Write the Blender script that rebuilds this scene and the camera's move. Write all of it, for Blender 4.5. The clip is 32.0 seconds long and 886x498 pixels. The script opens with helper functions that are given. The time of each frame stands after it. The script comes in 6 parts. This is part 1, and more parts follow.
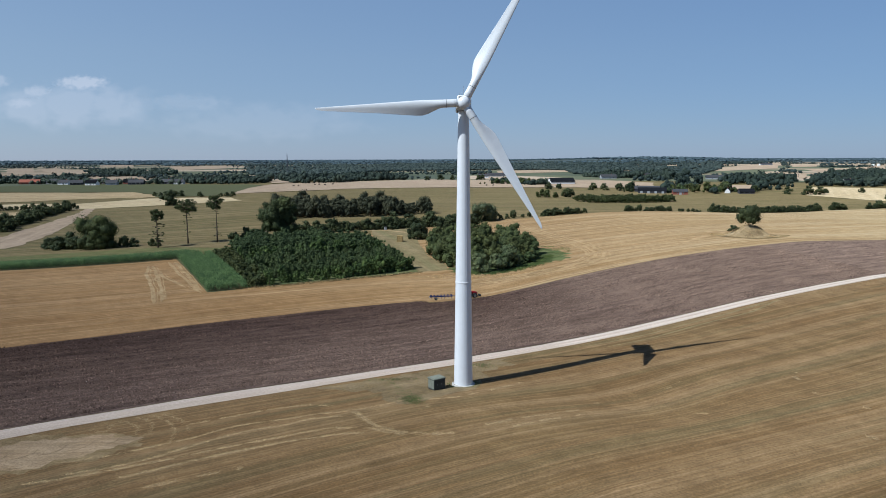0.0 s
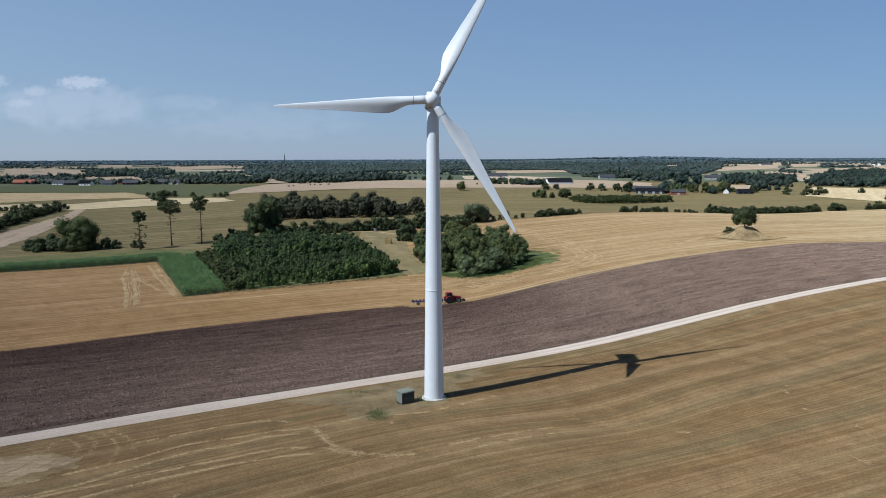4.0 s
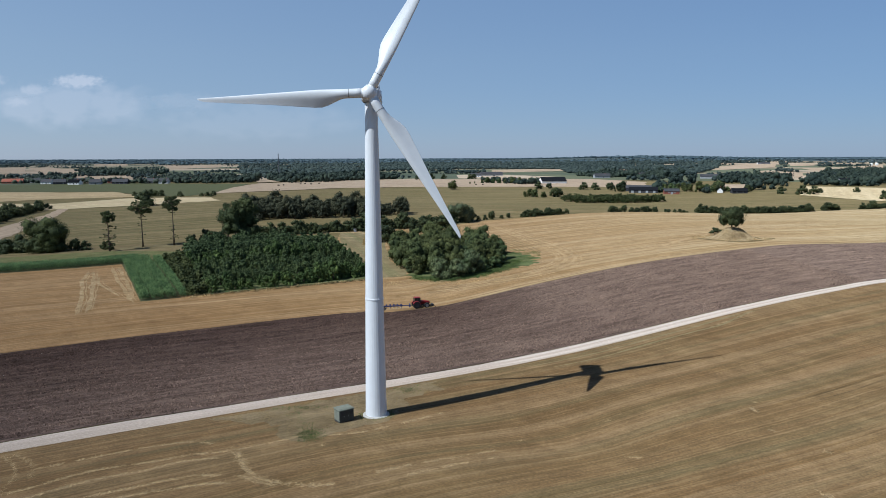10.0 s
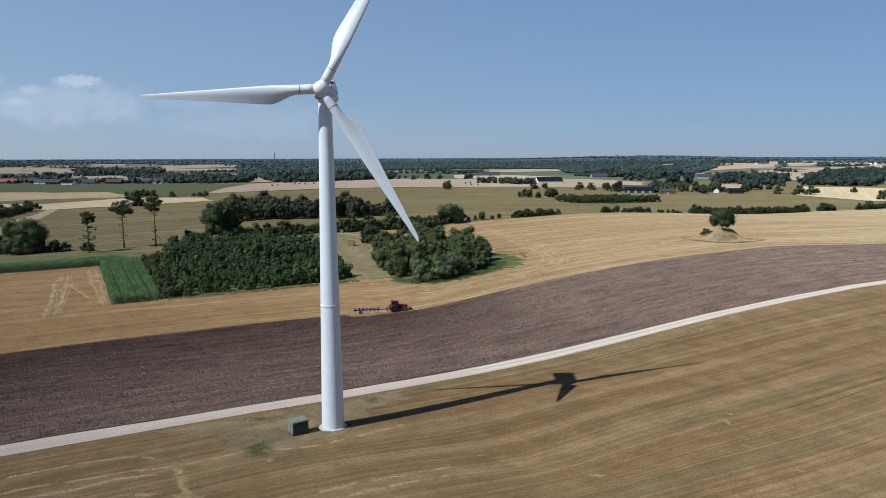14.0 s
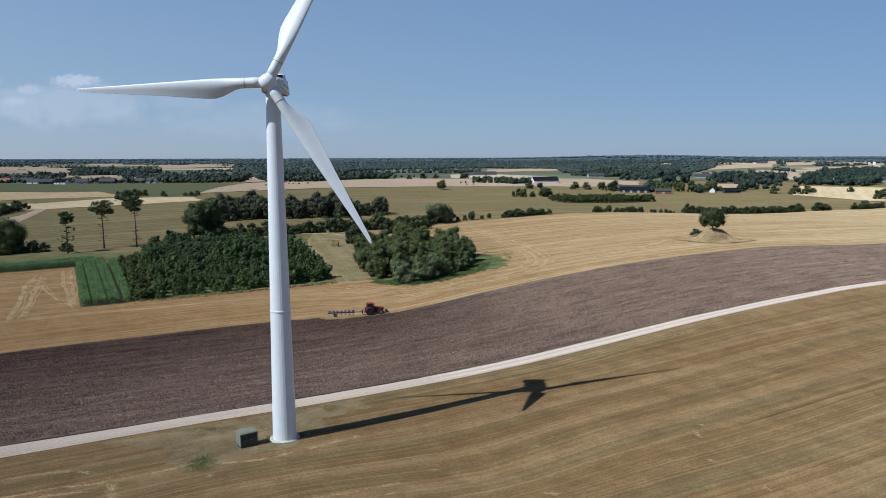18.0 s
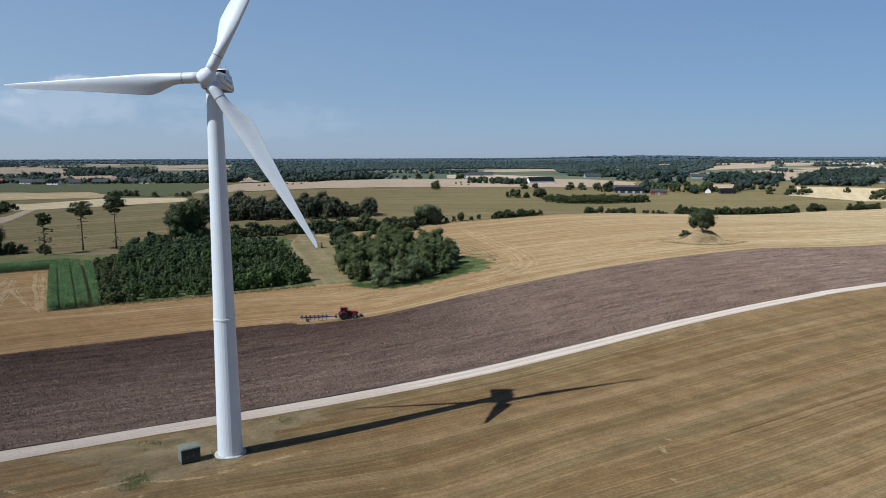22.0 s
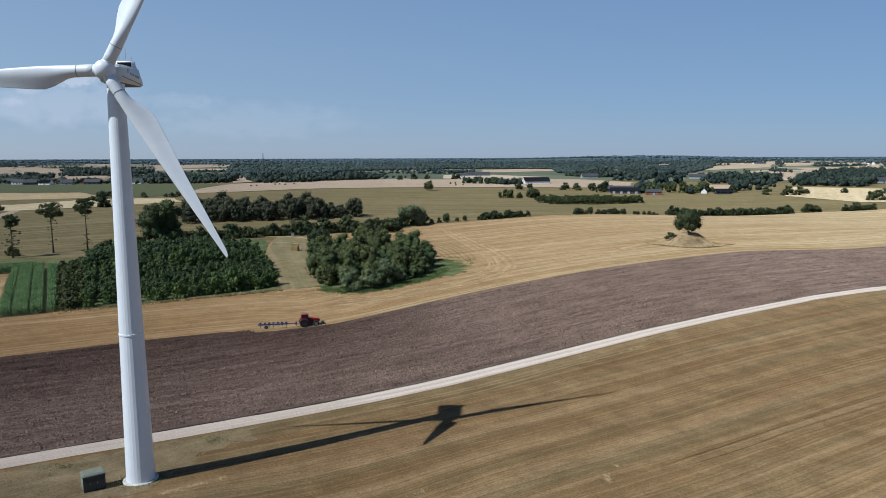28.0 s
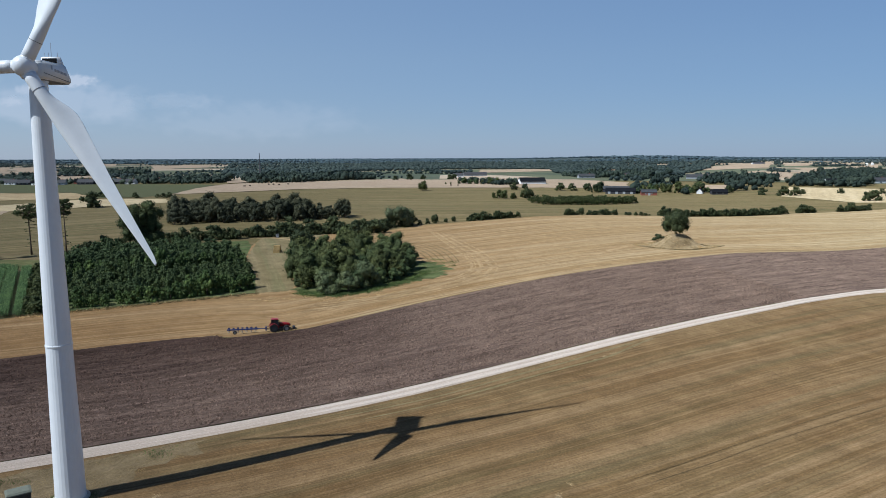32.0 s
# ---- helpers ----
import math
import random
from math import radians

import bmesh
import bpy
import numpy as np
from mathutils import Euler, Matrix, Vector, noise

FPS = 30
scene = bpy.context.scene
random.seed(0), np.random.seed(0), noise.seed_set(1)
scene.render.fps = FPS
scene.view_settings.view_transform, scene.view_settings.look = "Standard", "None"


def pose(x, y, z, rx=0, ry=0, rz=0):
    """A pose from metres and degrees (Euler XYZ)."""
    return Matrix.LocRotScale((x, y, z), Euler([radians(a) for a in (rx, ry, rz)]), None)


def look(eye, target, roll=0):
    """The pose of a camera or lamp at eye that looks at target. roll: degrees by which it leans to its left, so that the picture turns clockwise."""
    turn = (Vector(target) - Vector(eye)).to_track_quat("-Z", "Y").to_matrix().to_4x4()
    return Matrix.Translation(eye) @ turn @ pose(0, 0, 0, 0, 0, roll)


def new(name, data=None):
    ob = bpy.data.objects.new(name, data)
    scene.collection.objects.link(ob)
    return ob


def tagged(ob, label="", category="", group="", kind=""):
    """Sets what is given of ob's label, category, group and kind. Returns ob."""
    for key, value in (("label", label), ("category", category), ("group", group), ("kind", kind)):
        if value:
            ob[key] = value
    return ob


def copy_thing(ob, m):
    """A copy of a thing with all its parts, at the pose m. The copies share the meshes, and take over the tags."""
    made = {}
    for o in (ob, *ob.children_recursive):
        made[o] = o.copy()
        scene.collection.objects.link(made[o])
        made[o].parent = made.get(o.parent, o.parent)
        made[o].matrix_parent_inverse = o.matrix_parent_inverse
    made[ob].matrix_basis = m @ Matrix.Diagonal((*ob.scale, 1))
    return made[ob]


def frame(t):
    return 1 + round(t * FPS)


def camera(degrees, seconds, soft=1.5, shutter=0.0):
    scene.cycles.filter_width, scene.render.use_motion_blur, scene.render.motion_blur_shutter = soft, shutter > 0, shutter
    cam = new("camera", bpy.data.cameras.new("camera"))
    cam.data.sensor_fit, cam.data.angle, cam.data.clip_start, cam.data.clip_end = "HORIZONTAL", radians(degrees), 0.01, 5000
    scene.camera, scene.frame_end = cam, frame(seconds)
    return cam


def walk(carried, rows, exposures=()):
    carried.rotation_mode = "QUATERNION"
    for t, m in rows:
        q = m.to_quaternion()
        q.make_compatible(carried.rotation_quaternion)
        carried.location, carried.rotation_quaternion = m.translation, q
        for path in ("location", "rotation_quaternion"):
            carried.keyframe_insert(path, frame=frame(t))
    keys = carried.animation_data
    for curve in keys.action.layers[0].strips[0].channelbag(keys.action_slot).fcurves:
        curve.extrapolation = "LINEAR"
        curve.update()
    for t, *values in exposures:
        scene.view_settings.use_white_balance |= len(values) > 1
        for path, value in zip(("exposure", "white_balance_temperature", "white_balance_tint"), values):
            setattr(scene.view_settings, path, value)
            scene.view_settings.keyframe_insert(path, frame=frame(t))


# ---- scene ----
cam = camera(65.9, 32.0, soft=0.75)
PATH = [
    (0, (-2.84, -106.751, 36.032), (-2.847, -104.768, 35.773), -0.19),
    (0.5, (-2.159, -105.962, 36.008), (-2.167, -103.979, 35.749), -0.19),
    (1, (-1.534, -105.145, 35.993), (-1.542, -103.162, 35.734), -0.19),
    (1.5, (-0.947, -104.349, 35.991), (-0.955, -102.366, 35.732), -0.19),
    (2, (-0.434, -103.559, 35.992), (-0.442, -101.576, 35.733), -0.19),
    (2.5, (0.08, -102.787, 36.001), (0.072, -100.804, 35.742), -0.19),
    (3, (0.658, -102.033, 36.022), (0.651, -100.05, 35.763), -0.19),
    (3.5, (1.269, -101.292, 36.036), (1.26, -99.309, 35.777), -0.19),
    (5.5, (3.701, -98.555, 36.09), (3.693, -96.572, 35.831), -0.19),
    (6, (4.346, -97.894, 36.077), (4.338, -95.911, 35.817), -0.19),
    (6.5, (5.036, -97.248, 36.052), (5.028, -95.265, 35.792), -0.19),
    (7, (5.731, -96.636, 36.024), (5.723, -94.653, 35.764), -0.19),
    (7.5, (6.433, -96.049, 36.014), (6.425, -94.066, 35.754), -0.19),
    (8, (7.109, -95.441, 35.993), (7.101, -93.458, 35.733), -0.19),
    (8.5, (7.8, -94.748, 35.983), (7.792, -92.765, 35.722), -0.19),
    (9, (8.417, -94.066, 35.97), (8.411, -92.083, 35.708), -0.19),
    (9.5, (9.085, -93.463, 35.963), (9.078, -91.481, 35.701), -0.19),
    (10, (9.804, -92.881, 35.971), (9.798, -90.898, 35.709), -0.19),
    (10.5, (10.502, -92.302, 35.976), (10.496, -90.319, 35.713), -0.19),
    (11, (11.154, -91.715, 35.952), (11.148, -89.732, 35.69), -0.19),
    (11.5, (11.829, -91.131, 35.931), (11.824, -89.149, 35.669), -0.19),
    (12, (12.502, -90.508, 35.915), (12.497, -88.525, 35.653), -0.19),
    (12.5, (13.14, -89.905, 35.901), (13.134, -87.922, 35.639), -0.19),
    (13, (13.805, -89.351, 35.887), (13.799, -87.369, 35.625), -0.19),
    (13.5, (14.499, -88.834, 35.887), (14.493, -86.851, 35.625), -0.19),
    (14, (15.171, -88.297, 35.891), (15.165, -86.315, 35.629), -0.19),
    (14.5, (15.845, -87.759, 35.883), (15.839, -85.776, 35.621), -0.19),
    (16.5, (18.485, -85.469, 35.685), (18.479, -83.487, 35.422), -0.19),
    (17, (19.163, -84.909, 35.671), (19.157, -82.926, 35.409), -0.19),
    (17.5, (19.867, -84.323, 35.649), (19.861, -82.34, 35.386), -0.19),
    (18, (20.597, -83.802, 35.614), (20.592, -81.82, 35.351), -0.19),
    (18.5, (21.368, -83.252, 35.597), (21.363, -81.27, 35.334), -0.19),
    (19, (22.138, -82.652, 35.584), (22.132, -80.669, 35.321), -0.19),
    (19.5, (22.808, -82.068, 35.572), (22.802, -80.086, 35.309), -0.19),
    (20, (23.466, -81.42, 35.567), (23.46, -79.438, 35.305), -0.19),
    (20.5, (24.07, -80.839, 35.55), (24.065, -78.857, 35.287), -0.19),
    (21, (24.709, -80.259, 35.528), (24.704, -78.276, 35.265), -0.19),
    (21.5, (25.427, -79.71, 35.524), (25.422, -77.727, 35.261), -0.19),
    (22, (26.101, -79.195, 35.529), (26.097, -77.212, 35.267), -0.19),
    (22.5, (26.798, -78.668, 35.561), (26.793, -76.686, 35.299), -0.19),
    (23, (27.482, -78.14, 35.574), (27.476, -76.157, 35.312), -0.19),
    (23.5, (28.076, -77.582, 35.549), (28.071, -75.6, 35.286), -0.19),
    (24, (28.719, -76.989, 35.517), (28.713, -75.007, 35.254), -0.19),
    (24.5, (29.399, -76.345, 35.501), (29.393, -74.363, 35.238), -0.19),
    (25, (30.077, -75.739, 35.464), (30.07, -73.756, 35.201), -0.19),
    (25.5, (30.749, -75.146, 35.459), (30.742, -73.163, 35.197), -0.19),
    (27.5, (33.46, -72.933, 35.541), (33.454, -70.951, 35.278), -0.19),
    (28, (34.217, -72.417, 35.556), (34.209, -70.434, 35.294), -0.19),
    (28.5, (34.929, -71.943, 35.59), (34.92, -69.96, 35.329), -0.19),
    (29, (35.68, -71.453, 35.629), (35.671, -69.47, 35.367), -0.19),
    (29.5, (36.43, -70.98, 35.671), (36.421, -68.998, 35.409), -0.19),
    (30, (37.106, -70.522, 35.699), (37.097, -68.54, 35.438), -0.19),
    (30.5, (37.783, -70.001, 35.716), (37.775, -68.018, 35.455), -0.19),
    (31, (38.497, -69.419, 35.722), (38.489, -67.436, 35.461), -0.19),
    (31.5, (39.221, -68.875, 35.713), (39.213, -66.892, 35.451), -0.19),
    (32, (39.904, -68.423, 35.686), (39.896, -66.44, 35.424), -0.19),
]
walk(cam, [(t, look(eye, target, roll)) for t, eye, target, roll in PATH], exposures=((0.0, 0.05, 5600, 6), (32.0, 0.05, 5600, 6)))


# ---- light ----
SUN_DIR = Vector((35.0, 19.0, -44.4)).normalized()
sun = new("sun", bpy.data.lights.new("sun", "SUN"))
sun.data.energy, sun.data.angle, sun.data.color = 5.0, radians(0.53), (1.0, 0.955, 0.89)
sun.matrix_world = Matrix.Translation((-350, -190, 444)) @ SUN_DIR.to_track_quat("-Z", "Y").to_matrix().to_4x4()

world = bpy.data.worlds.new("world")
scene.world = world
world.use_nodes = True
wn, wl = world.node_tree.nodes, world.node_tree.links
sky = wn.new("ShaderNodeTexSky")
sky.sky_type, sky.sun_disc = "NISHITA", False
sky.sun_elevation, sky.sun_rotation = radians(48.1), math.atan2(-35, -19)
sky.altitude, sky.air_density, sky.dust_density, sky.ozone_density = 60, 1.0, 0.2, 2.0
haze = wn.new("ShaderNodeMix")
haze.data_type = "RGBA"
place = wn.new("ShaderNodeTexCoord")
height = wn.new("ShaderNodeSeparateXYZ")
wl.new(place.outputs["Generated"], height.inputs[0])
thin = wn.new("ShaderNodeMapRange")
for k, v in enumerate((0.22, 0.85, 0.62, 0.05)):
    thin.inputs[k + 1].default_value = v
wl.new(height.outputs[2], thin.inputs[0])
wl.new(thin.outputs[0], haze.inputs[0])
haze.inputs[7].default_value = (3.60, 4.72, 6.55, 1)
wl.new(sky.outputs[0], haze.inputs[6])
# thin veil: more of it towards the sun's side, a deeper blue away from it and overhead
side = wn.new("ShaderNodeMapRange")
for k, v in enumerate((-0.55, 0.55, 0.0, 1.0)):
    side.inputs[k + 1].default_value = v
wl.new(height.outputs[0], side.inputs[0])
veil = wn.new("ShaderNodeMix")
veil.data_type = "RGBA"
veil.inputs[6].default_value, veil.inputs[7].default_value = (1.19, 1.14, 1.09, 1), (0.86, 0.915, 0.985, 1)
wl.new(side.outputs[0], veil.inputs[0])
deep = wn.new("ShaderNodeValToRGB")
for k, (spot, tone) in enumerate(((0.0, (0.96, 0.97, 1.02)), (0.14, (1.0, 1.0, 1.0)), (0.33, (0.88, 0.94, 1.0)), (0.85, (0.52, 0.55, 0.60)))):
    e = deep.color_ramp.elements[k] if k < 2 else deep.color_ramp.elements.new(spot)
    e.position, e.color = spot, (*tone, 1)
wl.new(height.outputs[2], deep.inputs[0])
tint = haze.outputs[2]
for layer in (veil.outputs[2], deep.outputs[0]):
    both = wn.new("ShaderNodeMix")
    both.data_type, both.blend_type = "RGBA", "MULTIPLY"
    both.inputs[0].default_value = 1.0
    wl.new(tint, both.inputs[6])
    wl.new(layer, both.inputs[7])
    tint = both.outputs[2]
wl.new(tint, wn["Background"].inputs[0])
wn["Background"].inputs[1].default_value = 0.0715
scene.view_settings.exposure = 0.0


# ---- materials ----
def material(name):
    m = bpy.data.materials.new(name)
    m.use_nodes = True
    return m, m.node_tree.nodes, m.node_tree.links, m.node_tree.nodes["Principled BSDF"]


def noise_fac(n, l, vector, scale, detail=4.0, rough=0.55):
    t = n.new("ShaderNodeTexNoise")
    t.inputs["Scale"].default_value, t.inputs["Detail"].default_value, t.inputs["Roughness"].default_value = scale, detail, rough
    l.new(vector, t.inputs["Vector"])
    return t.outputs["Fac"]


def scaled(n, l, vector, sx, sy, sz=1.0):
    t = n.new("ShaderNodeMapping")
    t.inputs["Scale"].default_value = (sx, sy, sz)
    l.new(vector, t.inputs["Vector"])
    return t.outputs[0]


def ramp(n, l, fac, lo, hi, c0, c1):
    t = n.new("ShaderNodeValToRGB")
    t.color_ramp.elements[0].position, t.color_ramp.elements[1].position = lo, hi
    t.color_ramp.elements[0].color, t.color_ramp.elements[1].color = (*c0, 1), (*c1, 1)
    l.new(fac, t.inputs[0])
    return t.outputs[0]


def mixed(n, l, a, b, fac, blend="MIX"):
    t = n.new("ShaderNodeMix")
    t.data_type, t.blend_type = "RGBA", blend
    for socket, value in ((t.inputs[6], a), (t.inputs[7], b), (t.inputs[0], fac)):
        if isinstance(value, (int, float)):
            socket.default_value = value
        elif isinstance(value, tuple):
            socket.default_value = (*value, 1)
        else:
            l.new(value, socket)
    return t.outputs[2]


def bumped(n, l, b, height, strength, distance):
    t = n.new("ShaderNodeBump")
    t.inputs["Strength"].default_value, t.inputs["Distance"].default_value = strength, distance
    l.new(height, t.inputs["Height"])
    l.new(t.outputs[0], b.inputs["Normal"])


def field_material(name, dark, light, pale, streak=0.5, fine=2.2, patch=0.018, grain=0.35, tram=0.0, warp=0.0, mottle=0.0, drift=None, growth=None, rust=None):
    """Crop ground: streaks along u, patches, grain. UV is in metres along and across the rows."""
    m, n, l, b = material(name)
    uv = n.new("ShaderNodeUVMap").outputs[0]
    xy = n.new("ShaderNodeTexCoord").outputs["Object"]
    if warp:
        sway = n.new("ShaderNodeVectorMath")
        sway.operation = "ADD"
        l.new(uv, sway.inputs[0])
        l.new(mixed(n, l, (0, 0, 0), (0, warp, 0), noise_fac(n, l, xy, 0.05, 4.0, 0.6)), sway.inputs[1])
        uv = sway.outputs[0]
    broad = noise_fac(n, l, scaled(n, l, uv, 0.004, 0.22), 1.0, 3.0)
    thin = noise_fac(n, l, scaled(n, l, uv, 0.010, fine), 1.0, 4.0, 0.65)
    hair = noise_fac(n, l, scaled(n, l, uv, 0.05, fine * 3.3), 1.0, 4.0, 0.7)
    blot = noise_fac(n, l, xy, patch, 5.0, 0.6)
    grit = noise_fac(n, l, xy, 3.4, 6.0, 0.85)
    base = mixed(n, l, dark, light, ramp(n, l, blot, 0.25, 0.75, (0, 0, 0), (1, 1, 1)))
    base = mixed(n, l, base, pale, ramp(n, l, broad, 0.45, 0.75, (0, 0, 0), (streak, streak, streak)))
    base = mixed(n, l, base, pale, ramp(n, l, thin, 0.50, 0.78, (0, 0, 0), (streak, streak, streak)))
    base = mixed(n, l, base, dark, ramp(n, l, thin, 0.25, 0.48, (streak, streak, streak), (0, 0, 0)))
    if rust:
        base = mixed(n, l, base, rust, ramp(n, l, noise_fac(n, l, scaled(n, l, uv, 0.009, 0.16), 1.0, 5.0, 0.7), 0.48, 0.72, (0, 0, 0), (0.42, 0.42, 0.42)))
        base = mixed(n, l, base, pale, ramp(n, l, noise_fac(n, l, scaled(n, l, uv, 0.006, 0.85), 1.0, 3.0, 0.6), 0.52, 0.66, (0, 0, 0), (0.55, 0.55, 0.55)))
    if growth:
        base = mixed(n, l, base, growth, ramp(n, l, noise_fac(n, l, scaled(n, l, uv, 0.008, 0.24), 1.0, 4.0, 0.65), 0.50, 0.68, (0, 0, 0), (0.6, 0.6, 0.6)))
    base = mixed(n, l, base, ramp(n, l, hair, 0.32, 0.68, (0.55, 0.53, 0.5), (1.4, 1.4, 1.4)), 0.65 * streak, "MULTIPLY")
    base = mixed(n, l, base, ramp(n, l, grit, 0.3, 0.7, (0.45, 0.45, 0.45), (1.5, 1.5, 1.5)), grain, "MULTIPLY")
    if mottle:
        base = mixed(n, l, base, ramp(n, l, noise_fac(n, l, xy, 0.22, 7.0, 0.7), 0.32, 0.68, (0.62, 0.60, 0.56), (1.34, 1.34, 1.36)), mottle, "MULTIPLY")
    # west-to-east tint: straw tone, plus sun-angle brightness put into the colour
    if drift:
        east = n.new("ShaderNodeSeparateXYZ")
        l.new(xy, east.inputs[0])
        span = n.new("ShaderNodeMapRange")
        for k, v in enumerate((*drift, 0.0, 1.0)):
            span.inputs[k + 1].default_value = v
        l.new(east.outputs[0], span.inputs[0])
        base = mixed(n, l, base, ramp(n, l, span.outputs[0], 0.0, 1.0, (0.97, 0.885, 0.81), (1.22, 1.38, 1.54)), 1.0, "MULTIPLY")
    if tram:
        w = n.new("ShaderNodeTexWave")
        w.bands_direction = "Y"
        w.inputs["Scale"].default_value, w.inputs["Distortion"].default_value = 0.314 / tram, 0.25
        l.new(uv, w.inputs["Vector"])
        base = mixed(n, l, base, pale, ramp(n, l, w.outputs["Fac"], 0.90, 0.99, (0, 0, 0), (0.55, 0.55, 0.55)))
    l.new(base, b.inputs["Base Color"])
    b.inputs["Roughness"].default_value = 0.95
    b.inputs["Specular IOR Level"].default_value = 0.12
    b.inputs["Diffuse Roughness"].default_value = 1.0
    bumped(n, l, b, grit, 0.8, 0.2)
    return m


def plain_material(name, colour, rough=0.6, metal=0.0, vary=0.15, scale=3.0, bump=0.0, spec=0.4, coords="Object"):
    m, n, l, b = material(name)
    xy = n.new("ShaderNodeTexCoord").outputs[coords]
    g = noise_fac(n, l, xy, scale, 6.0, 0.65)
    g2 = noise_fac(n, l, xy, scale * 0.13, 3.0)
    c = mixed(n, l, colour, ramp(n, l, g, 0.3, 0.7, (0.35, 0.35, 0.35), (1.4, 1.4, 1.4)), vary, "MULTIPLY")
    c = mixed(n, l, c, ramp(n, l, g2, 0.35, 0.65, (0.5, 0.5, 0.5), (1.25, 1.25, 1.25)), vary * 0.8, "MULTIPLY")
    l.new(c, b.inputs["Base Color"])
    b.inputs["Roughness"].default_value, b.inputs["Metallic"].default_value = rough, metal
    b.inputs["Specular IOR Level"].default_value = spec
    b.inputs["Diffuse Roughness"].default_value = 1.0 if rough > 0.9 else 0.0
    if bump:
        bumped(n, l, b, g, 0.6, bump)
    return m


def leaf_material(name, dark, light, through_light=0.25, rough=0.75, stand=0.35):
    m, n, l, b = material(name)
    geo = n.new("ShaderNodeNewGeometry").outputs["Random Per Island"]
    info = n.new("ShaderNodeObjectInfo").outputs["Random"]
    xy = n.new("ShaderNodeTexCoord").outputs["Object"]
    c = mixed(n, l, dark, light, geo)
    c = mixed(n, l, c, ramp(n, l, info, 0.0, 1.0, (0.70, 0.76, 0.74), (1.30, 1.24, 1.12)), 0.9, "MULTIPLY")
    blot = noise_fac(n, l, xy, stand, 3.0)
    c = mixed(n, l, c, ramp(n, l, blot, 0.35, 0.65, (0.6, 0.66, 0.66), (1.3, 1.24, 1.1)), 0.85, "MULTIPLY")
    l.new(c, b.inputs["Base Color"])
    b.inputs["Roughness"].default_value, b.inputs["Specular IOR Level"].default_value = rough, 0.2
    tr = n.new("ShaderNodeBsdfTranslucent")
    l.new(c, tr.inputs[0])
    mix = n.new("ShaderNodeMixShader")
    mix.inputs[0].default_value = through_light
    l.new(b.outputs[0], mix.inputs[1])
    l.new(tr.outputs[0], mix.inputs[2])
    l.new(mix.outputs[0], n["Material Output"].inputs[0])
    return m


M_PASTURE = field_material("pasture", (0.111, 0.090, 0.037), (0.166, 0.127, 0.055), (0.264, 0.196, 0.098), 0.95, 0.4, 0.006, 0.4, 0.0, 8.0, 0.4, None, (0.088, 0.096, 0.036))
M_FALLOW = field_material("harvested_ground", (0.133, 0.075, 0.029), (0.171, 0.116, 0.051), (0.280, 0.188, 0.097), 0.85, 2.6, 0.022, 0.85, 0.0, 1.2, 0.6, None, (0.102, 0.086, 0.038), (0.205, 0.118, 0.050))
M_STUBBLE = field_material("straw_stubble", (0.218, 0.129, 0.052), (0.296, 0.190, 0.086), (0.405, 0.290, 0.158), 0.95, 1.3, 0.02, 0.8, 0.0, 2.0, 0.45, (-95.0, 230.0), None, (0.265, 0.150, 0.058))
# blue nudged up: a little distance haze is painted into the grain colours
M_PALE = field_material("ripe_grain", (0.42, 0.325, 0.185), (0.50, 0.395, 0.232), (0.60, 0.49, 0.31), 0.6, 0.12, 0.012, 0.3, 0.0, 10.0, 0.4)
M_RIPE = field_material("brown_stubble", (0.300, 0.215, 0.110), (0.430, 0.320, 0.172), (0.52, 0.40, 0.24), 0.6, 0.12, 0.012, 0.3, 0.0, 10.0, 0.5)
# beige kept bluish, with distance haze put into the colour
M_FAR = field_material("distant_stubble", (0.30, 0.222, 0.150), (0.38, 0.285, 0.195), (0.45, 0.35, 0.245), 0.5, 0.1, 0.008, 0.2, 0.0, 12.0, 0.4)
M_DARKFIELD = field_material("green_crop", (0.080, 0.084, 0.038), (0.100, 0.103, 0.047), (0.122, 0.122, 0.058), 0.4, 0.3, 0.005, 0.25)
M_GRASS = field_material("meadow_grass", (0.050, 0.084, 0.026), (0.100, 0.124, 0.044), (0.190, 0.165, 0.078), 0.6, 0.8, 0.11, 0.9, 0.0, 0.0, 0.9)
M_LUSH = field_material("yellow_green_grass", (0.098, 0.104, 0.036), (0.150, 0.146, 0.055), (0.205, 0.180, 0.080), 0.5, 0.8, 0.05, 0.8, 0.0, 2.0, 0.6)
M_MOUND = field_material("mound_turf", (0.250, 0.175, 0.090), (0.430, 0.330, 0.185), (0.560, 0.455, 0.280), 0.5, 0.8, 0.22, 1.0, 0.0, 0.0, 0.8)
M_VERGE = field_material("verge_grass", (0.150, 0.108, 0.055), (0.220, 0.164, 0.090), (0.300, 0.232, 0.138), 0.4, 0.8, 0.12, 0.9, 0.0, 0.0, 0.8)
M_RUT = field_material("dark_rut", (0.098, 0.064, 0.030), (0.140, 0.098, 0.046), (0.170, 0.122, 0.060), 0.4, 0.8, 0.5, 0.9)
M_VERGEPALE = field_material("pressed_grass", (0.168, 0.116, 0.052), (0.250, 0.182, 0.096), (0.290, 0.215, 0.120), 0.4, 0.8, 0.5, 0.9, 0.0, 0.0, 0.8)
# bluish floor colour: distance haze painted into the far woodland
M_WOODFLOOR = field_material("hazy_wooded_country", (0.050, 0.066, 0.066), (0.070, 0.088, 0.086), (0.110, 0.115, 0.105), 0.3, 0.02, 0.004, 0.3)
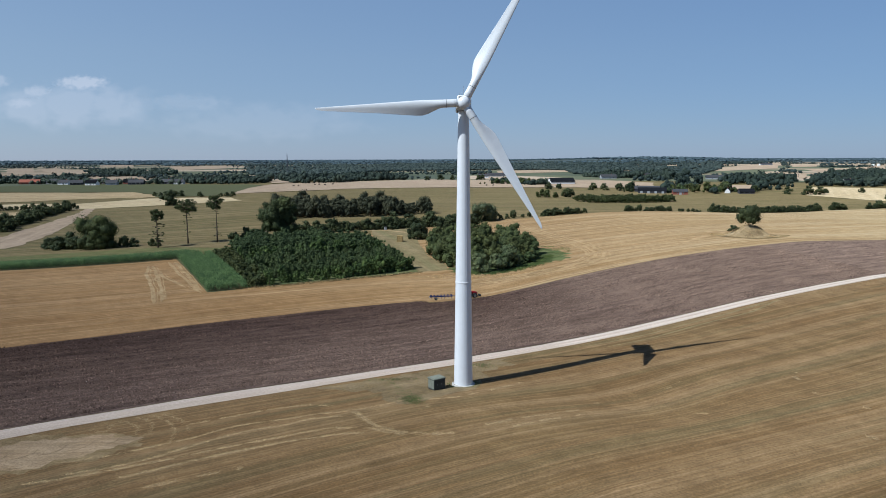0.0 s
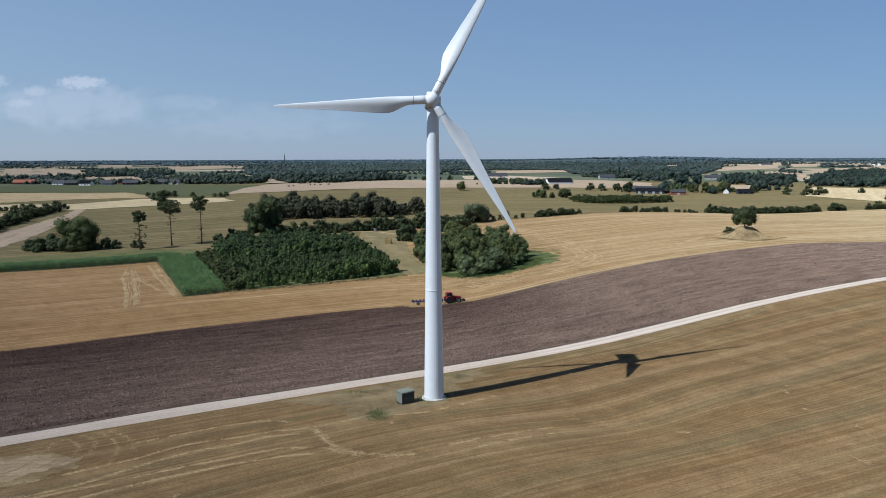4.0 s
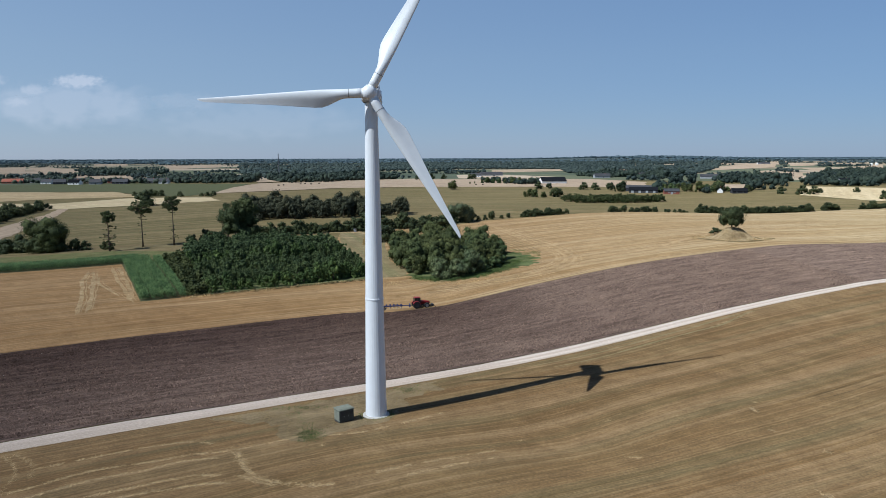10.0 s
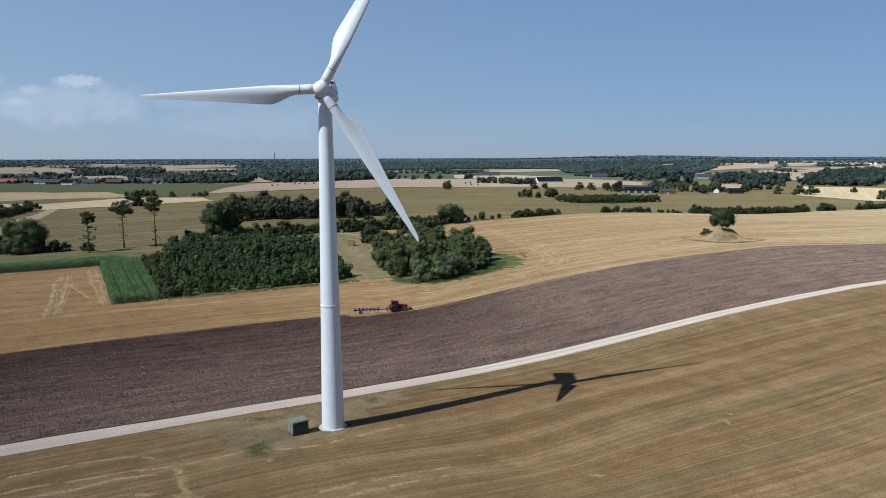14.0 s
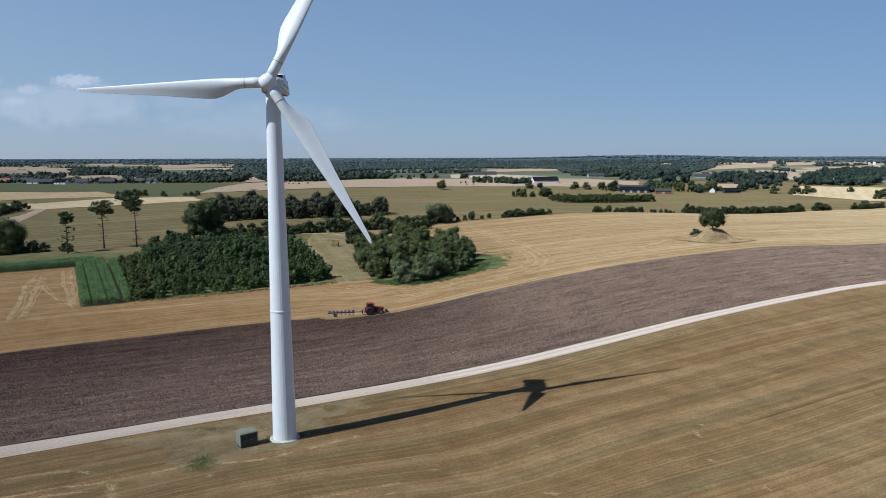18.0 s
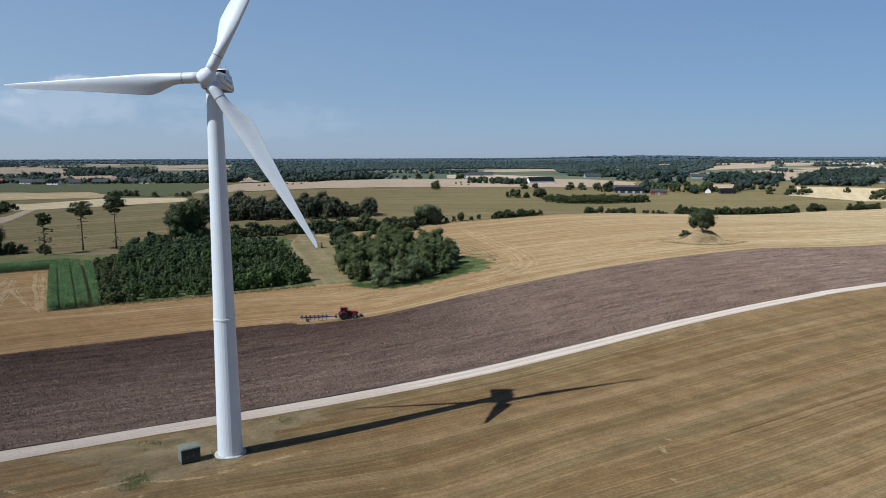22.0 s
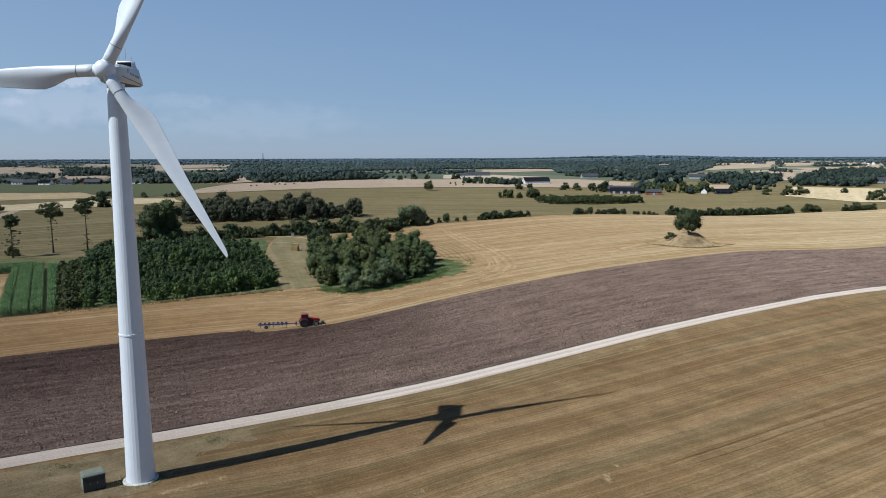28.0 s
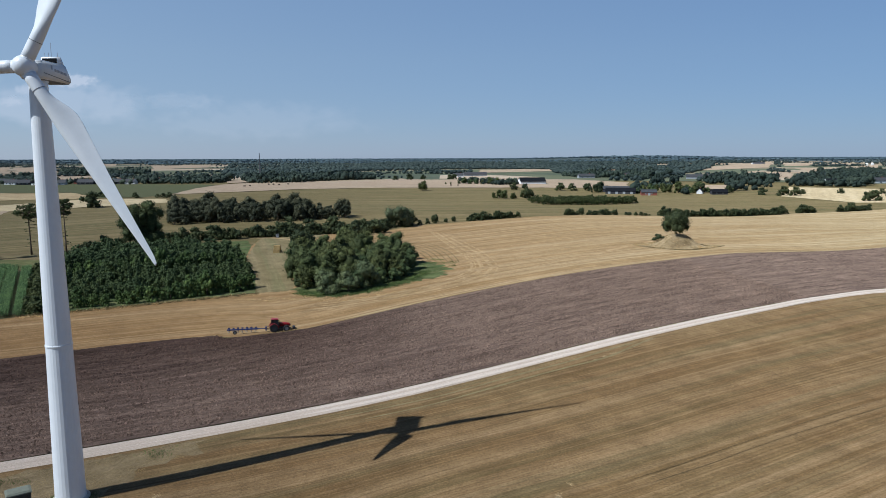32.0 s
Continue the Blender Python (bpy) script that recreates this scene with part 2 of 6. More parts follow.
M_DRYGRASS = field_material("dry_grass", (0.132, 0.098, 0.043), (0.196, 0.147, 0.069), (0.285, 0.218, 0.115), 0.6, 0.8, 0.06, 0.8, 0.0, 2.0, 0.6, None, (0.115, 0.118, 0.048))
M_SAND = field_material("bare_sand", (0.225, 0.150, 0.078), (0.370, 0.275, 0.172), (0.400, 0.302, 0.195), 0.5, 1.2, 0.20, 0.8, 0.0, 3.0, 0.7)
M_PATH = field_material("mown_path", (0.178, 0.140, 0.066), (0.238, 0.188, 0.096), (0.310, 0.245, 0.138), 0.5, 0.8, 0.08, 0.8, 0.0, 2.0, 0.6, None, (0.150, 0.158, 0.070))
M_LANE = field_material("worn_gravel", (0.520, 0.435, 0.360), (0.580, 0.490, 0.410), (0.640, 0.550, 0.470), 0.4, 0.9, 0.2, 0.5)
M_ROAD = field_material("gravel", (0.430, 0.346, 0.278), (0.500, 0.410, 0.335), (0.600, 0.505, 0.425), 0.45, 0.9, 0.08, 0.55)
M_TRACK = field_material("wheel_track", (0.270, 0.165, 0.070), (0.455, 0.330, 0.178), (0.520, 0.395, 0.230), 0.4, 0.8, 0.6, 0.8, 0.0, 0.0, 0.8)
M_STRAWEDGE = field_material("straw_edge", (0.330, 0.225, 0.105), (0.430, 0.318, 0.170), (0.480, 0.365, 0.210), 0.5, 0.8, 0.3, 0.6)
M_MEADOWBLADES = leaf_material("meadow_blades", (0.060, 0.105, 0.030), (0.150, 0.185, 0.065), 0.15, stand=0.2)
M_DRYBLADES = leaf_material("dry_blades", (0.150, 0.112, 0.052), (0.285, 0.215, 0.115), 0.12, stand=0.4)
M_LEAF = leaf_material("leaves", (0.055, 0.068, 0.027), (0.112, 0.126, 0.048))
M_DARKLEAF = leaf_material("shaded_leaves", (0.046, 0.050, 0.032), (0.084, 0.088, 0.056))
M_HEDGE = leaf_material("hedge_leaves", (0.040, 0.053, 0.025), (0.084, 0.098, 0.044))
M_OLIVE = leaf_material("olive_leaves", (0.064, 0.084, 0.034), (0.122, 0.142, 0.058), stand=0.2)
M_LEAFPALE = leaf_material("willow_leaves", (0.088, 0.106, 0.056), (0.170, 0.190, 0.110))
M_WILLOW = leaf_material("silver_willow_leaves", (0.105, 0.132, 0.062), (0.205, 0.232, 0.125))
M_NEEDLE = leaf_material("needles", (0.036, 0.050, 0.022), (0.078, 0.095, 0.040), 0.12)
M_YOUNG = leaf_material("young_leaves", (0.055, 0.089, 0.028), (0.108, 0.152, 0.050))
M_PLANT = leaf_material("plantation_leaves", (0.051, 0.076, 0.032), (0.104, 0.136, 0.058), stand=0.25)
M_CORNLEAF = leaf_material("maize_leaves", (0.056, 0.104, 0.042), (0.140, 0.212, 0.092))
# three tiers of far leaves, bluer with distance: haze painted into the base colour
M_FARLEAF = leaf_material("distant_hazy_foliage", (0.030, 0.043, 0.036), (0.066, 0.084, 0.064), 0.05, stand=0.03)
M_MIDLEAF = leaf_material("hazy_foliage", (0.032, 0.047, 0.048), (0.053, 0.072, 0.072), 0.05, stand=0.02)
M_SKYLINE = leaf_material("hazy_skyline_foliage", (0.078, 0.110, 0.142), (0.098, 0.135, 0.170), 0.05, stand=0.01)
M_LOOSE = leaf_material("loose_stalks", (0.250, 0.178, 0.098), (0.400, 0.305, 0.185), 0.1, stand=3.0)
M_STRAW = leaf_material("dry_stalks", (0.29, 0.190, 0.092), (0.66, 0.490, 0.275), 0.1)
M_BARK = plain_material("bark", (0.105, 0.080, 0.060), 0.9, 0, 0.6, 6.0, 0.03, 0.2)
M_WHITE = plain_material("white_coating", (0.70, 0.715, 0.73), 0.38, 0, 0.06, 0.8, 0, 0.5)
M_BLADE = plain_material("blade_gelcoat", (0.69, 0.705, 0.715), 0.42, 0, 0.10, 0.5, 0, 0.5)
M_SEAL = plain_material("dark_seal", (0.16, 0.17, 0.18), 0.6, 0, 0.2)
M_BLACK = plain_material("black_opening", (0.008, 0.008, 0.009), 0.9, 0, 0.1, 3.0, 0, 0.05)
M_MARK = plain_material("grey_lettering", (0.30, 0.32, 0.35), 0.5, 0, 0.1)
M_CONCRETE = plain_material("concrete", (0.46, 0.44, 0.40), 0.9, 0, 0.4, 2.0, 0.02)
M_KIOSK = plain_material("kiosk_panel", (0.050, 0.056, 0.052), 0.55, 0, 0.25, 4.0)
M_KIOSKROOF = plain_material("kiosk_roof", (0.200, 0.208, 0.165), 0.95, 0, 0.2, 2.0, 0, 0.05)
M_RED = plain_material("tractor_red", (0.27, 0.012, 0.012), 0.35, 0, 0.15)
M_TYRE = plain_material("tyre_rubber", (0.022, 0.021, 0.020), 0.85, 0, 0.3, 8.0)
M_DARKMETAL = plain_material("dark_metal", (0.045, 0.045, 0.048), 0.5, 0.4, 0.2)
M_BLUE = plain_material("plough_blue", (0.030, 0.045, 0.140), 0.5, 0.1, 0.25)
M_STEEL = plain_material("worn_steel", (0.50, 0.50, 0.50), 0.32, 0.9, 0.2)
M_GLASS = plain_material("cab_glass", (0.030, 0.038, 0.042), 0.08, 0, 0.05, 3.0, 0, 0.8)
M_BALE = plain_material("straw_bale", (0.50, 0.36, 0.16), 0.95, 0, 0.6, 5.0, 0.05, 0.1)
M_WALLWHITE = plain_material("white_plaster", (0.78, 0.76, 0.72), 0.8, 0, 0.15, 1.0)
M_BRICK = plain_material("red_brick", (0.26, 0.085, 0.055), 0.85, 0, 0.3, 1.5)
M_TIMBER = plain_material("black_timber", (0.045, 0.045, 0.050), 0.8, 0, 0.3, 1.0)
M_SLATE = plain_material("dark_roofing", (0.016, 0.017, 0.020), 0.95, 0, 0.3, 0.6, 0, 0.05)
M_GREYROOF = plain_material("grey_roofing", (0.070, 0.070, 0.074), 0.9, 0, 0.3, 0.6, 0, 0.1)
M_REDTILE = plain_material("red_roof_tiles", (0.29, 0.085, 0.048), 0.8, 0, 0.3, 1.0)
M_PANE = plain_material("window_glass", (0.035, 0.042, 0.050), 0.1, 0, 0.05, 3.0, 0, 0.8)
M_GATE = plain_material("grey_gate", (0.36, 0.37, 0.38), 0.6, 0, 0.2)
M_MAST = plain_material("mast_steel", (0.14, 0.145, 0.16), 0.5, 0.4, 0.2)


def soil_material(name, lumps=False):
    """Turned earth: darker west, paler east, for drying and for sun-angle brightness painted in; moistest along the
    newest furrows. UV: metres from the far edge and from the road.
    """
    m, n, l, b = material(name)
    xy = n.new("ShaderNodeTexCoord").outputs["Object"]
    uv = n.new("ShaderNodeUVMap").outputs[0]
    big = noise_fac(n, l, xy, 0.03, 4.0, 0.6)
    clod = noise_fac(n, l, xy, 3.6, 5.0, 0.8)
    stone = noise_fac(n, l, xy, 2.6, 1.0, 0.5)
    sep = n.new("ShaderNodeSeparateXYZ")
    l.new(xy, sep.inputs[0])
    span = n.new("ShaderNodeMapRange")
    for k, v in enumerate((-62.0, 85.0, 0.0, 0.76)):
        span.inputs[k + 1].default_value = v
    l.new(sep.outputs[0], span.inputs[0])
    across = n.new("ShaderNodeSeparateXYZ")
    l.new(uv, across.inputs[0])
    rows = n.new("ShaderNodeCombineXYZ")
    l.new(sep.outputs[0], rows.inputs[0])
    l.new(across.outputs[1], rows.inputs[1])
    furrow = noise_fac(n, l, scaled(n, l, rows.outputs[0], 0.05, 0.55), 1.0, 5.0, 0.75)
    fresh = n.new("ShaderNodeMath")
    fresh.operation = "MULTIPLY"
    for k, (fac, lo, hi, a, b0) in enumerate(((across.outputs[0], 4.0, 44.0, 1.0, 0.0), (sep.outputs[0], 8.0, 36.0, 1.0, 0.0))):
        turned = n.new("ShaderNodeMapRange")
        for i, v in enumerate((lo, hi, a, b0)):
            turned.inputs[i + 1].default_value = v
        l.new(fac, turned.inputs[0])
        l.new(turned.outputs[0], fresh.inputs[k])
    add = n.new("ShaderNodeMath")
    l.new(span.outputs[0], add.inputs[0])
    l.new(ramp(n, l, big, 0.3, 0.7, (0, 0, 0), (0.4, 0.4, 0.4)), add.inputs[1])
    c = ramp(n, l, add.outputs[0], 0.1, 1.0, (0.138, 0.098, 0.081), (0.206, 0.149, 0.115))
    c = mixed(n, l, c, (0.52, 0.48, 0.47), fresh.outputs[0], "MULTIPLY")
    c = mixed(n, l, c, ramp(n, l, clod, 0.32, 0.68, (0.35, 0.34, 0.34), (1.75, 1.72, 1.68)), 0.66, "MULTIPLY")
    c = mixed(n, l, c, ramp(n, l, furrow, 0.3, 0.7, (0.5, 0.48, 0.48), (1.45, 1.43, 1.4)), 0.85, "MULTIPLY")
    comb = noise_fac(n, l, scaled(n, l, rows.outputs[0], 0.10, 1.9), 1.0, 4.0, 0.7)
    c = mixed(n, l, c, ramp(n, l, comb, 0.34, 0.66, (0.42, 0.40, 0.40), (1.55, 1.52, 1.5)), 0.6, "MULTIPLY")
    if lumps:
        own = n.new("ShaderNodeNewGeometry").outputs["Random Per Island"]
        c = mixed(n, l, c, ramp(n, l, own, 0.0, 1.0, (0.55, 0.54, 0.53), (1.5, 1.48, 1.46)), 0.9, "MULTIPLY")
    c = mixed(n, l, c, (0.42, 0.38, 0.34), ramp(n, l, stone, 0.80, 0.83, (0, 0, 0), (0.8, 0.8, 0.8)))
    l.new(c, b.inputs["Base Color"])
    b.inputs["Roughness"].default_value, b.inputs["Specular IOR Level"].default_value = 1.0, 0.08
    b.inputs["Diffuse Roughness"].default_value = 1.0
    bumped(n, l, b, clod, 1.0, 0.35)
    return m


def patchwork_material(name):
    """Far farmland: small fields of stubble, meadow and fallow side by side, each with its own tone."""
    m, n, l, b = material(name)
    xy = n.new("ShaderNodeTexCoord").outputs["Object"]
    cell = n.new("ShaderNodeTexVoronoi")
    cell.distance = "CHEBYCHEV"
    cell.inputs["Scale"].default_value, cell.inputs["Randomness"].default_value = 1.0, 0.9
    l.new(scaled(n, l, xy, 0.0042, 0.0024), cell.inputs["Vector"])
    pick = n.new("ShaderNodeSeparateXYZ")
    l.new(cell.outputs["Color"], pick.inputs[0])
    tones = n.new("ShaderNodeValToRGB")
    tones.color_ramp.interpolation = "CONSTANT"
    for k, (spot, tone) in enumerate(((0.0, (0.110, 0.118, 0.070)), (0.30, (0.300, 0.225, 0.150)), (0.52, (0.082, 0.095, 0.062)), (0.68, (0.395, 0.310, 0.220)), (0.84, (0.190, 0.165, 0.105)))):
        e = tones.color_ramp.elements[k] if k < 2 else tones.color_ramp.elements.new(spot)
        e.position, e.color = spot, (*tone, 1)
    l.new(pick.outputs[0], tones.inputs[0])
    c = mixed(n, l, tones.outputs[0], ramp(n, l, noise_fac(n, l, scaled(n, l, xy, 0.02, 0.006), 1.0, 5.0, 0.65), 0.3, 0.7, (0.72, 0.74, 0.78), (1.25, 1.23, 1.2)), 0.8, "MULTIPLY")
    l.new(c, b.inputs["Base Color"])
    b.inputs["Roughness"].default_value, b.inputs["Specular IOR Level"].default_value, b.inputs["Diffuse Roughness"].default_value = 0.95, 0.1, 1.0
    return m


M_PATCHWORK = patchwork_material("far_farmland")
M_SOIL, M_CLOD = soil_material("ploughed_soil"), soil_material("soil_lumps", True)


def cloud_material(w, h, thick, seed):
    """Cloud vapour, its sunlit white put in as a glow, that thins out unevenly towards the edge of the bank."""
    m, n, l, b = material("cloud_vapour")
    xy = n.new("ShaderNodeTexCoord").outputs["Object"]
    place = n.new("ShaderNodeMapping")
    place.inputs["Location"].default_value = (seed * 7.3, seed * 3.1, 0)
    place.inputs["Scale"].default_value = (1.9 / h, 0, 3.0 / h)
    l.new(xy, place.inputs["Vector"])
    f = noise_fac(n, l, place.outputs[0], 0.8, 4.0, 0.5)
    ball = n.new("ShaderNodeTexGradient")
    ball.gradient_type = "SPHERICAL"
    l.new(scaled(n, l, xy, 1 / w, 0, 1 / h), ball.inputs["Vector"])
    total = n.new("ShaderNodeMath")
    total.operation = "MULTIPLY_ADD"
    total.inputs[1].default_value = 0.75
    l.new(ball.outputs["Fac"], total.inputs[0])
    l.new(f, total.inputs[2])
    edge = n.new("ShaderNodeMath")
    edge.operation = "MULTIPLY"
    l.new(ramp(n, l, total.outputs[0], 0.62, 1.16, (0, 0, 0), (thick, thick, thick)), edge.inputs[0])
    l.new(ramp(n, l, ball.outputs["Fac"], 0.0, 0.45, (0, 0, 0), (1, 1, 1)), edge.inputs[1])
    glow = n.new("ShaderNodeEmission")
    glow.inputs[0].default_value, glow.inputs[1].default_value = (0.66, 0.665, 0.715, 1), 0.95
    clear, mix = n.new("ShaderNodeBsdfTransparent"), n.new("ShaderNodeMixShader")
    l.new(edge.outputs[0], mix.inputs[0])
    l.new(clear.outputs[0], mix.inputs[1])
    l.new(glow.outputs[0], mix.inputs[2])
    l.new(mix.outputs[0], n["Material Output"].inputs[0])
    return m


# ---- building helpers ----
def np_mesh(name, verts, faces, mat, uv=None, smooth=False):
    """A mesh from arrays; faces all have the same corner count."""
    verts, faces = np.asarray(verts, np.float32), np.asarray(faces, np.int32)
    me = bpy.data.meshes.new(name)
    k = faces.shape[1]
    me.vertices.add(len(verts))
    me.vertices.foreach_set("co", verts.ravel())
    me.loops.add(faces.size)
    me.loops.foreach_set("vertex_index", faces.ravel())
    me.polygons.add(len(faces))
    me.polygons.foreach_set("loop_start", np.arange(0, faces.size, k, dtype=np.int32))
    me.polygons.foreach_set("loop_total", np.full(len(faces), k, np.int32))
    if smooth:
        me.polygons.foreach_set("use_smooth", np.ones(len(faces), bool))
    if uv is not None:
        me.uv_layers.new(name="UVMap").data.foreach_set("uv", np.asarray(uv, np.float32)[faces.ravel()].ravel())
    me.update(calc_edges=True)
    me.materials.append(mat)
    return me


def bm_mesh(name, bm, mat, smooth=False):
    me = bpy.data.meshes.new(name)
    if smooth:
        for f in bm.faces:
            f.smooth = True
    bm.to_mesh(me)
    bm.free()
    me.materials.append(mat)
    return me


def part(name, bm, mat, parent, label="", smooth=False, at=None):
    ob = new(name, bm if isinstance(bm, bpy.types.Mesh) else bm_mesh(name, bm, mat, smooth))
    ob.parent = parent
    if at is not None:
        ob.matrix_basis = at
    return tagged(ob, label)


def thing(name, at, label, category, group="", kind=""):
    ob = new(name)
    ob.matrix_basis = at
    return tagged(ob, label, category, group, kind)


def box(bm, lo, hi, m=None):
    v = [bm.verts.new((x, y, z)) for z in (lo[2], hi[2]) for y in (lo[1], hi[1]) for x in (lo[0], hi[0])]
    if m is not None:
        for q in v:
            q.co = m @ q.co
    for f in ((0, 2, 3, 1), (4, 5, 7, 6), (0, 1, 5, 4), (2, 6, 7, 3), (0, 4, 6, 2), (1, 3, 7, 5)):
        bm.faces.new([v[i] for i in f])
    return v


def boxed(lo, hi, bevel=0.0):
    bm = bmesh.new()
    box(bm, lo, hi)
    if bevel:
        bmesh.ops.bevel(bm, geom=bm.edges[:], offset=bevel, segments=2, affect="EDGES")
    return bm


def ring_tube(bm, rings, cap=True):
    """Skins rings of points, all with the same count."""
    rows = [[bm.verts.new(p) for p in r] for r in rings]
    k = len(rows[0])
    for a, b in zip(rows, rows[1:]):
        for i in range(k):
            bm.faces.new((a[i], a[(i + 1) % k], b[(i + 1) % k], b[i]))
    if cap:
        bm.faces.new(rows[0][::-1])
        bm.faces.new(rows[-1])
    return bm


def circle(r, z, k, c=(0, 0)):
    return [(c[0] + r * math.cos(2 * math.pi * i / k), c[1] + r * math.sin(2 * math.pi * i / k), z) for i in range(k)]


def rod(bm, a, b, ra, rb=None, k=6):
    a, b = Vector(a), Vector(b)
    q = (b - a).to_track_quat("Z", "Y").to_matrix()
    rb = ra if rb is None else rb
    ring_tube(bm, [[tuple(p + q @ Vector(c)) for c in circle(r, 0, k)] for p, r in ((a, ra), (b, rb))])
    return bm


def smooth_line(points, step):
    """A Catmull-Rom line through plan points, sampled about every step metres."""
    p = [Vector((*q, 0)) for q in points]
    p = [2 * p[0] - p[1]] + p + [2 * p[-1] - p[-2]]
    out = []
    for a, b, c, d in zip(p, p[1:], p[2:], p[3:]):
        k = max(1, int((c - b).length / step))
        for i in range(k):
            t = i / k
            out.append(0.5 * ((2 * b) + (c - a) * t + (2 * a - 5 * b + 4 * c - d) * t * t + (3 * b - a - 3 * c + d) * t ** 3))
    out.append(p[-2])
    return np.array([(q.x, q.y) for q in out])


def resampled(line, k):
    s = np.concatenate([[0], np.cumsum(np.hypot(*np.diff(line, axis=0).T))])
    t = np.linspace(0, s[-1], k)
    return np.c_[np.interp(t, s, line[:, 0]), np.interp(t, s, line[:, 1])]


def along_across(xy, line):
    """Distance along and beside a plan line for many points."""
    d = np.diff(line, axis=0)
    ln = np.hypot(d[:, 0], d[:, 1])
    s0 = np.concatenate([[0], np.cumsum(ln)])[:-1]
    rel = xy[:, None, :] - line[None, :-1, :]
    t = np.clip((rel * d).sum(2) / ln ** 2, 0, 1)
    t[:, 0] = np.minimum(((rel[:, 0] * d[0]).sum(1)) / ln[0] ** 2, 1)
    t[:, -1] = np.where(t[:, -1] >= 1, (rel[:, -1] * d[-1]).sum(1) / ln[-1] ** 2, t[:, -1])
    off = rel - t[..., None] * d
    dist = np.hypot(off[..., 0], off[..., 1])
    i = dist.argmin(1)
    r = np.arange(len(xy))
    side = np.sign(d[i, 0] * rel[r, i, 1] - d[i, 1] * rel[r, i, 0])
    return np.c_[s0[i] + t[r, i] * ln[i], side * dist[r, i]]


# ---- the lie of the land ----
SWELL_NEAR = ((-180, -90, 0, 90, 180, 270), (-60, 30, 120, 210, 300), 75.0, (3.67, -0.38, 6.94, 4.92, -1.41, -0.45, 8.19, -3.78, -8.11, 2.06, -6.87, -1.65, -1.52, 2.01, 2.22, 4.63, -0.43, 0.4, -3.77, 3.46, -4.8, 0.97, 1.16, 3.24, 0.52, 3.33, 2.35, 3.58, 0.8, -2.74))
SWELL_MID = ((-300, -100, 100, 300), (430, 600), 150.0, (-3.98, 0.77, -1.73, 2.35, 1.5, 7.06, -0.58, -0.56))


def smoothstep(a, b, x):
    t = np.clip((x - a) / (b - a), 0, 1)
    return t * t * (3 - 2 * t)


def land(x, y, mound=True):
    """Height of the ground: gentle swells near the turbine, a slow rise towards the horizon."""
    x, y = np.asarray(x, float), np.asarray(y, float)
    z = 0.0
    for xs, ys, width, heights in (SWELL_NEAR, SWELL_MID):
        k = 0
        for cy in ys:
            for cx in xs:
                z = z + heights[k] * np.exp(-((x - cx) ** 2 + (y - cy) ** 2) / (2 * width ** 2))
                k += 1
    z = z - 1.6 * np.exp(-((x - 24) ** 2 + (y + 10) ** 2) / 162)
    r = np.hypot(x, y)
    z = z + 6 * smoothstep(550, 900, r) + 26 * smoothstep(900, 4500, r) + 13 * np.exp(-((x - 930) / 560) ** 2 - ((y - 3150) / 650) ** 2)
    return z if not mound else z + MOUND_H * np.exp(-(np.hypot((x - MOUND[0]) / 6.8, (y - MOUND[1]) / 4.4)) ** 2.6)


MOUND, MOUND_H = (121.5, 171.5), 4.6


def at_land(x, y, turn=0.0, scale=1.0, sink=0.0):
    return Matrix.Translation((x, y, float(land(x, y)) - sink)) @ Matrix.Rotation(turn, 4, "Z") @ Matrix.Diagonal((scale, scale, scale, 1))


def graded(lo, hi, a, b, step, grow):
    c = list(np.arange(a, b + 0.1, step))
    s, v = step, b
    while v < hi:
        s *= grow
        v = min(v + s, hi)
        c.append(v)
    s, v = step, a
    while v > lo:
        s *= grow
        v = max(v - s, lo)
        c.insert(0, v)
    return np.array(c)


def sheet(name, xs, ys, mat, turn, label, category):
    gx, gy = np.meshgrid(xs, ys)
    v = np.c_[gx.ravel(), gy.ravel(), (land(gx, gy, False) - 0.5 * np.exp(-((gx - 24) ** 2 + (gy + 10) ** 2) / 1600)).ravel()]
    w = len(xs)
    i = (np.arange(len(ys) - 1)[:, None] * w + np.arange(w - 1)[None]).ravel()
    c, s = math.cos(turn), math.sin(turn)
    uv = np.c_[v[:, 0] * c + v[:, 1] * s, -v[:, 0] * s + v[:, 1] * c]
    return tagged(new(name, np_mesh(name, v, np.c_[i, i + 1, i + w + 1, i + w], mat, uv, True)), label, category, kind="structure")


sheet("ground", graded(-5200, 5200, -260, 420, 5, 1.09), graded(-900, 4960, -180, 430, 5, 1.05), M_PASTURE, 0.12,
      "olive green pasture land rolling away to the horizon", "ground")


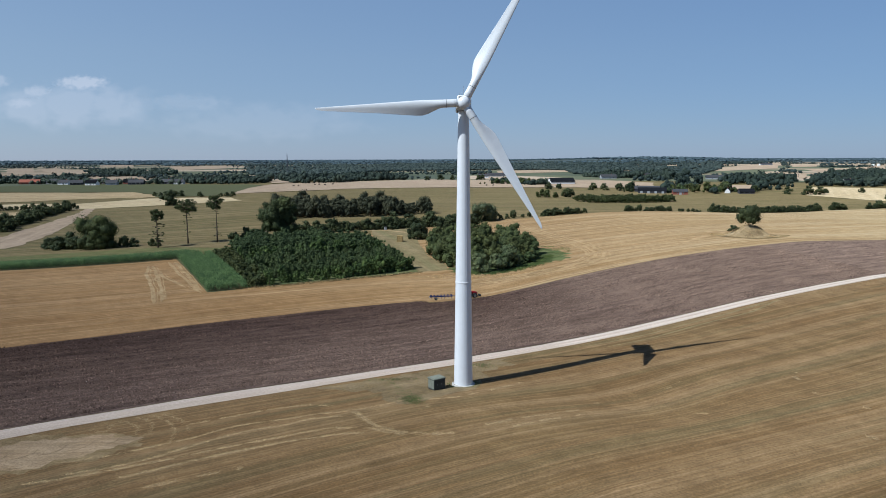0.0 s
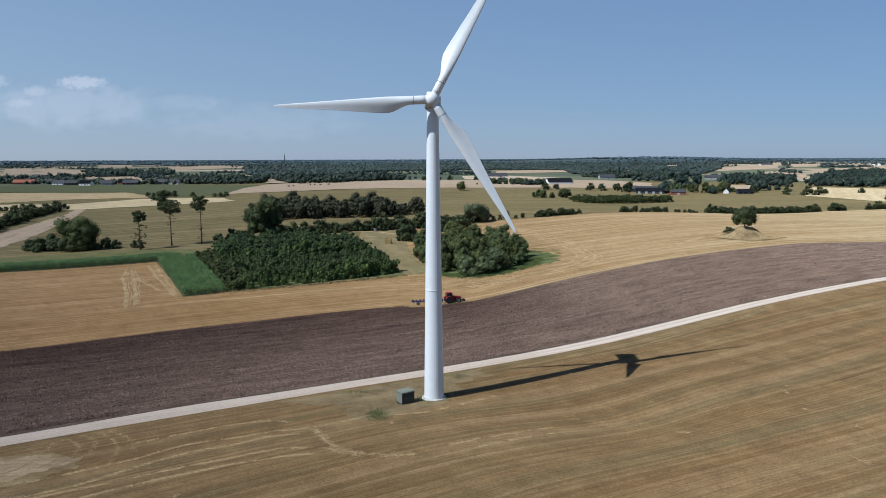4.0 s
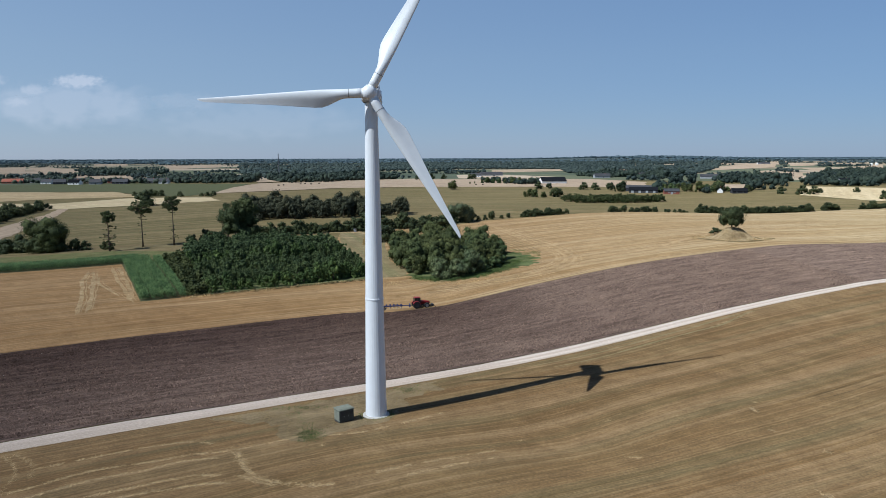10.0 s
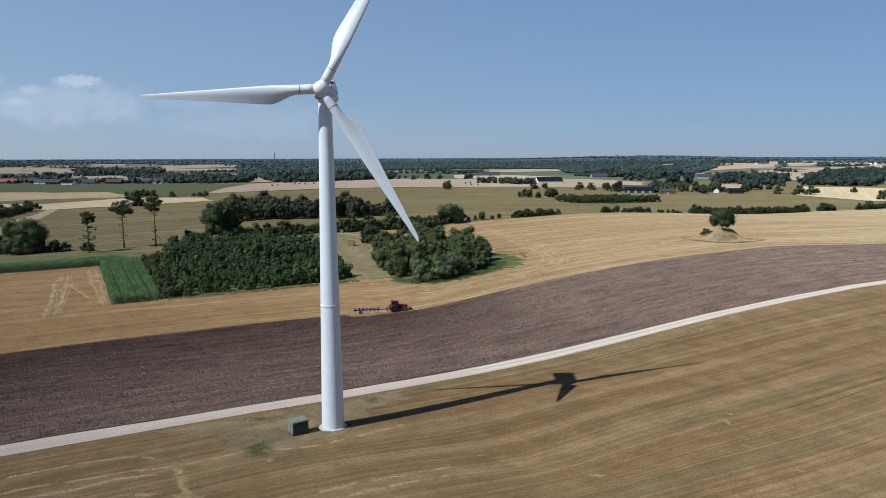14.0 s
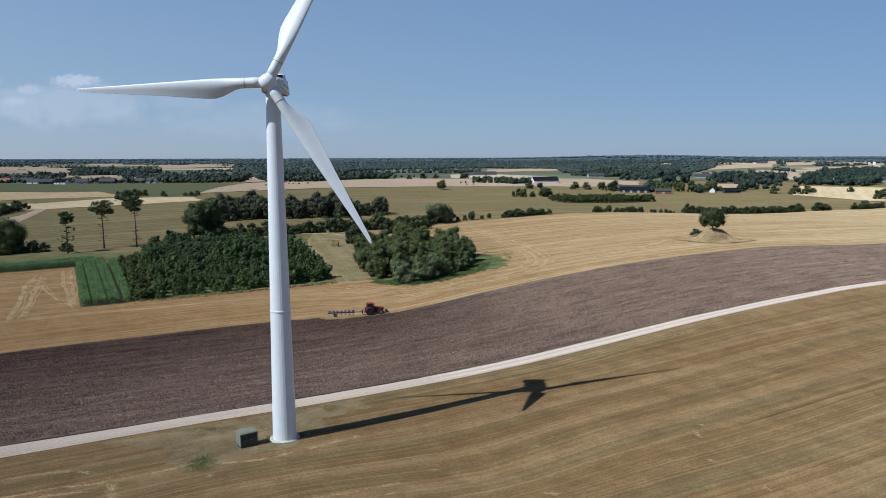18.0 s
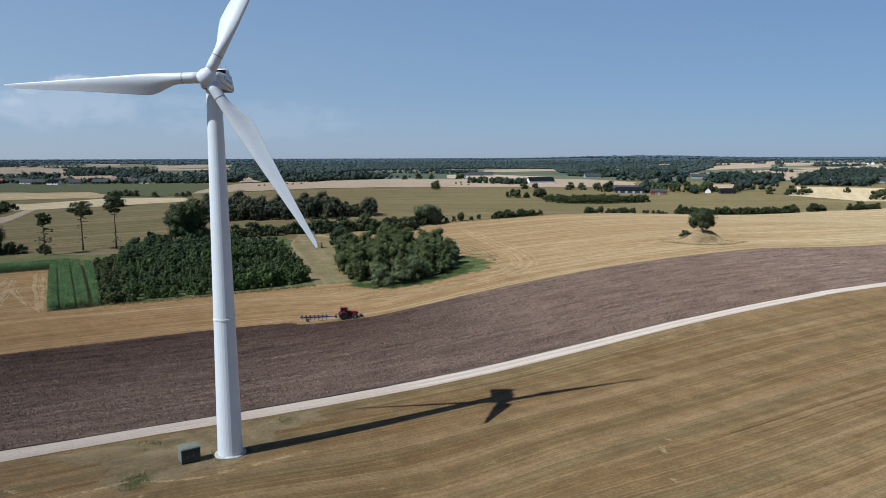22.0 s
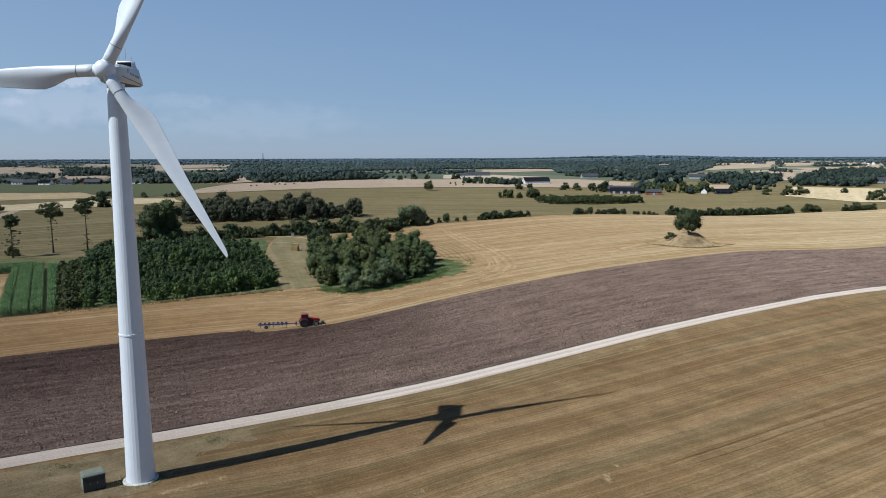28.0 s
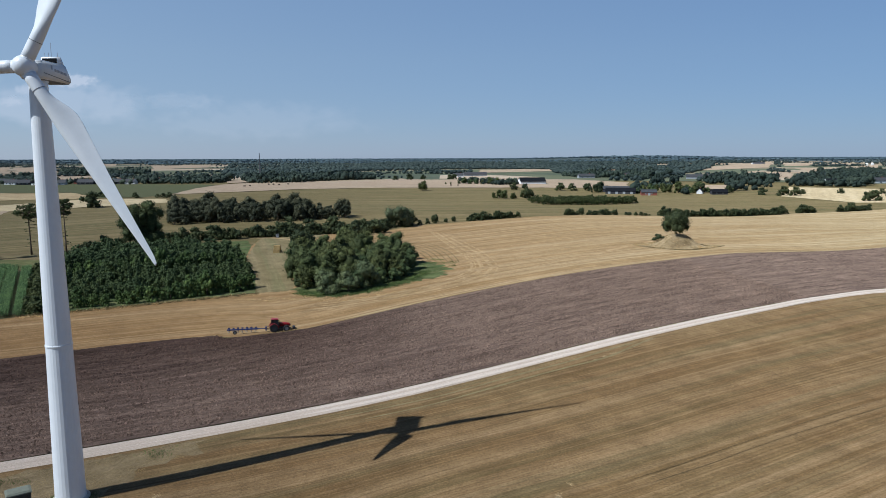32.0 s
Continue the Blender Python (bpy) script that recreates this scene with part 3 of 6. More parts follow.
def drape(name, outline, mat, lift, cell, label, category, line=None, turn=0.0, mound=False):
    """A field laid over the ground, cut along a square net so that it follows the swells."""
    bm = bmesh.new()
    bm.faces.new([bm.verts.new((x, y, 0)) for x, y in outline])
    bm.normal_update()
    bmesh.ops.triangulate(bm, faces=bm.faces[:], ngon_method="EAR_CLIP")
    lo, hi = np.min(outline, axis=0), np.max(outline, axis=0)
    for ax in (0, 1):
        for g in np.arange(math.ceil(lo[ax] / cell) * cell, hi[ax], cell):
            co, no = [0, 0, 0], [0, 0, 0]
            co[ax], no[ax] = g, 1
            bmesh.ops.bisect_plane(bm, geom=bm.verts[:] + bm.edges[:] + bm.faces[:], plane_co=co, plane_no=no, dist=1e-4)
    bmesh.ops.recalc_face_normals(bm, faces=bm.faces[:])
    xy = np.array([v.co[:2] for v in bm.verts])
    z = land(xy[:, 0], xy[:, 1], mound) + lift
    if line is None:
        c, s = math.cos(turn), math.sin(turn)
        uv = np.c_[xy[:, 0] * c + xy[:, 1] * s, -xy[:, 0] * s + xy[:, 1] * c]
    else:
        uv = along_across(xy, line)
    lay = bm.loops.layers.uv.new("UVMap")
    flip = [f for f in bm.faces if f.normal.z < 0]
    if flip:
        bmesh.ops.reverse_faces(bm, faces=flip)
    bm.verts.index_update()
    for v in bm.verts:
        v.co.z = z[v.index]
    for f in bm.faces:
        f.smooth = True
        for q in f.loops:
            q[lay].uv = uv[q.vert.index]
    return tagged(new(name, bm_mesh(name, bm, mat)), label, category, kind="structure")


ROAD_NEAR = smooth_line([(-122, -92), (-90, -55), (-59.5, -24), (-49.4, -15.2), (-36.6, -5.8), (-20.8, 4.4), (-12.5, 9), (-3, 13.4), (9.6, 19.4), (20.8, 24.7), (33, 31.2), (48.5, 41),
                         (65.7, 52.5), (86, 66), (108.7, 80.9), (127, 93), (141.2, 101.4), (155.2, 108.1), (195, 122), (265, 138), (380, 155)], 3)
ROAD_FAR = smooth_line([(-126, -88), (-94, -51), (-61.8, -20.4), (-51.3, -11.4), (-38.3, -0.8), (-21.6, 8.9), (-13.8, 13.1), (-3.8, 18), (8.9, 23.9), (21.5, 30), (33, 36.2), (50.5, 47),
                        (68, 58.4), (88.5, 71.5), (108, 84.2), (127.5, 96.6), (143.7, 105.8), (158.1, 112.7), (194, 125.5), (264, 141.5), (380, 158.5)], 3)
FIELD_EDGE = smooth_line([(-150, -57), (-120, -20), (-89, 21.3), (-82.4, 29.1), (-74.7, 37.1), (-66, 45.7), (-55.7, 54.2), (-44.5, 61), (-31, 68.4), (-19, 72.8), (-9.5, 75.2)], 3).tolist()
FIELD_EDGE += smooth_line([(-7.5, 72.6), (6.6, 76.5), (14.8, 81.2), (32.8, 94.3), (54, 108.6), (75, 122.2), (96.5, 135.4), (115, 146.6), (133, 156.8), (144, 160.4), (158.1, 163.6),
                           (168.8, 166), (180.6, 169.4), (198.6, 176.7), (240, 194), (300, 217), (377, 240)], 3).tolist()
FIELD_EDGE = np.array(FIELD_EDGE)

# foreground field, rows running beside the road
drape("harvested_field", [(-122, -92), *ROAD_NEAR[4:-1:4].tolist(), (380, 155), (380, -170), (-122, -170)], M_FALLOW, 0.05, 5,
      "brownish harvested field with straw streaks beside the gravel road", "field", ROAD_NEAR)
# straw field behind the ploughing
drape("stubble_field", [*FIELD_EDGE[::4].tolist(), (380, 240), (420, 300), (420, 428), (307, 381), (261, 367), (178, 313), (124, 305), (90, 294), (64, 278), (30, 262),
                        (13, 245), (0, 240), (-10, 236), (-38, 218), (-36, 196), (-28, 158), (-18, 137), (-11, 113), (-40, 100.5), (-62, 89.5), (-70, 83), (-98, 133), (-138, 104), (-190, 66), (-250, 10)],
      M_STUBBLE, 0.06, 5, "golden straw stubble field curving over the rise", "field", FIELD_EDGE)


# ---- ploughed strip: furrows and clods ----
def plough_strip():
    ku, kv = 1000, 130
    near, far = resampled(ROAD_FAR, ku), resampled(FIELD_EDGE, ku)
    t = np.linspace(0.004, 1, kv)[:, None, None]
    p = near[None] * (1 - t) + far[None] * t
    x, y = p[..., 0], p[..., 1]
    rng = np.random.default_rng(5)
    width = np.hypot(*(far - near).T)[None] * t[..., 0]
    ridge = 0.055 * np.sin(width * 2 * math.pi / 1.9 + 1.5 * np.sin(x * 0.06))
    clod = rng.normal(0, 1, x.shape)
    clod = 0.6 * clod + 0.4 * np.roll(clod, 1, 1)
    calm = np.minimum(1, np.minimum(np.arange(kv) * 0.36, np.arange(kv)[::-1] * 0.6) / 4)[:, None]
    lift = 0.24 * np.minimum(1, calm * 2) + (ridge + 0.13 * np.clip(clod, -1.4, 2.4)) * calm
    lift[0], lift[-1] = 0.06, 0.06
    v = np.c_[x.ravel(), y.ravel(), (land(x, y) + lift).ravel()]
    i = (np.arange(kv - 1)[:, None] * ku + np.arange(ku - 1)[None]).ravel()
    ob = new("ploughed_field", np_mesh("ploughed_field", v, np.c_[i, i + 1, i + ku + 1, i + ku], M_SOIL, np.c_[(np.hypot(*(far - near).T)[None] - width).ravel(), width.ravel()]))
    tagged(ob, "freshly ploughed dark brown soil with clods and furrows", "field", kind="structure")


plough_strip()


def soil_clods():
    """Loose lumps of turned earth lying on the furrows."""
    rng = np.random.default_rng(8)
    n = 120000
    near, far = resampled(ROAD_FAR, 600), resampled(FIELD_EDGE, 600)
    k = rng.integers(75, 330, n)
    t = rng.uniform(0.02, 0.97, (n, 1))
    p = near[k] * (1 - t) + far[k] * t + rng.normal(0, 0.4, (n, 2))
    reach = np.hypot(*(far[k] - near[k]).T)[:, None]
    base = np.array([(1, 0, -0.4), (-0.5, 0.87, -0.4), (-0.5, -0.87, -0.4), (0, 0, 0.8)], float)
    tri = np.array([(0, 1, 3), (1, 2, 3), (2, 0, 3)])
    size = rng.gamma(3.0, 0.050, (n, 1, 1)).clip(0.08, 0.25)
    g = rng.uniform(0, 6.28, n)
    turn = np.stack([np.c_[np.cos(g), -np.sin(g), 0 * g], np.c_[np.sin(g), np.cos(g), 0 * g], np.c_[0 * g, 0 * g, 1 + 0 * g]], 1)
    v = np.einsum("nij,kj->nki", turn, base) * size * rng.uniform(0.7, 1.3, (n, 4, 1))
    v[..., :2] += p[:, None]
    v[..., 2] += (land(p[:, 0], p[:, 1]) + 0.28)[:, None]
    f = (tri[None] + 4 * np.arange(n)[:, None, None]).reshape(-1, 3)
    tagged(new("soil_clods", np_mesh("soil_clods", v.reshape(-1, 3), f, M_CLOD, np.repeat(np.c_[reach * (1 - t), reach * t], 4, 0))), "loose brown clods of freshly turned soil", "soil", kind="stuff")


soil_clods()


# ---- gravel road: crowned, with two worn wheel lanes ----
def gravel_road():
    k = 420
    a, b = resampled(ROAD_NEAR, k), resampled(ROAD_FAR, k)
    t = np.linspace(0, 1, 13)
    prof = 0.10 + 0.06 * (1 - (2 * t - 1) ** 2) - 0.03 * np.exp(-((t - 0.28) / 0.07) ** 2) - 0.03 * np.exp(-((t - 0.72) / 0.07) ** 2)
    prof[0] = prof[-1] = 0.0
    rng = np.random.default_rng(3)
    wob = np.convolve(rng.normal(0, 0.22, k + 8), np.ones(9) / 9, "valid")[:, None]
    wob2 = np.convolve(rng.normal(0, 0.22, k + 8), np.ones(9) / 9, "valid")[:, None]
    n = (b - a) / np.hypot(*(b - a).T)[:, None]
    a, b = a - n * wob, b + n * wob2
    p = a[None] * (1 - t[:, None, None]) + b[None] * t[:, None, None]
    z = land(p[..., 0], p[..., 1]) + prof[:, None]
    v = np.c_[p[..., 0].ravel(), p[..., 1].ravel(), z.ravel()]
    i = (np.arange(12)[:, None] * k + np.arange(k - 1)[None]).ravel()
    tagged(new("road", np_mesh("road", v, np.c_[i, i + 1, i + k + 1, i + k], M_ROAD, np.c_[np.tile(np.arange(k) * 1.5, 13), np.repeat(t * 5.0, k)], True)), "pale gravel farm road with worn wheel lanes", "road", kind="structure")


gravel_road()


def ribbon(name, points, width, mat, lift, label, category, seed=0, kind="structure", step=2.0):
    """A strip of uneven width laid on the ground along a plan line."""
    line = smooth_line(points, step)
    d = np.gradient(line, axis=0)
    n = np.c_[-d[:, 1], d[:, 0]] / np.hypot(*d.T)[:, None]
    rng = np.random.default_rng(seed)
    sway = [np.convolve(rng.normal(0, 1, len(line) + 8), np.ones(9) / 3, "valid") for _ in range(2)]
    w = width * 0.5 * (1 + 0.2 * np.clip(sway, -1.5, 1.5)[..., None])
    taper = np.minimum(1, np.minimum(np.arange(len(line)), np.arange(len(line))[::-1]) / 3 + 0.1)[:, None]
    rows = np.stack([line - n * w[0] * taper, line, line + n * w[1] * taper])
    z = land(rows[..., 0], rows[..., 1]) + lift
    k = len(line)
    v = np.c_[rows[..., 0].ravel(), rows[..., 1].ravel(), z.ravel()]
    i = (np.arange(2)[:, None] * k + np.arange(k - 1)[None]).ravel()
    return tagged(new(name, np_mesh(name, v, np.c_[i, i + 1, i + k + 1, i + k], mat, None, True)), label, category, kind=kind)


def ragged(outline, step=2.0, sway=0.8, seed=1.0):
    """The same outline with an uneven edge, as grass grows."""
    out = []
    for (ax, ay), (bx, by) in zip(outline, outline[1:] + outline[:1]):
        ln = math.hypot(bx - ax, by - ay)
        k = max(1, int(ln / step))
        for i in range(k):
            x, y = ax + (bx - ax) * i / k, ay + (by - ay) * i / k
            s = sway * (noise.noise(Vector((x * 0.35, y * 0.35, seed))) + 0.7 * noise.noise(Vector((x * 0.9, y * 0.9, seed + 5))))
            out.append((x - (by - ay) / ln * s * 1.8, y + (bx - ax) / ln * s * 1.8))
    return out


# grass, paths and mid-distance fields
drape("meadow_patch", ragged([(-2, 116), (3, 109.5), (9, 106.6), (15, 107.4), (22, 112), (29, 118.5), (35, 122.5), (40, 128), (42.5, 135), (40.5, 142), (35, 149), (29, 156), (22, 168), (10, 150)], 0.7, 1.6), M_GRASS, 0.12, 5,
      "green grass fringe in front of the small wood", "grass", turn=0.5)
drape("grass_path", ragged([(-11, 113), (-3, 114), (-2, 122), (-9, 140), (-14, 176), (-16, 205), (-14, 232), (-38, 217), (-35, 196), (-28, 158), (-18, 137)], 2.5, 0.5), M_PATH, 0.10, 5,
      "dry mown grass path between plantation and wood", "path", turn=1.9)
drape("maize_ground", [(-70, 82.5), (-61.5, 88.5), (-90, 141), (-100, 144), (-146, 113), (-200, 72), (-194, 63), (-138, 104), (-98.5, 133)], M_DARKFIELD, 0.10, 5, "dark soil below standing maize", "field", turn=2.1)
drape("grass_strip", ragged([(-90, 142), (-84, 160), (-120, 166), (-170, 152), (-230, 120), (-215, 85), (-146, 114), (-100, 145)], 4, 0.8), M_LUSH, 0.06, 5, "yellow green grass strip behind the maize", "grass", turn=0.6)
drape("brown_strip", ragged([(-84, 160), (-84, 186), (-118, 186), (-150, 183), (-150, 166), (-120, 167)], 4, 0.8), M_DRYGRASS, 0.07, 5, "brown rough grass below the tall pines", "grass", turn=0.3)
drape("plantation_floor", [(-62, 89.5), (-40, 100.5), (-11.5, 112.6), (-18, 137), (-28, 158), (-36, 196), (-42, 212), (-85, 190), (-90, 141)], M_GRASS, 0.08, 5, "grassy floor below the young plantation", "ground", turn=0.4)
drape("sandy_margin", ragged([(-63, -30), (-57.5, -23.6), (-54.6, -22.2), (-49.9, -21.4), (-45.4, -20.9), (-41.6, -22.6), (-40.4, -25.4), (-42.4, -28.6), (-45, -31.2), (-48.2, -33.6), (-51.5, -36), (-59, -40)], 0.5, 1.0), M_VERGEPALE, 0.06, 5, "thin sandy margin round the bare patch", "ground")
drape("sand_patch", ragged([(-61, -31), (-56.3, -25.3), (-54.4, -23.7), (-49.9, -22.7), (-46.4, -22.2), (-43.2, -23.3), (-42.1, -25), (-43.8, -27.4), (-46, -29.6), (-48.7, -32), (-51.5, -34.5), (-58, -38)], 0.4, 0.9), M_SAND, 0.075, 5, "bare sandy patch with tyre marks", "ground")
drape("dirt_track", ragged([(-233, 246), (-244, 300), (-266, 380), (-283, 424), (-275, 424), (-240, 338), (-214, 262), (-198, 205), (-196, 190), (-215, 190)], 6, 1.2), M_FAR, 0.15, 10, "pale worn field track beside a hedge", "path", turn=1.8)
drape("grain_field_west", ragged([(-520, 560), (-442, 598), (-326, 597), (-288, 560), (-268, 532), (-337, 529), (-380, 501), (-470, 470)], 15, 2.5), M_RIPE, 0.25, 15, "pale ripe grain field in the distance", "field", turn=0.1)
drape("bale_field", ragged([(-345, 392), (-329, 398), (-305, 411), (-287, 368), (-289, 335), (-330, 320)], 8, 1.5), M_RIPE, 0.2, 10, "small pale stubble field with dark round bales", "field", turn=0.4)
drape("grain_strip", ragged([(-460, 430), (-367, 481), (-317, 479), (-274, 519), (-230, 512), (-192, 500), (-172, 464), (-233, 437), (-293, 419), (-333, 426)], 12, 2.5), M_PALE, 0.25, 15, "pale ripe grain strip in the distance", "field", turn=0.3)
drape("crop_field_west", ragged([(-620, 600), (-700, 720), (-384, 765), (-244, 706), (-212, 690), (-208, 560), (-222, 525), (-272, 536), (-288, 562), (-328, 600), (-451, 602)], 20, 2.5), M_DARKFIELD, 0.3, 15, "dull green crop field in the distance", "field", turn=0.1)
drape("beige_field", ragged([(-205, 700), (-50, 880), (5, 1095), (92, 1242), (168, 1008), (267, 787), (249, 722), (200, 690), (114, 690), (29, 657), (-76, 600), (-150, 560), (-206, 545), (-212, 620)], 15, 2.5), M_FAR, 0.35, 15,
      "beige stubble field on the far rise", "field", turn=0.6)
drape("grain_field_east", [(405, 661), (470, 610), (640, 560), (640, 420), (352, 452), (335, 535)], M_PALE, 0.3, 15, "pale striped grain field in the distance", "field", turn=1.1)
drape("far_farmland", [(880 * math.sin(g), 880 * math.cos(g)) for g in np.linspace(-0.72, 0.72, 15)] + [(4700 * math.sin(g), 4700 * math.cos(g)) for g in np.linspace(0.72, -0.72, 15)], M_PATCHWORK, 0.35, 60,
      "patchwork of pale stubble and green farmland towards the horizon", "field", turn=0.2)
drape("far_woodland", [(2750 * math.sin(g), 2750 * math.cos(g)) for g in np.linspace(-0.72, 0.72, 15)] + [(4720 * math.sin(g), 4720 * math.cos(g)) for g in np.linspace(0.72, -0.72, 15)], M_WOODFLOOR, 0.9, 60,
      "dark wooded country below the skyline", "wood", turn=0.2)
for far_outline in ([(-1236, 1828), (-1209, 1906), (-927, 1438), (-960, 1390)], [(-1162, 1836), (-1146, 1911), (-896, 1597), (-702, 1225), (-700, 1149)],
                    [(-760, 960), (-697, 994), (-656, 1019), (-600, 900), (-640, 860)], [(-629, 1049), (-580, 1182), (-487, 980), (-515, 902)],
                    [(-1268, 2411), (-1175, 2477), (-1036, 2174), (-1143, 2165)], [(-885, 2092), (-796, 2384), (-650, 1933), (-719, 1722)],
                    [(-262, 878), (-230, 948), (-186, 745), (-212, 722)], [(121, 1535), (364, 1742), (307, 1447), (105, 1301)],
                    [(445, 1656), (472, 1649), (375, 1287), (356, 1289)], [(659, 1665), (1201, 2383), (856, 1673), (571, 1394)],
                    [(627, 1280), (688, 1364), (655, 1146), (528, 905), (542, 1091)], [(1074, 2034), (1179, 2088), (1042, 1831), (951, 1787)],
                    [(854, 1540), (1000, 1621), (1231, 1832), (985, 1437), (778, 1339)], [(322, 713), (366, 705), (326, 622), (305, 645)]):
    drape("distant_field", far_outline, M_FAR, 0.8, 60, "small beige field among far woods", "field", turn=0.4)

# tyre marks across the sand
for k in range(5):
    x, y = -57 + 2.6 * k, -33.2 + 1.5 * k
    ribbon("tyre_mark", [(x, y), (x + 1.6, y + 1.1), (x + 2.2, y + 2.6), (x + 1.9, y + 4.4)], 0.22, M_VERGE, 0.12, "dark curved tyre mark pressed into bare sand", "track", 70 + k)
# tracks of a turning wheel beside the sand
ARCS = ([(-50.3, -19.7), (-48.4, -20.8), (-47.6, -20.5), (-48.3, -17.7)], [(-48.4, -16.4), (-46.4, -16.8), (-44.3, -18.9), (-43.3, -21.3), (-43.1, -23)], [(-46.5, -14.4), (-44.1, -15.9), (-42.6, -18.1), (-41.9, -20.9), (-42, -23.4)],
                         [(-44.5, -13.3), (-41.3, -16.4), (-39.2, -19.4), (-37.8, -23), (-37.3, -25.6)], [(-43.8, -12.4), (-40.2, -15.2), (-38.1, -17.8), (-36.6, -20.8)])
# wheel tracks on the straw and pale rows in the foreground
WHEELINGS = ([(-102, 118.5), (-94.9, 100.8), (-85.9, 83.9), (-78.6, 67.1)], [(-100.6, 118.6), (-88.3, 94.1), (-76.4, 67.6)], [(-110.5, 121), (-106.5, 124.8), (-100.4, 126.6)], [(-98.6, 126.6), (-84.9, 102.6), (-74.6, 86.3), (-71.2, 81)],
             [(-96.4, 126.6), (-81, 99.3), (-72.2, 83.6)], [(-94.2, 109.7), (-90, 101), (-84.7, 94.9), (-74.6, 83)], [(-97.6, 108), (-92, 103), (-90.5, 96), (-86, 91)])
for k, plan in enumerate(WHEELINGS):
    for j, (shift, width) in enumerate(((0.0, 1.05), (0.95, 0.3))):
        walked = []
        for i, (x, y) in enumerate(smooth_line(plan, 2.0)):
            shake = shift + 0.4 * noise.noise(Vector((k // 2 * 5.1, i * 0.22, 1))) + 0.3 * noise.noise(Vector((k * 3.3, i * 0.6, j * 2.7)))
            walked.append((x + shake, y + 0.45 * shake))
        ribbon("wheel_track", walked[j % 2:len(walked) - (k + j) % 3], width * (1.0 if k < 5 else 0.7), M_TRACK, 0.10, "pale wheel track pressed into the straw stubble", "track", 3 * k + j, step=1.0)
for k, o in enumerate((-0.6, 0.5, 1.9, 2.6, 4.6, 5.3, 7.0)):
    ribbon("headland_track", [(33 + o, 240 - o), (42 + o, 190), (47.5 + o, 156), (48 + o, 134 - 0.5 * o), (40.5 + o * 0.9, 119 - o * 0.6), (29 + o * 0.7, 107.5 - o * 0.5), (15 + o * 0.4, 100 - o * 0.6), (4, 97.5 - o)],
           (0.9, 0.35, 0.7, 0.4, 1.0, 0.35, 0.5)[k], M_TRACK, 0.10, "curved pale wheel track round the small wood", "track", 20 + k)
for k in range(7):
    o = 2.2 + 1.9 * k
    ribbon("mown_row", [(24 - 0.5 * o, 214 - o), (35 - o, 203 - 0.9 * o), (42.5 - o, 178 - 0.5 * o), (45.8 - o, 155), (46 - 0.8 * o, 142 + 0.5 * o)], 0.32, M_DRYGRASS, 0.10, "thin brown mown row curving round the small wood", "track", 130 + k)
for k in range(5):
    o = k * 2.6
    ribbon("headland_track", [(64 + o * 1.5, 133 + o), (86 + o, 152 + o), (107 + o, 176 + o), (150, 205 + o * 2), (215, 250 + o * 3)], 0.6, M_TRACK, 0.10, "pale drill row across the straw rise", "track", 40 + k)
edge_way = np.gradient(FIELD_EDGE, axis=0)
edge_line = FIELD_EDGE + np.c_[-edge_way[:, 1], edge_way[:, 0]] / np.hypot(*edge_way.T)[:, None] * 0.75
east = edge_line[:, 0] > 12
ribbon("straw_edge", edge_line[east][::4].tolist(), 0.9, M_STRAWEDGE, 0.13, "pale straw left along the edge of the ploughing", "straw", 60)
LITTER = ([(-7, 117.5), (0.6, 110.2), (5.3, 106), (9.4, 103.4)], [(-6, 107), (2, 104.4), (10, 102)], [(-14, 106), (-6, 104), (0, 101.5)], [(13, 101), (22, 104.5), (30, 110)], [(24, 101.5), (31, 107), (36, 113)])
STRAW_LINES = [[(-37.8, -17.8), (-32.3, -13.7), (-27.7, -10.7), (-23, -9.1), (-19.9, -10)],
               [(-47.4, -32.3), (-42.6, -29.7), (-38.9, -26.9), (-35.1, -23.6), (-30.8, -18.9), (-24.9, -16.2), (-21.3, -14.2), (-17.1, -13.3), (-12, -10.4), (-8.8, -8.3), (-5.4, -8.3), (-0.7, -7.5)],
               [(-44.5, -35.8), (-38.4, -32.2), (-34.2, -27.1), (-29.6, -22), (-24.2, -18.8), (-21.4, -16.5), (-17.3, -15.6)],
               [(-47.7, -38.4), (-41.4, -35.3), (-35.1, -31.5), (-28.1, -26.8), (-25, -25.1), (-20.8, -22.5), (-17.9, -21.2), (-15.3, -21.5)],
               [(-38, -37), (-31, -31.5), (-27.3, -29.1), (-22.8, -26.4), (-19.1, -25), (-16.8, -24.1), (-13.5, -23.7)], [(-34, -39.8), (-30, -37.4), (-25.4, -35)]]
TURN_LINES = [[(-17, -12.3), (-15, -15), (-13.2, -18.9), (-11.6, -21.6), (-9.9, -23.2), (-7.6, -24.5), (-3.8, -25.5), (-1.9, -25.4)], [(-13.8, -21.7), (-12.3, -22.1), (-10.1, -24.2), (-8.3, -25)], [(-12, -17.4), (-10.6, -17.6)],
              [(-0.7, -7.4), (3.2, -4.7), (6.3, -2.3), (9.3, 0.2)], [(1.6, -22.8), (7.2, -19.8), (12.3, -17.2), (16, -14.4), (18, -12.2)], [(5.7, -23.6), (11.8, -20), (15.8, -17.6), (18.2, -16.4)], [(18.6, -11), (20.4, -8.4), (21.8, -6.6)],
              [(22.7, -9.6), (26.7, -8.1), (34.3, -2.9)], [(64.5, 45.9), (71, 51.9), (80.7, 60.8)], [(-5.4, -12), (-4.6, -15.5)]]
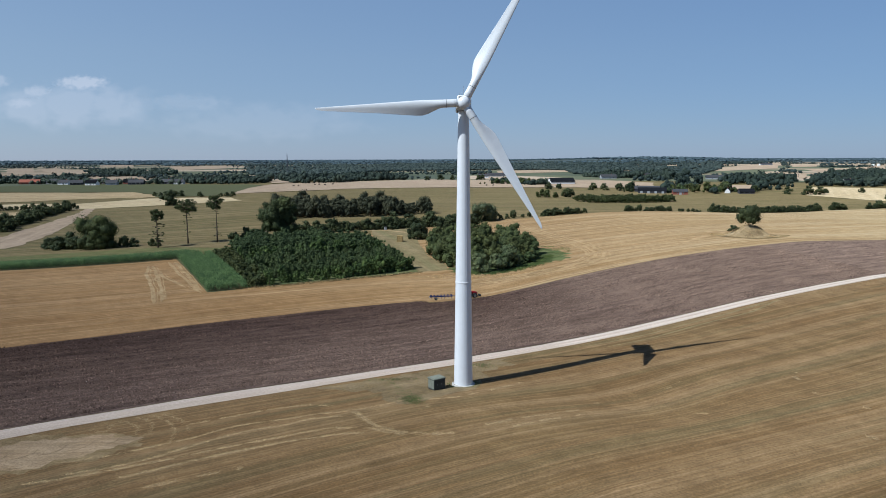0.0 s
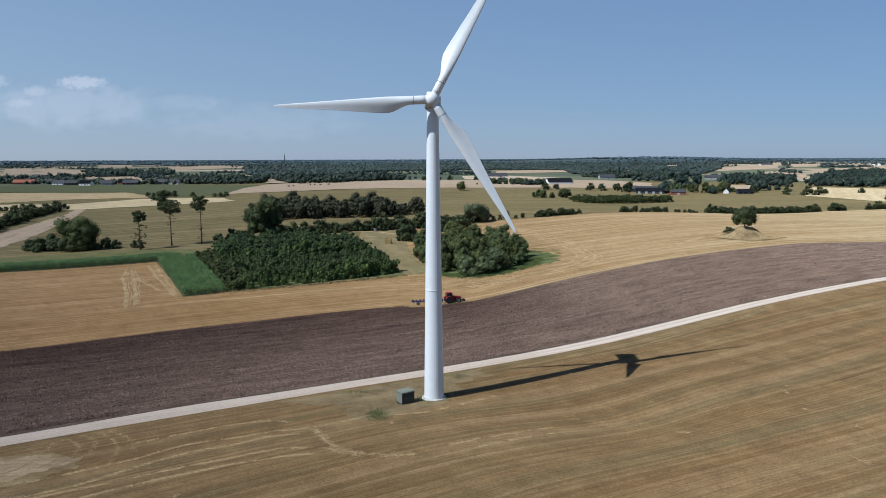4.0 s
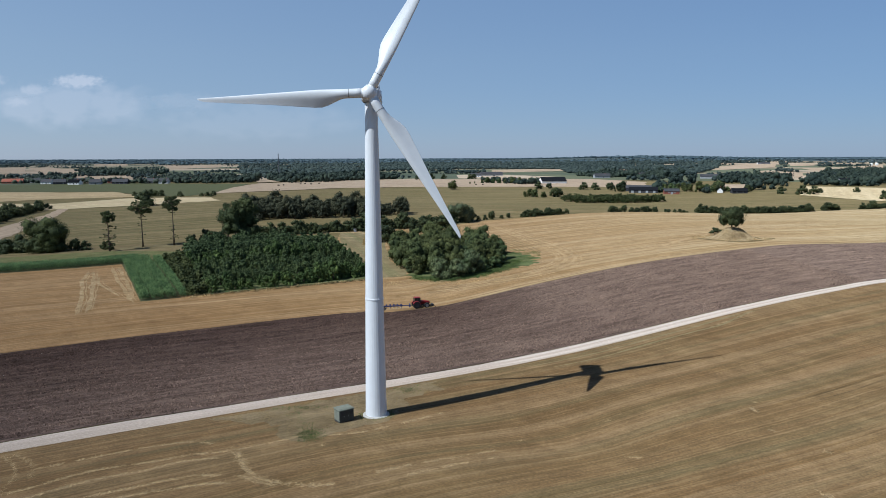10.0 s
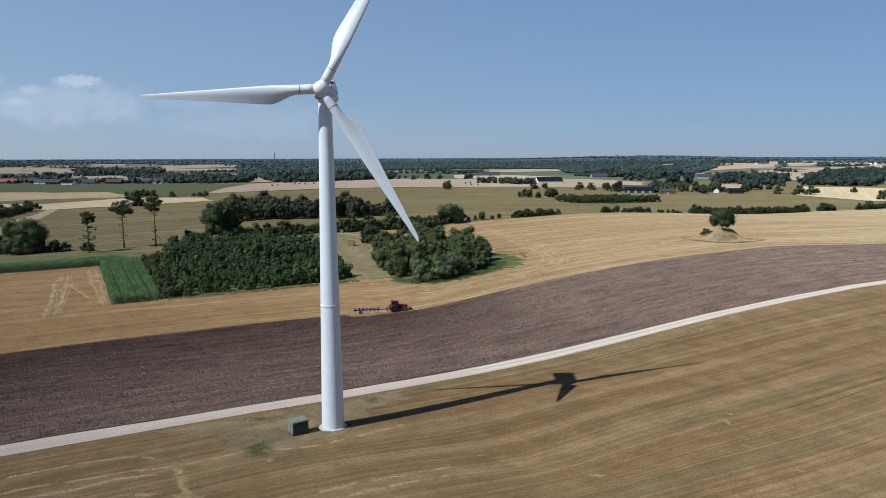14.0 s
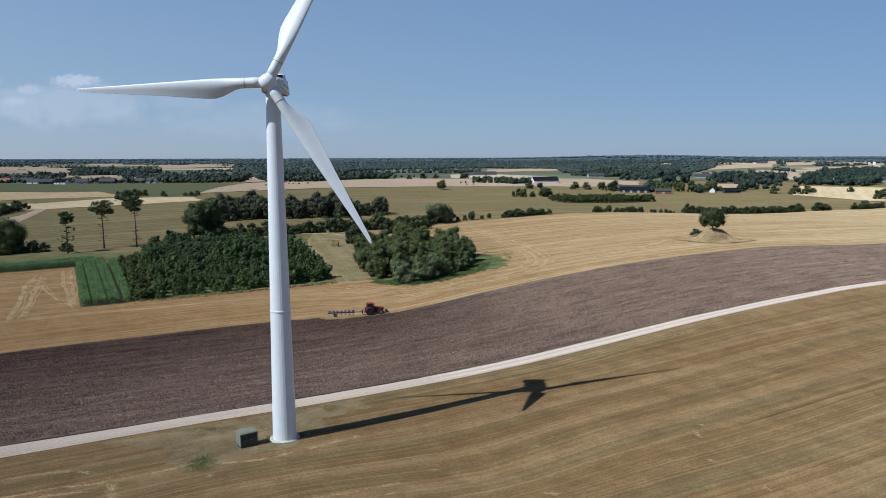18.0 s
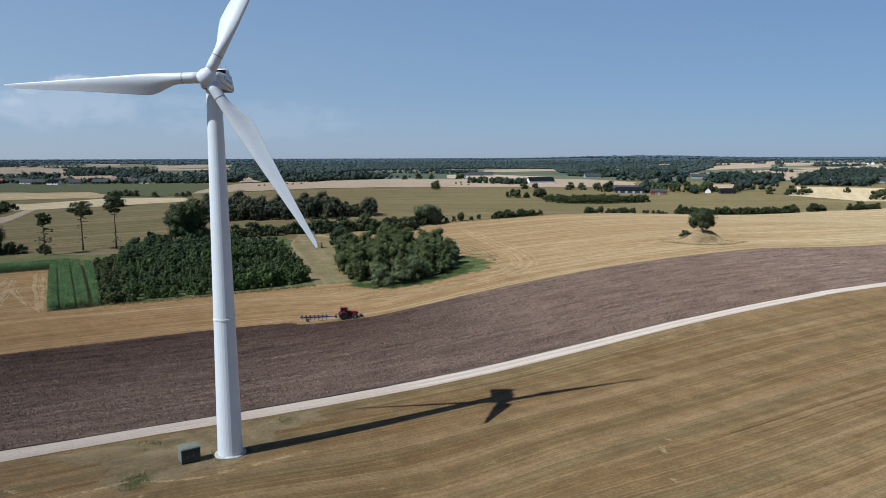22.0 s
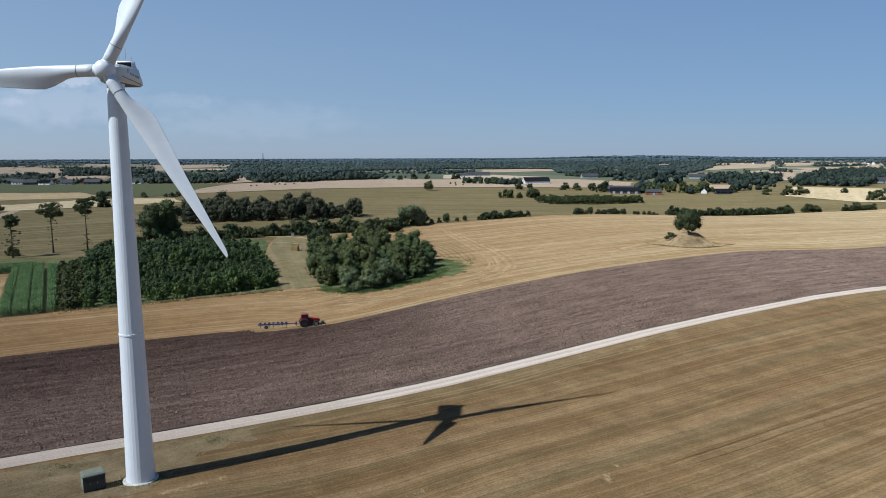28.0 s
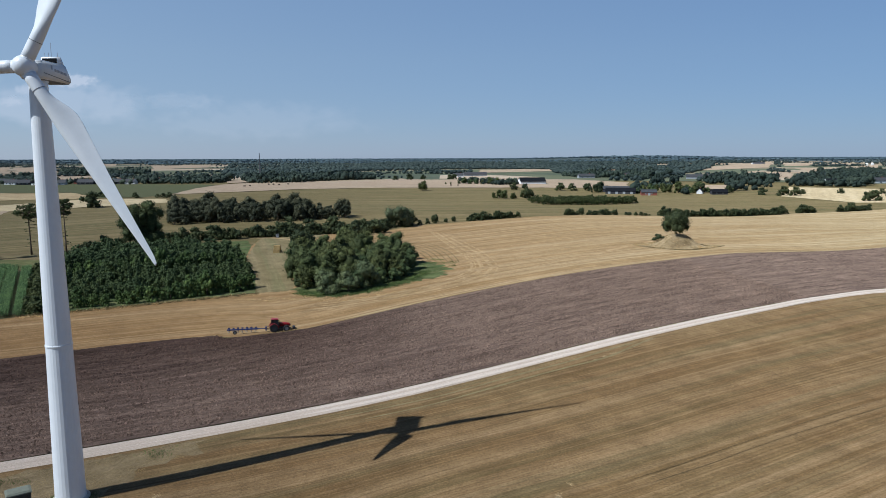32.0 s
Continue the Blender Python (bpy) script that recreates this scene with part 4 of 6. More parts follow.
STRAY_BITS = [[(49.3, -13.4), (49.5, -15.4), (50, -15.4)], [(51, -4.1), (50.9, -6.5)], [(51.7, -21.1), (51.5, -23.1)], [(45.1, -32), (45.4, -33.6)], [(30.4, -19.4), (31.9, -20.1)], [(52.7, -1.9), (52.4, -3.7)]]
for k, plan in enumerate(([(59.3, -2.8), (68.5, 2.9), (76.8, 8.7), (89, 16.7), (105, 27)], [(57.5, -2), (67, 4), (75.5, 9.8), (87.5, 17.8), (103.5, 28)],
                          [(-58, -36.5), (-52, -34.2), (-47.5, -31.5)])):
    ribbon("wheel_rut", plan, 0.085, M_RUT, 0.09, "narrow dark wheel rut along the rows", "track", 110 + k)
# worn lanes of the road and the tracks beside it
lane_near, lane_far = resampled(ROAD_NEAR, 60), resampled(ROAD_FAR, 60)
for k, t in enumerate((0.27, 0.73)):
    ribbon("wheel_lane", (lane_near * (1 - t) + lane_far * t)[19:52].tolist(), 1.1, M_LANE, 0.148, "pale worn wheel lane of the gravel road", "road", 160 + k)
for k, plan in enumerate(([(24, 23.2), (39.1, 31.3), (53.4, 41.3), (61.5, 46.8), (70.8, 54), (76, 57.6)], [(28, 22), (38.7, 27.9), (52.8, 38.1), (60.6, 43.4), (67, 47.6), (72, 52.3), (76.7, 57.2), (80.5, 61)])):
    ribbon("verge_track", plan, 0.5, M_PATH, 0.09, "pale narrow track beside the gravel road", "track", 164 + k, step=1.0)
ribbon("path_edge", [(-43, 217), (-33, 218.7), (-24, 214), (-17, 209)], 2.2, M_STRAWEDGE, 0.16, "pale straw edge at the end of the grass path", "straw", 170)
ribbon("path_edge", [(-36.4, 201.3), (-31.1, 201.7), (-26.3, 204.9)], 1.6, M_STRAWEDGE, 0.16, "pale straw line across the grass path", "straw", 171)
drape("verge", ragged([(-24, 0.5), (-14, 6.8), (-3.3, 12.2), (8, 17.4), (9, 13), (4.5, 8), (3, 2), (2, -3), (-3, -6), (-8, -11), (-12, -8), (-13, -3), (-18, -2)], 1.0, 0.8), M_VERGE, 0.06, 5, "dry weedy verge round the turbine foot", "grass", turn=0.7)


# ---- wind turbine ----
HUB_Z, ROTOR_TURN = 44.5, 28.0


def tower_radius(z):
    return 1.50 - (1.50 - 0.84) * z / 43.4


def blade_mesh():
    stations = (0.6, 1.6, 2.5, 3.3, 3.9, 4.6, 5.4, 6.3, 7.4, 9, 11, 13, 15, 17, 19, 20.6, 21.6, 22.2, 22.4)
    lead = ((0, 0.62), (3.0, 0.60), (6.5, 0.64), (22.4, 0.10))
    trail = ((0, -0.62), (3.0, -0.60), (3.6, -0.64), (4.4, -0.98), (5.4, -1.42), (6.3, -1.66), (7.4, -1.62), (13, -1.05), (20.6, -0.44), (21.6, -0.34), (22.2, -0.18), (22.4, -0.02))
    thick = ((0, 1.24), (3.0, 1.20), (3.6, 1.12), (5.0, 0.85), (7.4, 0.56), (13, 0.30), (20, 0.12), (22.4, 0.03))
    twist = ((0, 14), (6, 13), (13, 5), (22.4, 0))
    at = lambda table, r: float(np.interp(r, [q[0] for q in table], [q[1] for q in table]))
    bm, rings = bmesh.new(), []
    for r in stations:
        a, b, t, w = at(lead, r), at(trail, r), at(thick, r), radians(at(twist, r))
        round_part = float(np.clip((6.2 - r) / 2.9, 0, 1))
        ring = []
        for i in range(24):
            g = 2 * math.pi * i / 24
            u, s = 0.5 + 0.5 * math.cos(g), math.sin(g)
            x = b + (a - b) * u
            foil = 0.5 * t * s * (1.15 * math.sqrt(max(u, 0.0)) * 0.8 + 0.25) * (0.35 + 0.65 * min(1, u * 1.6))
            y = round_part * 0.5 * t * s + (1 - round_part) * foil
            ring.append((x * math.cos(w) + y * math.sin(w), -x * math.sin(w) + y * math.cos(w), r))
        rings.append(ring)
    ring_tube(bm, rings)
    bmesh.ops.recalc_face_normals(bm, faces=bm.faces[:])
    return bm_mesh("blade", bm, M_BLADE, True)


def build_turbine():
    t = thing("wind_turbine", Matrix.Identity(4), "tall white three-bladed wind turbine with faceted steel tower", "wind turbine")
    for lo, hi in ((0.2, 16.85), (16.85, 43.4)):
        bm = ring_tube(bmesh.new(), [circle(tower_radius(z), z, 28) for z in (lo, (lo + hi) / 2, hi)])
        part("tower_section", bm, M_WHITE, t, "white faceted tower section")
    for z in (16.85, 43.3):
        r = tower_radius(z)
        part("flange_ring", ring_tube(bmesh.new(), [circle(r + d, z + h, 40) for d, h in ((-0.02, -0.10), (0.05, -0.08), (0.05, 0.08), (-0.02, 0.10))]), M_WHITE, t)
    part("foundation", ring_tube(bmesh.new(), [circle(r, z, 36) for r, z in ((1.86, -0.8), (1.86, 0.16), (1.78, 0.22), (1.4, 0.24))]), M_CONCRETE, t, "weathered round concrete base")
    # nacelle body: a side profile drawn across the width, edges rounded
    prof = [(-1.25, 43.75), (-1.25, 45.0), (-0.95, 45.25), (3.05, 45.27), (3.98, 43.95), (3.92, 43.45), (-0.8, 43.45)]
    bm = bmesh.new()
    sides = [[bm.verts.new((x, y, z)) for y, z in prof] for x in (-1.15, 1.15)]
    bm.faces.new(sides[0])
    bm.faces.new(sides[1][::-1])
    for i in range(len(prof)):
        j = (i + 1) % len(prof)
        bm.faces.new((sides[0][j], sides[0][i], sides[1][i], sides[1][j]))
    bmesh.ops.recalc_face_normals(bm, faces=bm.faces[:])
    bmesh.ops.bevel(bm, geom=bm.edges[:], offset=0.10, segments=3, affect="EDGES")
    body = part("nacelle", bm, M_WHITE, t, "white boxy nacelle with sloping rear", True)
    # intake hood with its dark opening
    bm = bmesh.new()
    hood = [(2.25, 45.1), (2.3, 46.0), (2.72, 46.05), (3.38, 44.9)]
    sides = [[bm.verts.new((x * (0.9 if z > 45.5 else 1), y, z)) for y, z in hood] for x in (-1.0, 1.0)]
    bm.faces.new(sides[0])
    bm.faces.new(sides[1][::-1])
    for i in range(4):
        j = (i + 1) % 4
        bm.faces.new((sides[0][j], sides[0][i], sides[1][i], sides[1][j]))
    bmesh.ops.recalc_face_normals(bm, faces=bm.faces[:])
    bmesh.ops.bevel(bm, geom=bm.edges[:], offset=0.06, segments=2, affect="EDGES")
    hood_ob = part("intake_hood", bm, M_WHITE, body, "white roof hood with dark intake", True)
    part("intake_opening", boxed((-0.80, 2.225, 45.29), (0.80, 2.4, 45.93), 0.08), M_BLACK, hood_ob, "black intake opening")
    for x, y, h in ((-0.55, 2.45, 0.55), (-0.2, 2.5, 0.6), (0.05, 2.55, 1.9), (0.7, 2.5, 0.6)):
        z = 46.0
        part("antenna", rod(bmesh.new(), (x, y, z - 0.2), (x, y, z + h * 0.75), 0.035, 0.02), M_MARK, t, "thin grey sensor rod")
    for side in (-1, 1):
        bm = bmesh.new()
        box(bm, (-0.012, -2.55, -0.035), (0.012, 2.2, 0.035), Matrix.Translation((side * 1.152, 1.6, 43.82)) @ Matrix.Rotation(-0.095, 4, "X"))
        part("cover_seam", bm, M_SEAL, t, "dark joint between nacelle covers")
        for k, (y0, y1) in enumerate(((0.35, 0.62), (0.95, 1.22), (1.3, 1.52), (1.6, 1.85), (2.0, 2.3), (2.36, 2.48), (2.56, 2.8), (2.88, 3.08))):
            bm = bmesh.new()
            z = 44.52 - 0.10 * (y0 - 0.35) - (0.08 if k else 0)
            box(bm, (side * 1.15 - 0.012, y0, z), (side * 1.15 + 0.012, y1, z + (0.42 if k == 0 else 0.26)))
            part("marking_bar", bm, M_MARK, t, "grey marking bar")
    part("nacelle_underside", boxed((-1.0, -0.6, 43.38), (1.0, 3.75, 43.47), 0.02), M_SEAL, t, "dark underside plate")
    # rotor
    hub = part("rotor_hub", hub_mesh(), M_WHITE, t, "rounded white rotor hub", at=Matrix.Translation((0, -2.15, HUB_Z)) @ Matrix.Rotation(radians(-3), 4, "X"))
    blade = blade_mesh()
    collar = bm_mesh("root_collar", ring_tube(bmesh.new(), [circle(r, z, 28) for r, z in ((0.602, 2.60), (0.625, 2.61), (0.625, 2.65), (0.602, 2.66))], False), M_SEAL)
    for k in range(3):
        m = Matrix.Rotation(radians(ROTOR_TURN + 120 * k), 4, "Y")
        part("blade", blade, None, hub, "long tapered white blade", at=m)
        part("root_collar", collar, None, hub, "dark joint ring at blade root", at=m)


def hub_mesh():
    bm = bmesh.new()
    rings = []
    for y, r in ((0.95, 0.72), (0.85, 0.84), (0.45, 0.97), (0.05, 1.01), (-0.35, 0.96), (-0.65, 0.80), (-0.87, 0.54), (-0.97, 0.30), (-1.0, 0.05)):
        rings.append([(r * math.cos(2 * math.pi * i / 32), y, r * math.sin(2 * math.pi * i / 32)) for i in range(32)])
    ring_tube(bm, rings)
    for k in range(3):
        m = Matrix.Rotation(radians(ROTOR_TURN + 120 * k), 3, "Y")
        ring_tube(bm, [[tuple(m @ Vector(p)) for p in circle(r, z, 24)] for r, z in ((0.65, 0.2), (0.64, 0.82), (0.60, 0.98))])
    bmesh.ops.recalc_face_normals(bm, faces=bm.faces[:])
    return bm_mesh("rotor_hub", bm, M_WHITE, True)


build_turbine()


def build_kiosk():
    k = thing("transformer_kiosk", at_land(-4.65, -3.3, math.atan2(1.45, 2.0), 0.88), "dark green transformer kiosk with pale lid beside the turbine", "utility box")
    part("plinth", boxed((0.02, 0.02, -0.4), (2.43, 1.88, 0.14), 0.02), M_DARKMETAL, k, "low dark plinth")
    part("cabinet", boxed((0, 0, 0.14), (2.45, 1.9, 1.95), 0.03), M_KIOSK, k, "dark green ribbed cabinet")
    lid = bmesh.new()
    ring_tube(lid, [[(-0.1, -0.1, z), (2.55, -0.1, z), (2.55, 2.0, z), (-0.1, 2.0, z)] for z in (1.95, 2.07)], False)
    top = [lid.verts.new(p) for p in ((0.15, 0.15, 2.22), (2.3, 0.15, 2.22), (2.3, 1.75, 2.22), (0.15, 1.75, 2.22))]
    lid.verts.ensure_lookup_table()
    rim = lid.verts[4:8]
    for i in range(4):
        lid.faces.new((rim[i], rim[(i + 1) % 4], top[(i + 1) % 4], top[i]))
    lid.faces.new(top)
    part("lid", lid, M_KIOSKROOF, k, "pale grey green sloped lid")
    for x in (0.12, 0.92, 1.72):
        part("door_panel", boxed((x, -0.03, 0.25), (x + 0.68, 0.01, 1.8), 0.01), M_KIOSK, k, "ribbed metal door")
        for i in range(6):
            part("louvre", boxed((x + 0.1, -0.055, 1.25 + i * 0.08), (x + 0.58, -0.02, 1.29 + i * 0.08)), M_DARKMETAL, k)
    for x in (0.7, 1.5):
        part("handle", boxed((x, -0.08, 0.95), (x + 0.05, -0.03, 1.15), 0.01), M_STEEL, k, "steel door handle")
    for y in (0.1, 1.0):
        part("side_panel", boxed((-0.03, y, 0.25), (0.01, y + 0.8, 1.8), 0.01), M_KIOSKROOF, k, "grey side panel")


build_kiosk()


# ---- tractor and plough ----
def wheel(parent, x, y, r, w, name):
    t = ring_tube(bmesh.new(), [[(rr * math.cos(a), yy, rr * math.sin(a)) for a in [2 * math.pi * i / 28 for i in range(28)]]
                                for rr, yy in ((r * 0.58, -w / 2), (r * 0.9, -w / 2), (r, -w * 0.36), (r, w * 0.36), (r * 0.9, w / 2), (r * 0.58, w / 2))], False)
    for i in range(20):
        a = 2 * math.pi * i / 20
        box(t, (-0.03, -w * 0.42, r - 0.01), (0.03, w * 0.42, r + 0.045), Matrix.Rotation(a, 4, "Y"))
    ob = part(name, t, M_TYRE, parent, "lugged black tyre", at=Matrix.Translation((x, y, r)))
    rim = ring_tube(bmesh.new(), [[(rr * math.cos(a), yy, rr * math.sin(a)) for a in [2 * math.pi * i / 20 for i in range(20)]]
                                  for rr, yy in ((r * 0.58, -w * 0.4), (r * 0.3, -w * 0.12), (r * 0.3, w * 0.12), (r * 0.58, w * 0.4))])
    part("rim", rim, M_STEEL if r < 0.85 else M_DARKMETAL, ob, "pale metal wheel rim" if r < 0.85 else "dark wheel rim")


def build_tractor():
    t = thing("tractor", at_land(2.4, 76.8, radians(17), 0.9), "red farm tractor pulling a plough along the furrow", "tractor")
    for s in (-1, 1):
        wheel(t, 0.0, s * 0.98, 0.98, 0.62, "rear_wheel")
        wheel(t, 2.95, s * 0.92, 0.76, 0.52, "front_wheel")
    part("chassis", boxed((-0.5, -0.38, 0.62), (3.7, 0.38, 1.25), 0.05), M_DARKMETAL, t, "dark engine block and chassis")
    bm = bmesh.new()
    ring_tube(bm, [[(x, -w, z0), (x, w, z0), (x, w * 0.96, z1 - 0.2), (x, w * 0.6, z1), (x, -w * 0.6, z1), (x, -w * 0.96, z1 - 0.2)]
                   for x, w, z0, z1 in ((1.15, 0.5, 1.2, 2.12), (2.6, 0.48, 1.2, 2.02), (3.65, 0.42, 1.15, 1.85), (3.95, 0.34, 1.2, 1.62))])
    bmesh.ops.recalc_face_normals(bm, faces=bm.faces[:])
    hood = part("bonnet", bm, M_RED, t, "glossy red bonnet", True)
    part("grille", boxed((3.9, -0.3, 1.25), (4.0, 0.3, 1.6), 0.02), M_BLACK, hood, "black front grille")
    for s in (-1, 1):
        part("headlight", boxed((3.84, s * 0.34 - 0.09, 1.62), (3.95, s * 0.34 + 0.09, 1.74), 0.02), M_STEEL, hood, "clear headlight")
        bm = ring_tube(bmesh.new(), [[(1.12 * math.cos(a), y, 0.98 + 1.12 * math.sin(a)) for a in [0.15 + 2.6 * i / 12 for i in range(13)]]
                                     + [(1.05 * math.cos(a), y, 0.98 + 1.05 * math.sin(a)) for a in [0.15 + 2.6 * (12 - i) / 12 for i in range(13)]] for y in (s * 0.6, s * 1.28)])
        bmesh.ops.recalc_face_normals(bm, faces=bm.faces[:])
        part("fender", bm, M_RED, t, "curved red rear fender")
        part("step", boxed((0.95, s * 0.75 - 0.2, 0.5), (1.35, s * 0.75 + 0.2, 0.58), 0.01), M_DARKMETAL, t)
        part("mirror", boxed((1.2, s * 1.15 - 0.1, 2.1), (1.25, s * 1.15 + 0.1, 2.45), 0.01), M_DARKMETAL, t, "black wing mirror")
    cab = part("cab_frame", cab_bars(), M_DARKMETAL, t, "black cab frame")
    part("roof", boxed((-0.62, -0.82, 2.92), (1.12, 0.82, 3.1), 0.06), M_RED, cab, "flat red cab roof")
    for name, lo, hi in (("side_window", (-0.5, -0.74, 1.5), (1.05, -0.72, 2.9)), ("side_window", (-0.5, 0.72, 1.5), (1.05, 0.74, 2.9)),
                         ("windscreen", (1.06, -0.7, 1.6), (1.08, 0.7, 2.9)), ("rear_window", (-0.58, -0.7, 1.7), (-0.56, 0.7, 2.9))):
        part(name, boxed(lo, hi), M_GLASS, cab, "dark tinted cab glass")
    part("cab_base", boxed((-0.55, -0.72, 1.15), (1.1, 0.72, 1.6), 0.04), M_RED, t, "red cab base")
    part("exhaust", rod(bmesh.new(), (1.28, -0.62, 1.3), (1.28, -0.62, 2.95), 0.07, 0.07, 10), M_DARKMETAL, t, "upright black exhaust pipe")
    part("beacon", rod(bmesh.new(), (-0.3, 0.6, 3.1), (-0.3, 0.6, 3.28), 0.07, 0.05, 8), M_REDTILE, t, "orange roof beacon")
    bm = bmesh.new()
    for s in (-1, 1):
        rod(bm, (3.7, s * 0.35, 0.7), (4.7, s * 0.4, 0.65), 0.06)
    part("front_linkage", bm, M_DARKMETAL, t)
    part("front_weight", boxed((4.45, -0.75, 0.4), (5.05, 0.75, 0.98), 0.08), M_DARKMETAL, t, "dark front weight block")
    bm = bmesh.new()
    for s in (-1, 1):
        rod(bm, (-0.4, s * 0.35, 0.75), (-1.55, s * 0.45, 0.7), 0.06)
    rod(bm, (-0.4, 0, 1.3), (-1.5, 0, 1.25), 0.05)
    part("rear_linkage", bm, M_DARKMETAL, t)


def cab_bars():
    bm = bmesh.new()
    for x, y in ((-0.56, -0.74), (-0.56, 0.74), (1.08, -0.74), (1.08, 0.74), (0.3, -0.76), (0.3, 0.76)):
        rod(bm, (x, y, 1.5), (x * 0.96, y, 2.95), 0.055)
    for z in (1.55, 2.92):
        for a, b in (((-0.56, -0.74), (1.08, -0.74)), ((-0.56, 0.74), (1.08, 0.74)), ((-0.56, -0.74), (-0.56, 0.74)), ((1.08, -0.74), (1.08, 0.74))):
            rod(bm, (*a, z), (*b, z), 0.05)
    return bm


def build_plough():
    p = thing("plough", at_land(0.9, 76.4, radians(191), 0.86), "blue seven-furrow plough hitched behind the red tractor", "plough")
    part("headstock", boxed((-0.1, -0.5, 0.5), (0.25, 0.5, 1.5), 0.04), M_BLUE, p, "blue hitch frame")
    part("drawbar", rod(bmesh.new(), (0.2, 0, 0.95), (2.3, 0.1, 1.0), 0.11, 0.11, 8), M_BLUE, p, "blue drawbar")
    bm = bmesh.new()
    box(bm, (2.1, -0.16, 0.86), (9.6, 0.16, 1.16), Matrix.Translation((0, 0.1, 0)))
    part("beam", bm, M_BLUE, p, "long blue plough beam")
    curve = bmesh.new()
    ring_tube(curve, [[(0.06 + 0.35 * s + 0.12 * (1 - u) ** 2, 0.2 - 0.62 * s * u - 0.1, 0.62 * u), (0.09 + 0.35 * s + 0.12 * (1 - u) ** 2, 0.2 - 0.62 * s * u - 0.06, 0.62 * u),
                       (0.09 + 0.35 * s, 0.1 - 0.62 * s * u - 0.04, 0.62 * u + 0.03), (0.06 + 0.35 * s, 0.1 - 0.62 * s * u - 0.08, 0.62 * u + 0.03)] for s in (0.0, 0.35, 0.7, 1.0) for u in (0.35 + 0.65 * s,)])
    bmesh.ops.recalc_face_normals(curve, faces=curve.faces[:])
    board = bm_mesh("mouldboard", curve, M_STEEL)
    leg = bm_mesh("leg", rod(rod(bmesh.new(), (0, 0, 0.95), (0.1, 0, 0.15), 0.07, 0.05), (0, 0, 1.1), (0.05, 0, 1.5), 0.07, 0.05), M_BLUE)
    upper = bm_mesh("raised_mouldboard", boxed((-0.16, -0.32, 1.15), (0.34, -0.24, 1.5), 0.035), M_BLUE)
    for i in range(7):
        x = 2.5 + i * 1.08
        y = 0.1
        part("leg", leg, None, p, "blue plough leg", at=Matrix.Translation((x, y, 0)))
        part("mouldboard", board, None, p, "polished steel mouldboard", at=Matrix.Translation((x, y, 0)) @ Matrix.Diagonal((1.5, 1.3, 1.25, 1)))
        part("raised_mouldboard", upper, None, p, "raised spare mouldboard", at=Matrix.Translation((x, y, 0)))
    wheel(p, 7.6, 0.75, 0.42, 0.28, "depth_wheel")


build_tractor()
build_plough()


# ---- foliage ----
def icosphere(level):
    bm = bmesh.new()
    bmesh.ops.create_icosphere(bm, subdivisions=level, radius=1)
    v = np.array([q.co[:] for q in bm.verts])
    f = np.array([[q.index for q in g.verts] for g in bm.faces])
    bm.free()
    return v, f


ICO1, ICO2 = icosphere(1), icosphere(2)


def crown_arrays(rng, lobes, count, leaf, core=0.7, up=0.15, lump=None):
    """Leaf quads spread over rounded lobes, with a rough inner mass. Lobes: centre and radii."""
    lobes = np.asarray(lobes, float)
    vs, fs, n = [], [], 0
    for c in lobes:
        if core <= 0:
            break
        shape = lump or (ICO2 if count > 2500 else ICO1)
        v = shape[0] * (1 + rng.normal(0, 0.17, (len(shape[0]), 1)))
        vs.append(v * c[3:] * core + c[:3])
        fs.append(shape[1] + n)
        n += len(v)
    area = (lobes[:, 3] * lobes[:, 4] + lobes[:, 4] * lobes[:, 5] + lobes[:, 3] * lobes[:, 5])
    pick = rng.choice(len(lobes), count, p=area / area.sum())
    d = rng.normal(0, 1, (count, 3))
    d[:, 2] += up
    d /= np.linalg.norm(d, axis=1)[:, None]
    c = lobes[pick]
    p = c[:, :3] + d * c[:, 3:] * rng.uniform(0.62, 1.2, (count, 1))
    nrm = d + rng.normal(0, 0.36, (count, 3))
    nrm /= np.linalg.norm(nrm, axis=1)[:, None]
    a = np.cross(nrm, rng.normal(0, 1, (count, 3)))
    a /= np.linalg.norm(a, axis=1)[:, None]
    b = np.cross(nrm, a)
    s = leaf * rng.uniform(0.5, 1.4, (count, 1))
    quad = np.stack([p - a * s, p - b * s * 0.6, p + a * s, p + b * s * 0.6], 1).reshape(-1, 3)
    i = n + np.arange(count) * 4
    vs.append(quad)
    fs.append(np.stack([np.c_[i, i + 1, i + 2], np.c_[i, i + 2, i + 3]], 1).reshape(-1, 3))
    return np.vstack(vs), np.vstack(fs)


def trunk_mesh(rng, height, radius, limbs):
    bm = bmesh.new()
    rings, x, y = [], 0.0, 0.0
    for k in range(6):
        t = k / 5
        rings.append(circle(radius * (1.25 - 0.95 * t) if k else radius * 1.6, height * t - (0.3 if k == 0 else 0), 8, (x, y)))
        x, y = x + rng.normal(0, radius * 0.25), y + rng.normal(0, radius * 0.25)
    ring_tube(bm, rings)
    for a, b in limbs:
        rod(bm, a, b, radius * 0.42, radius * 0.12, 5)
    return bm_mesh("trunk", bm, M_BARK, True)


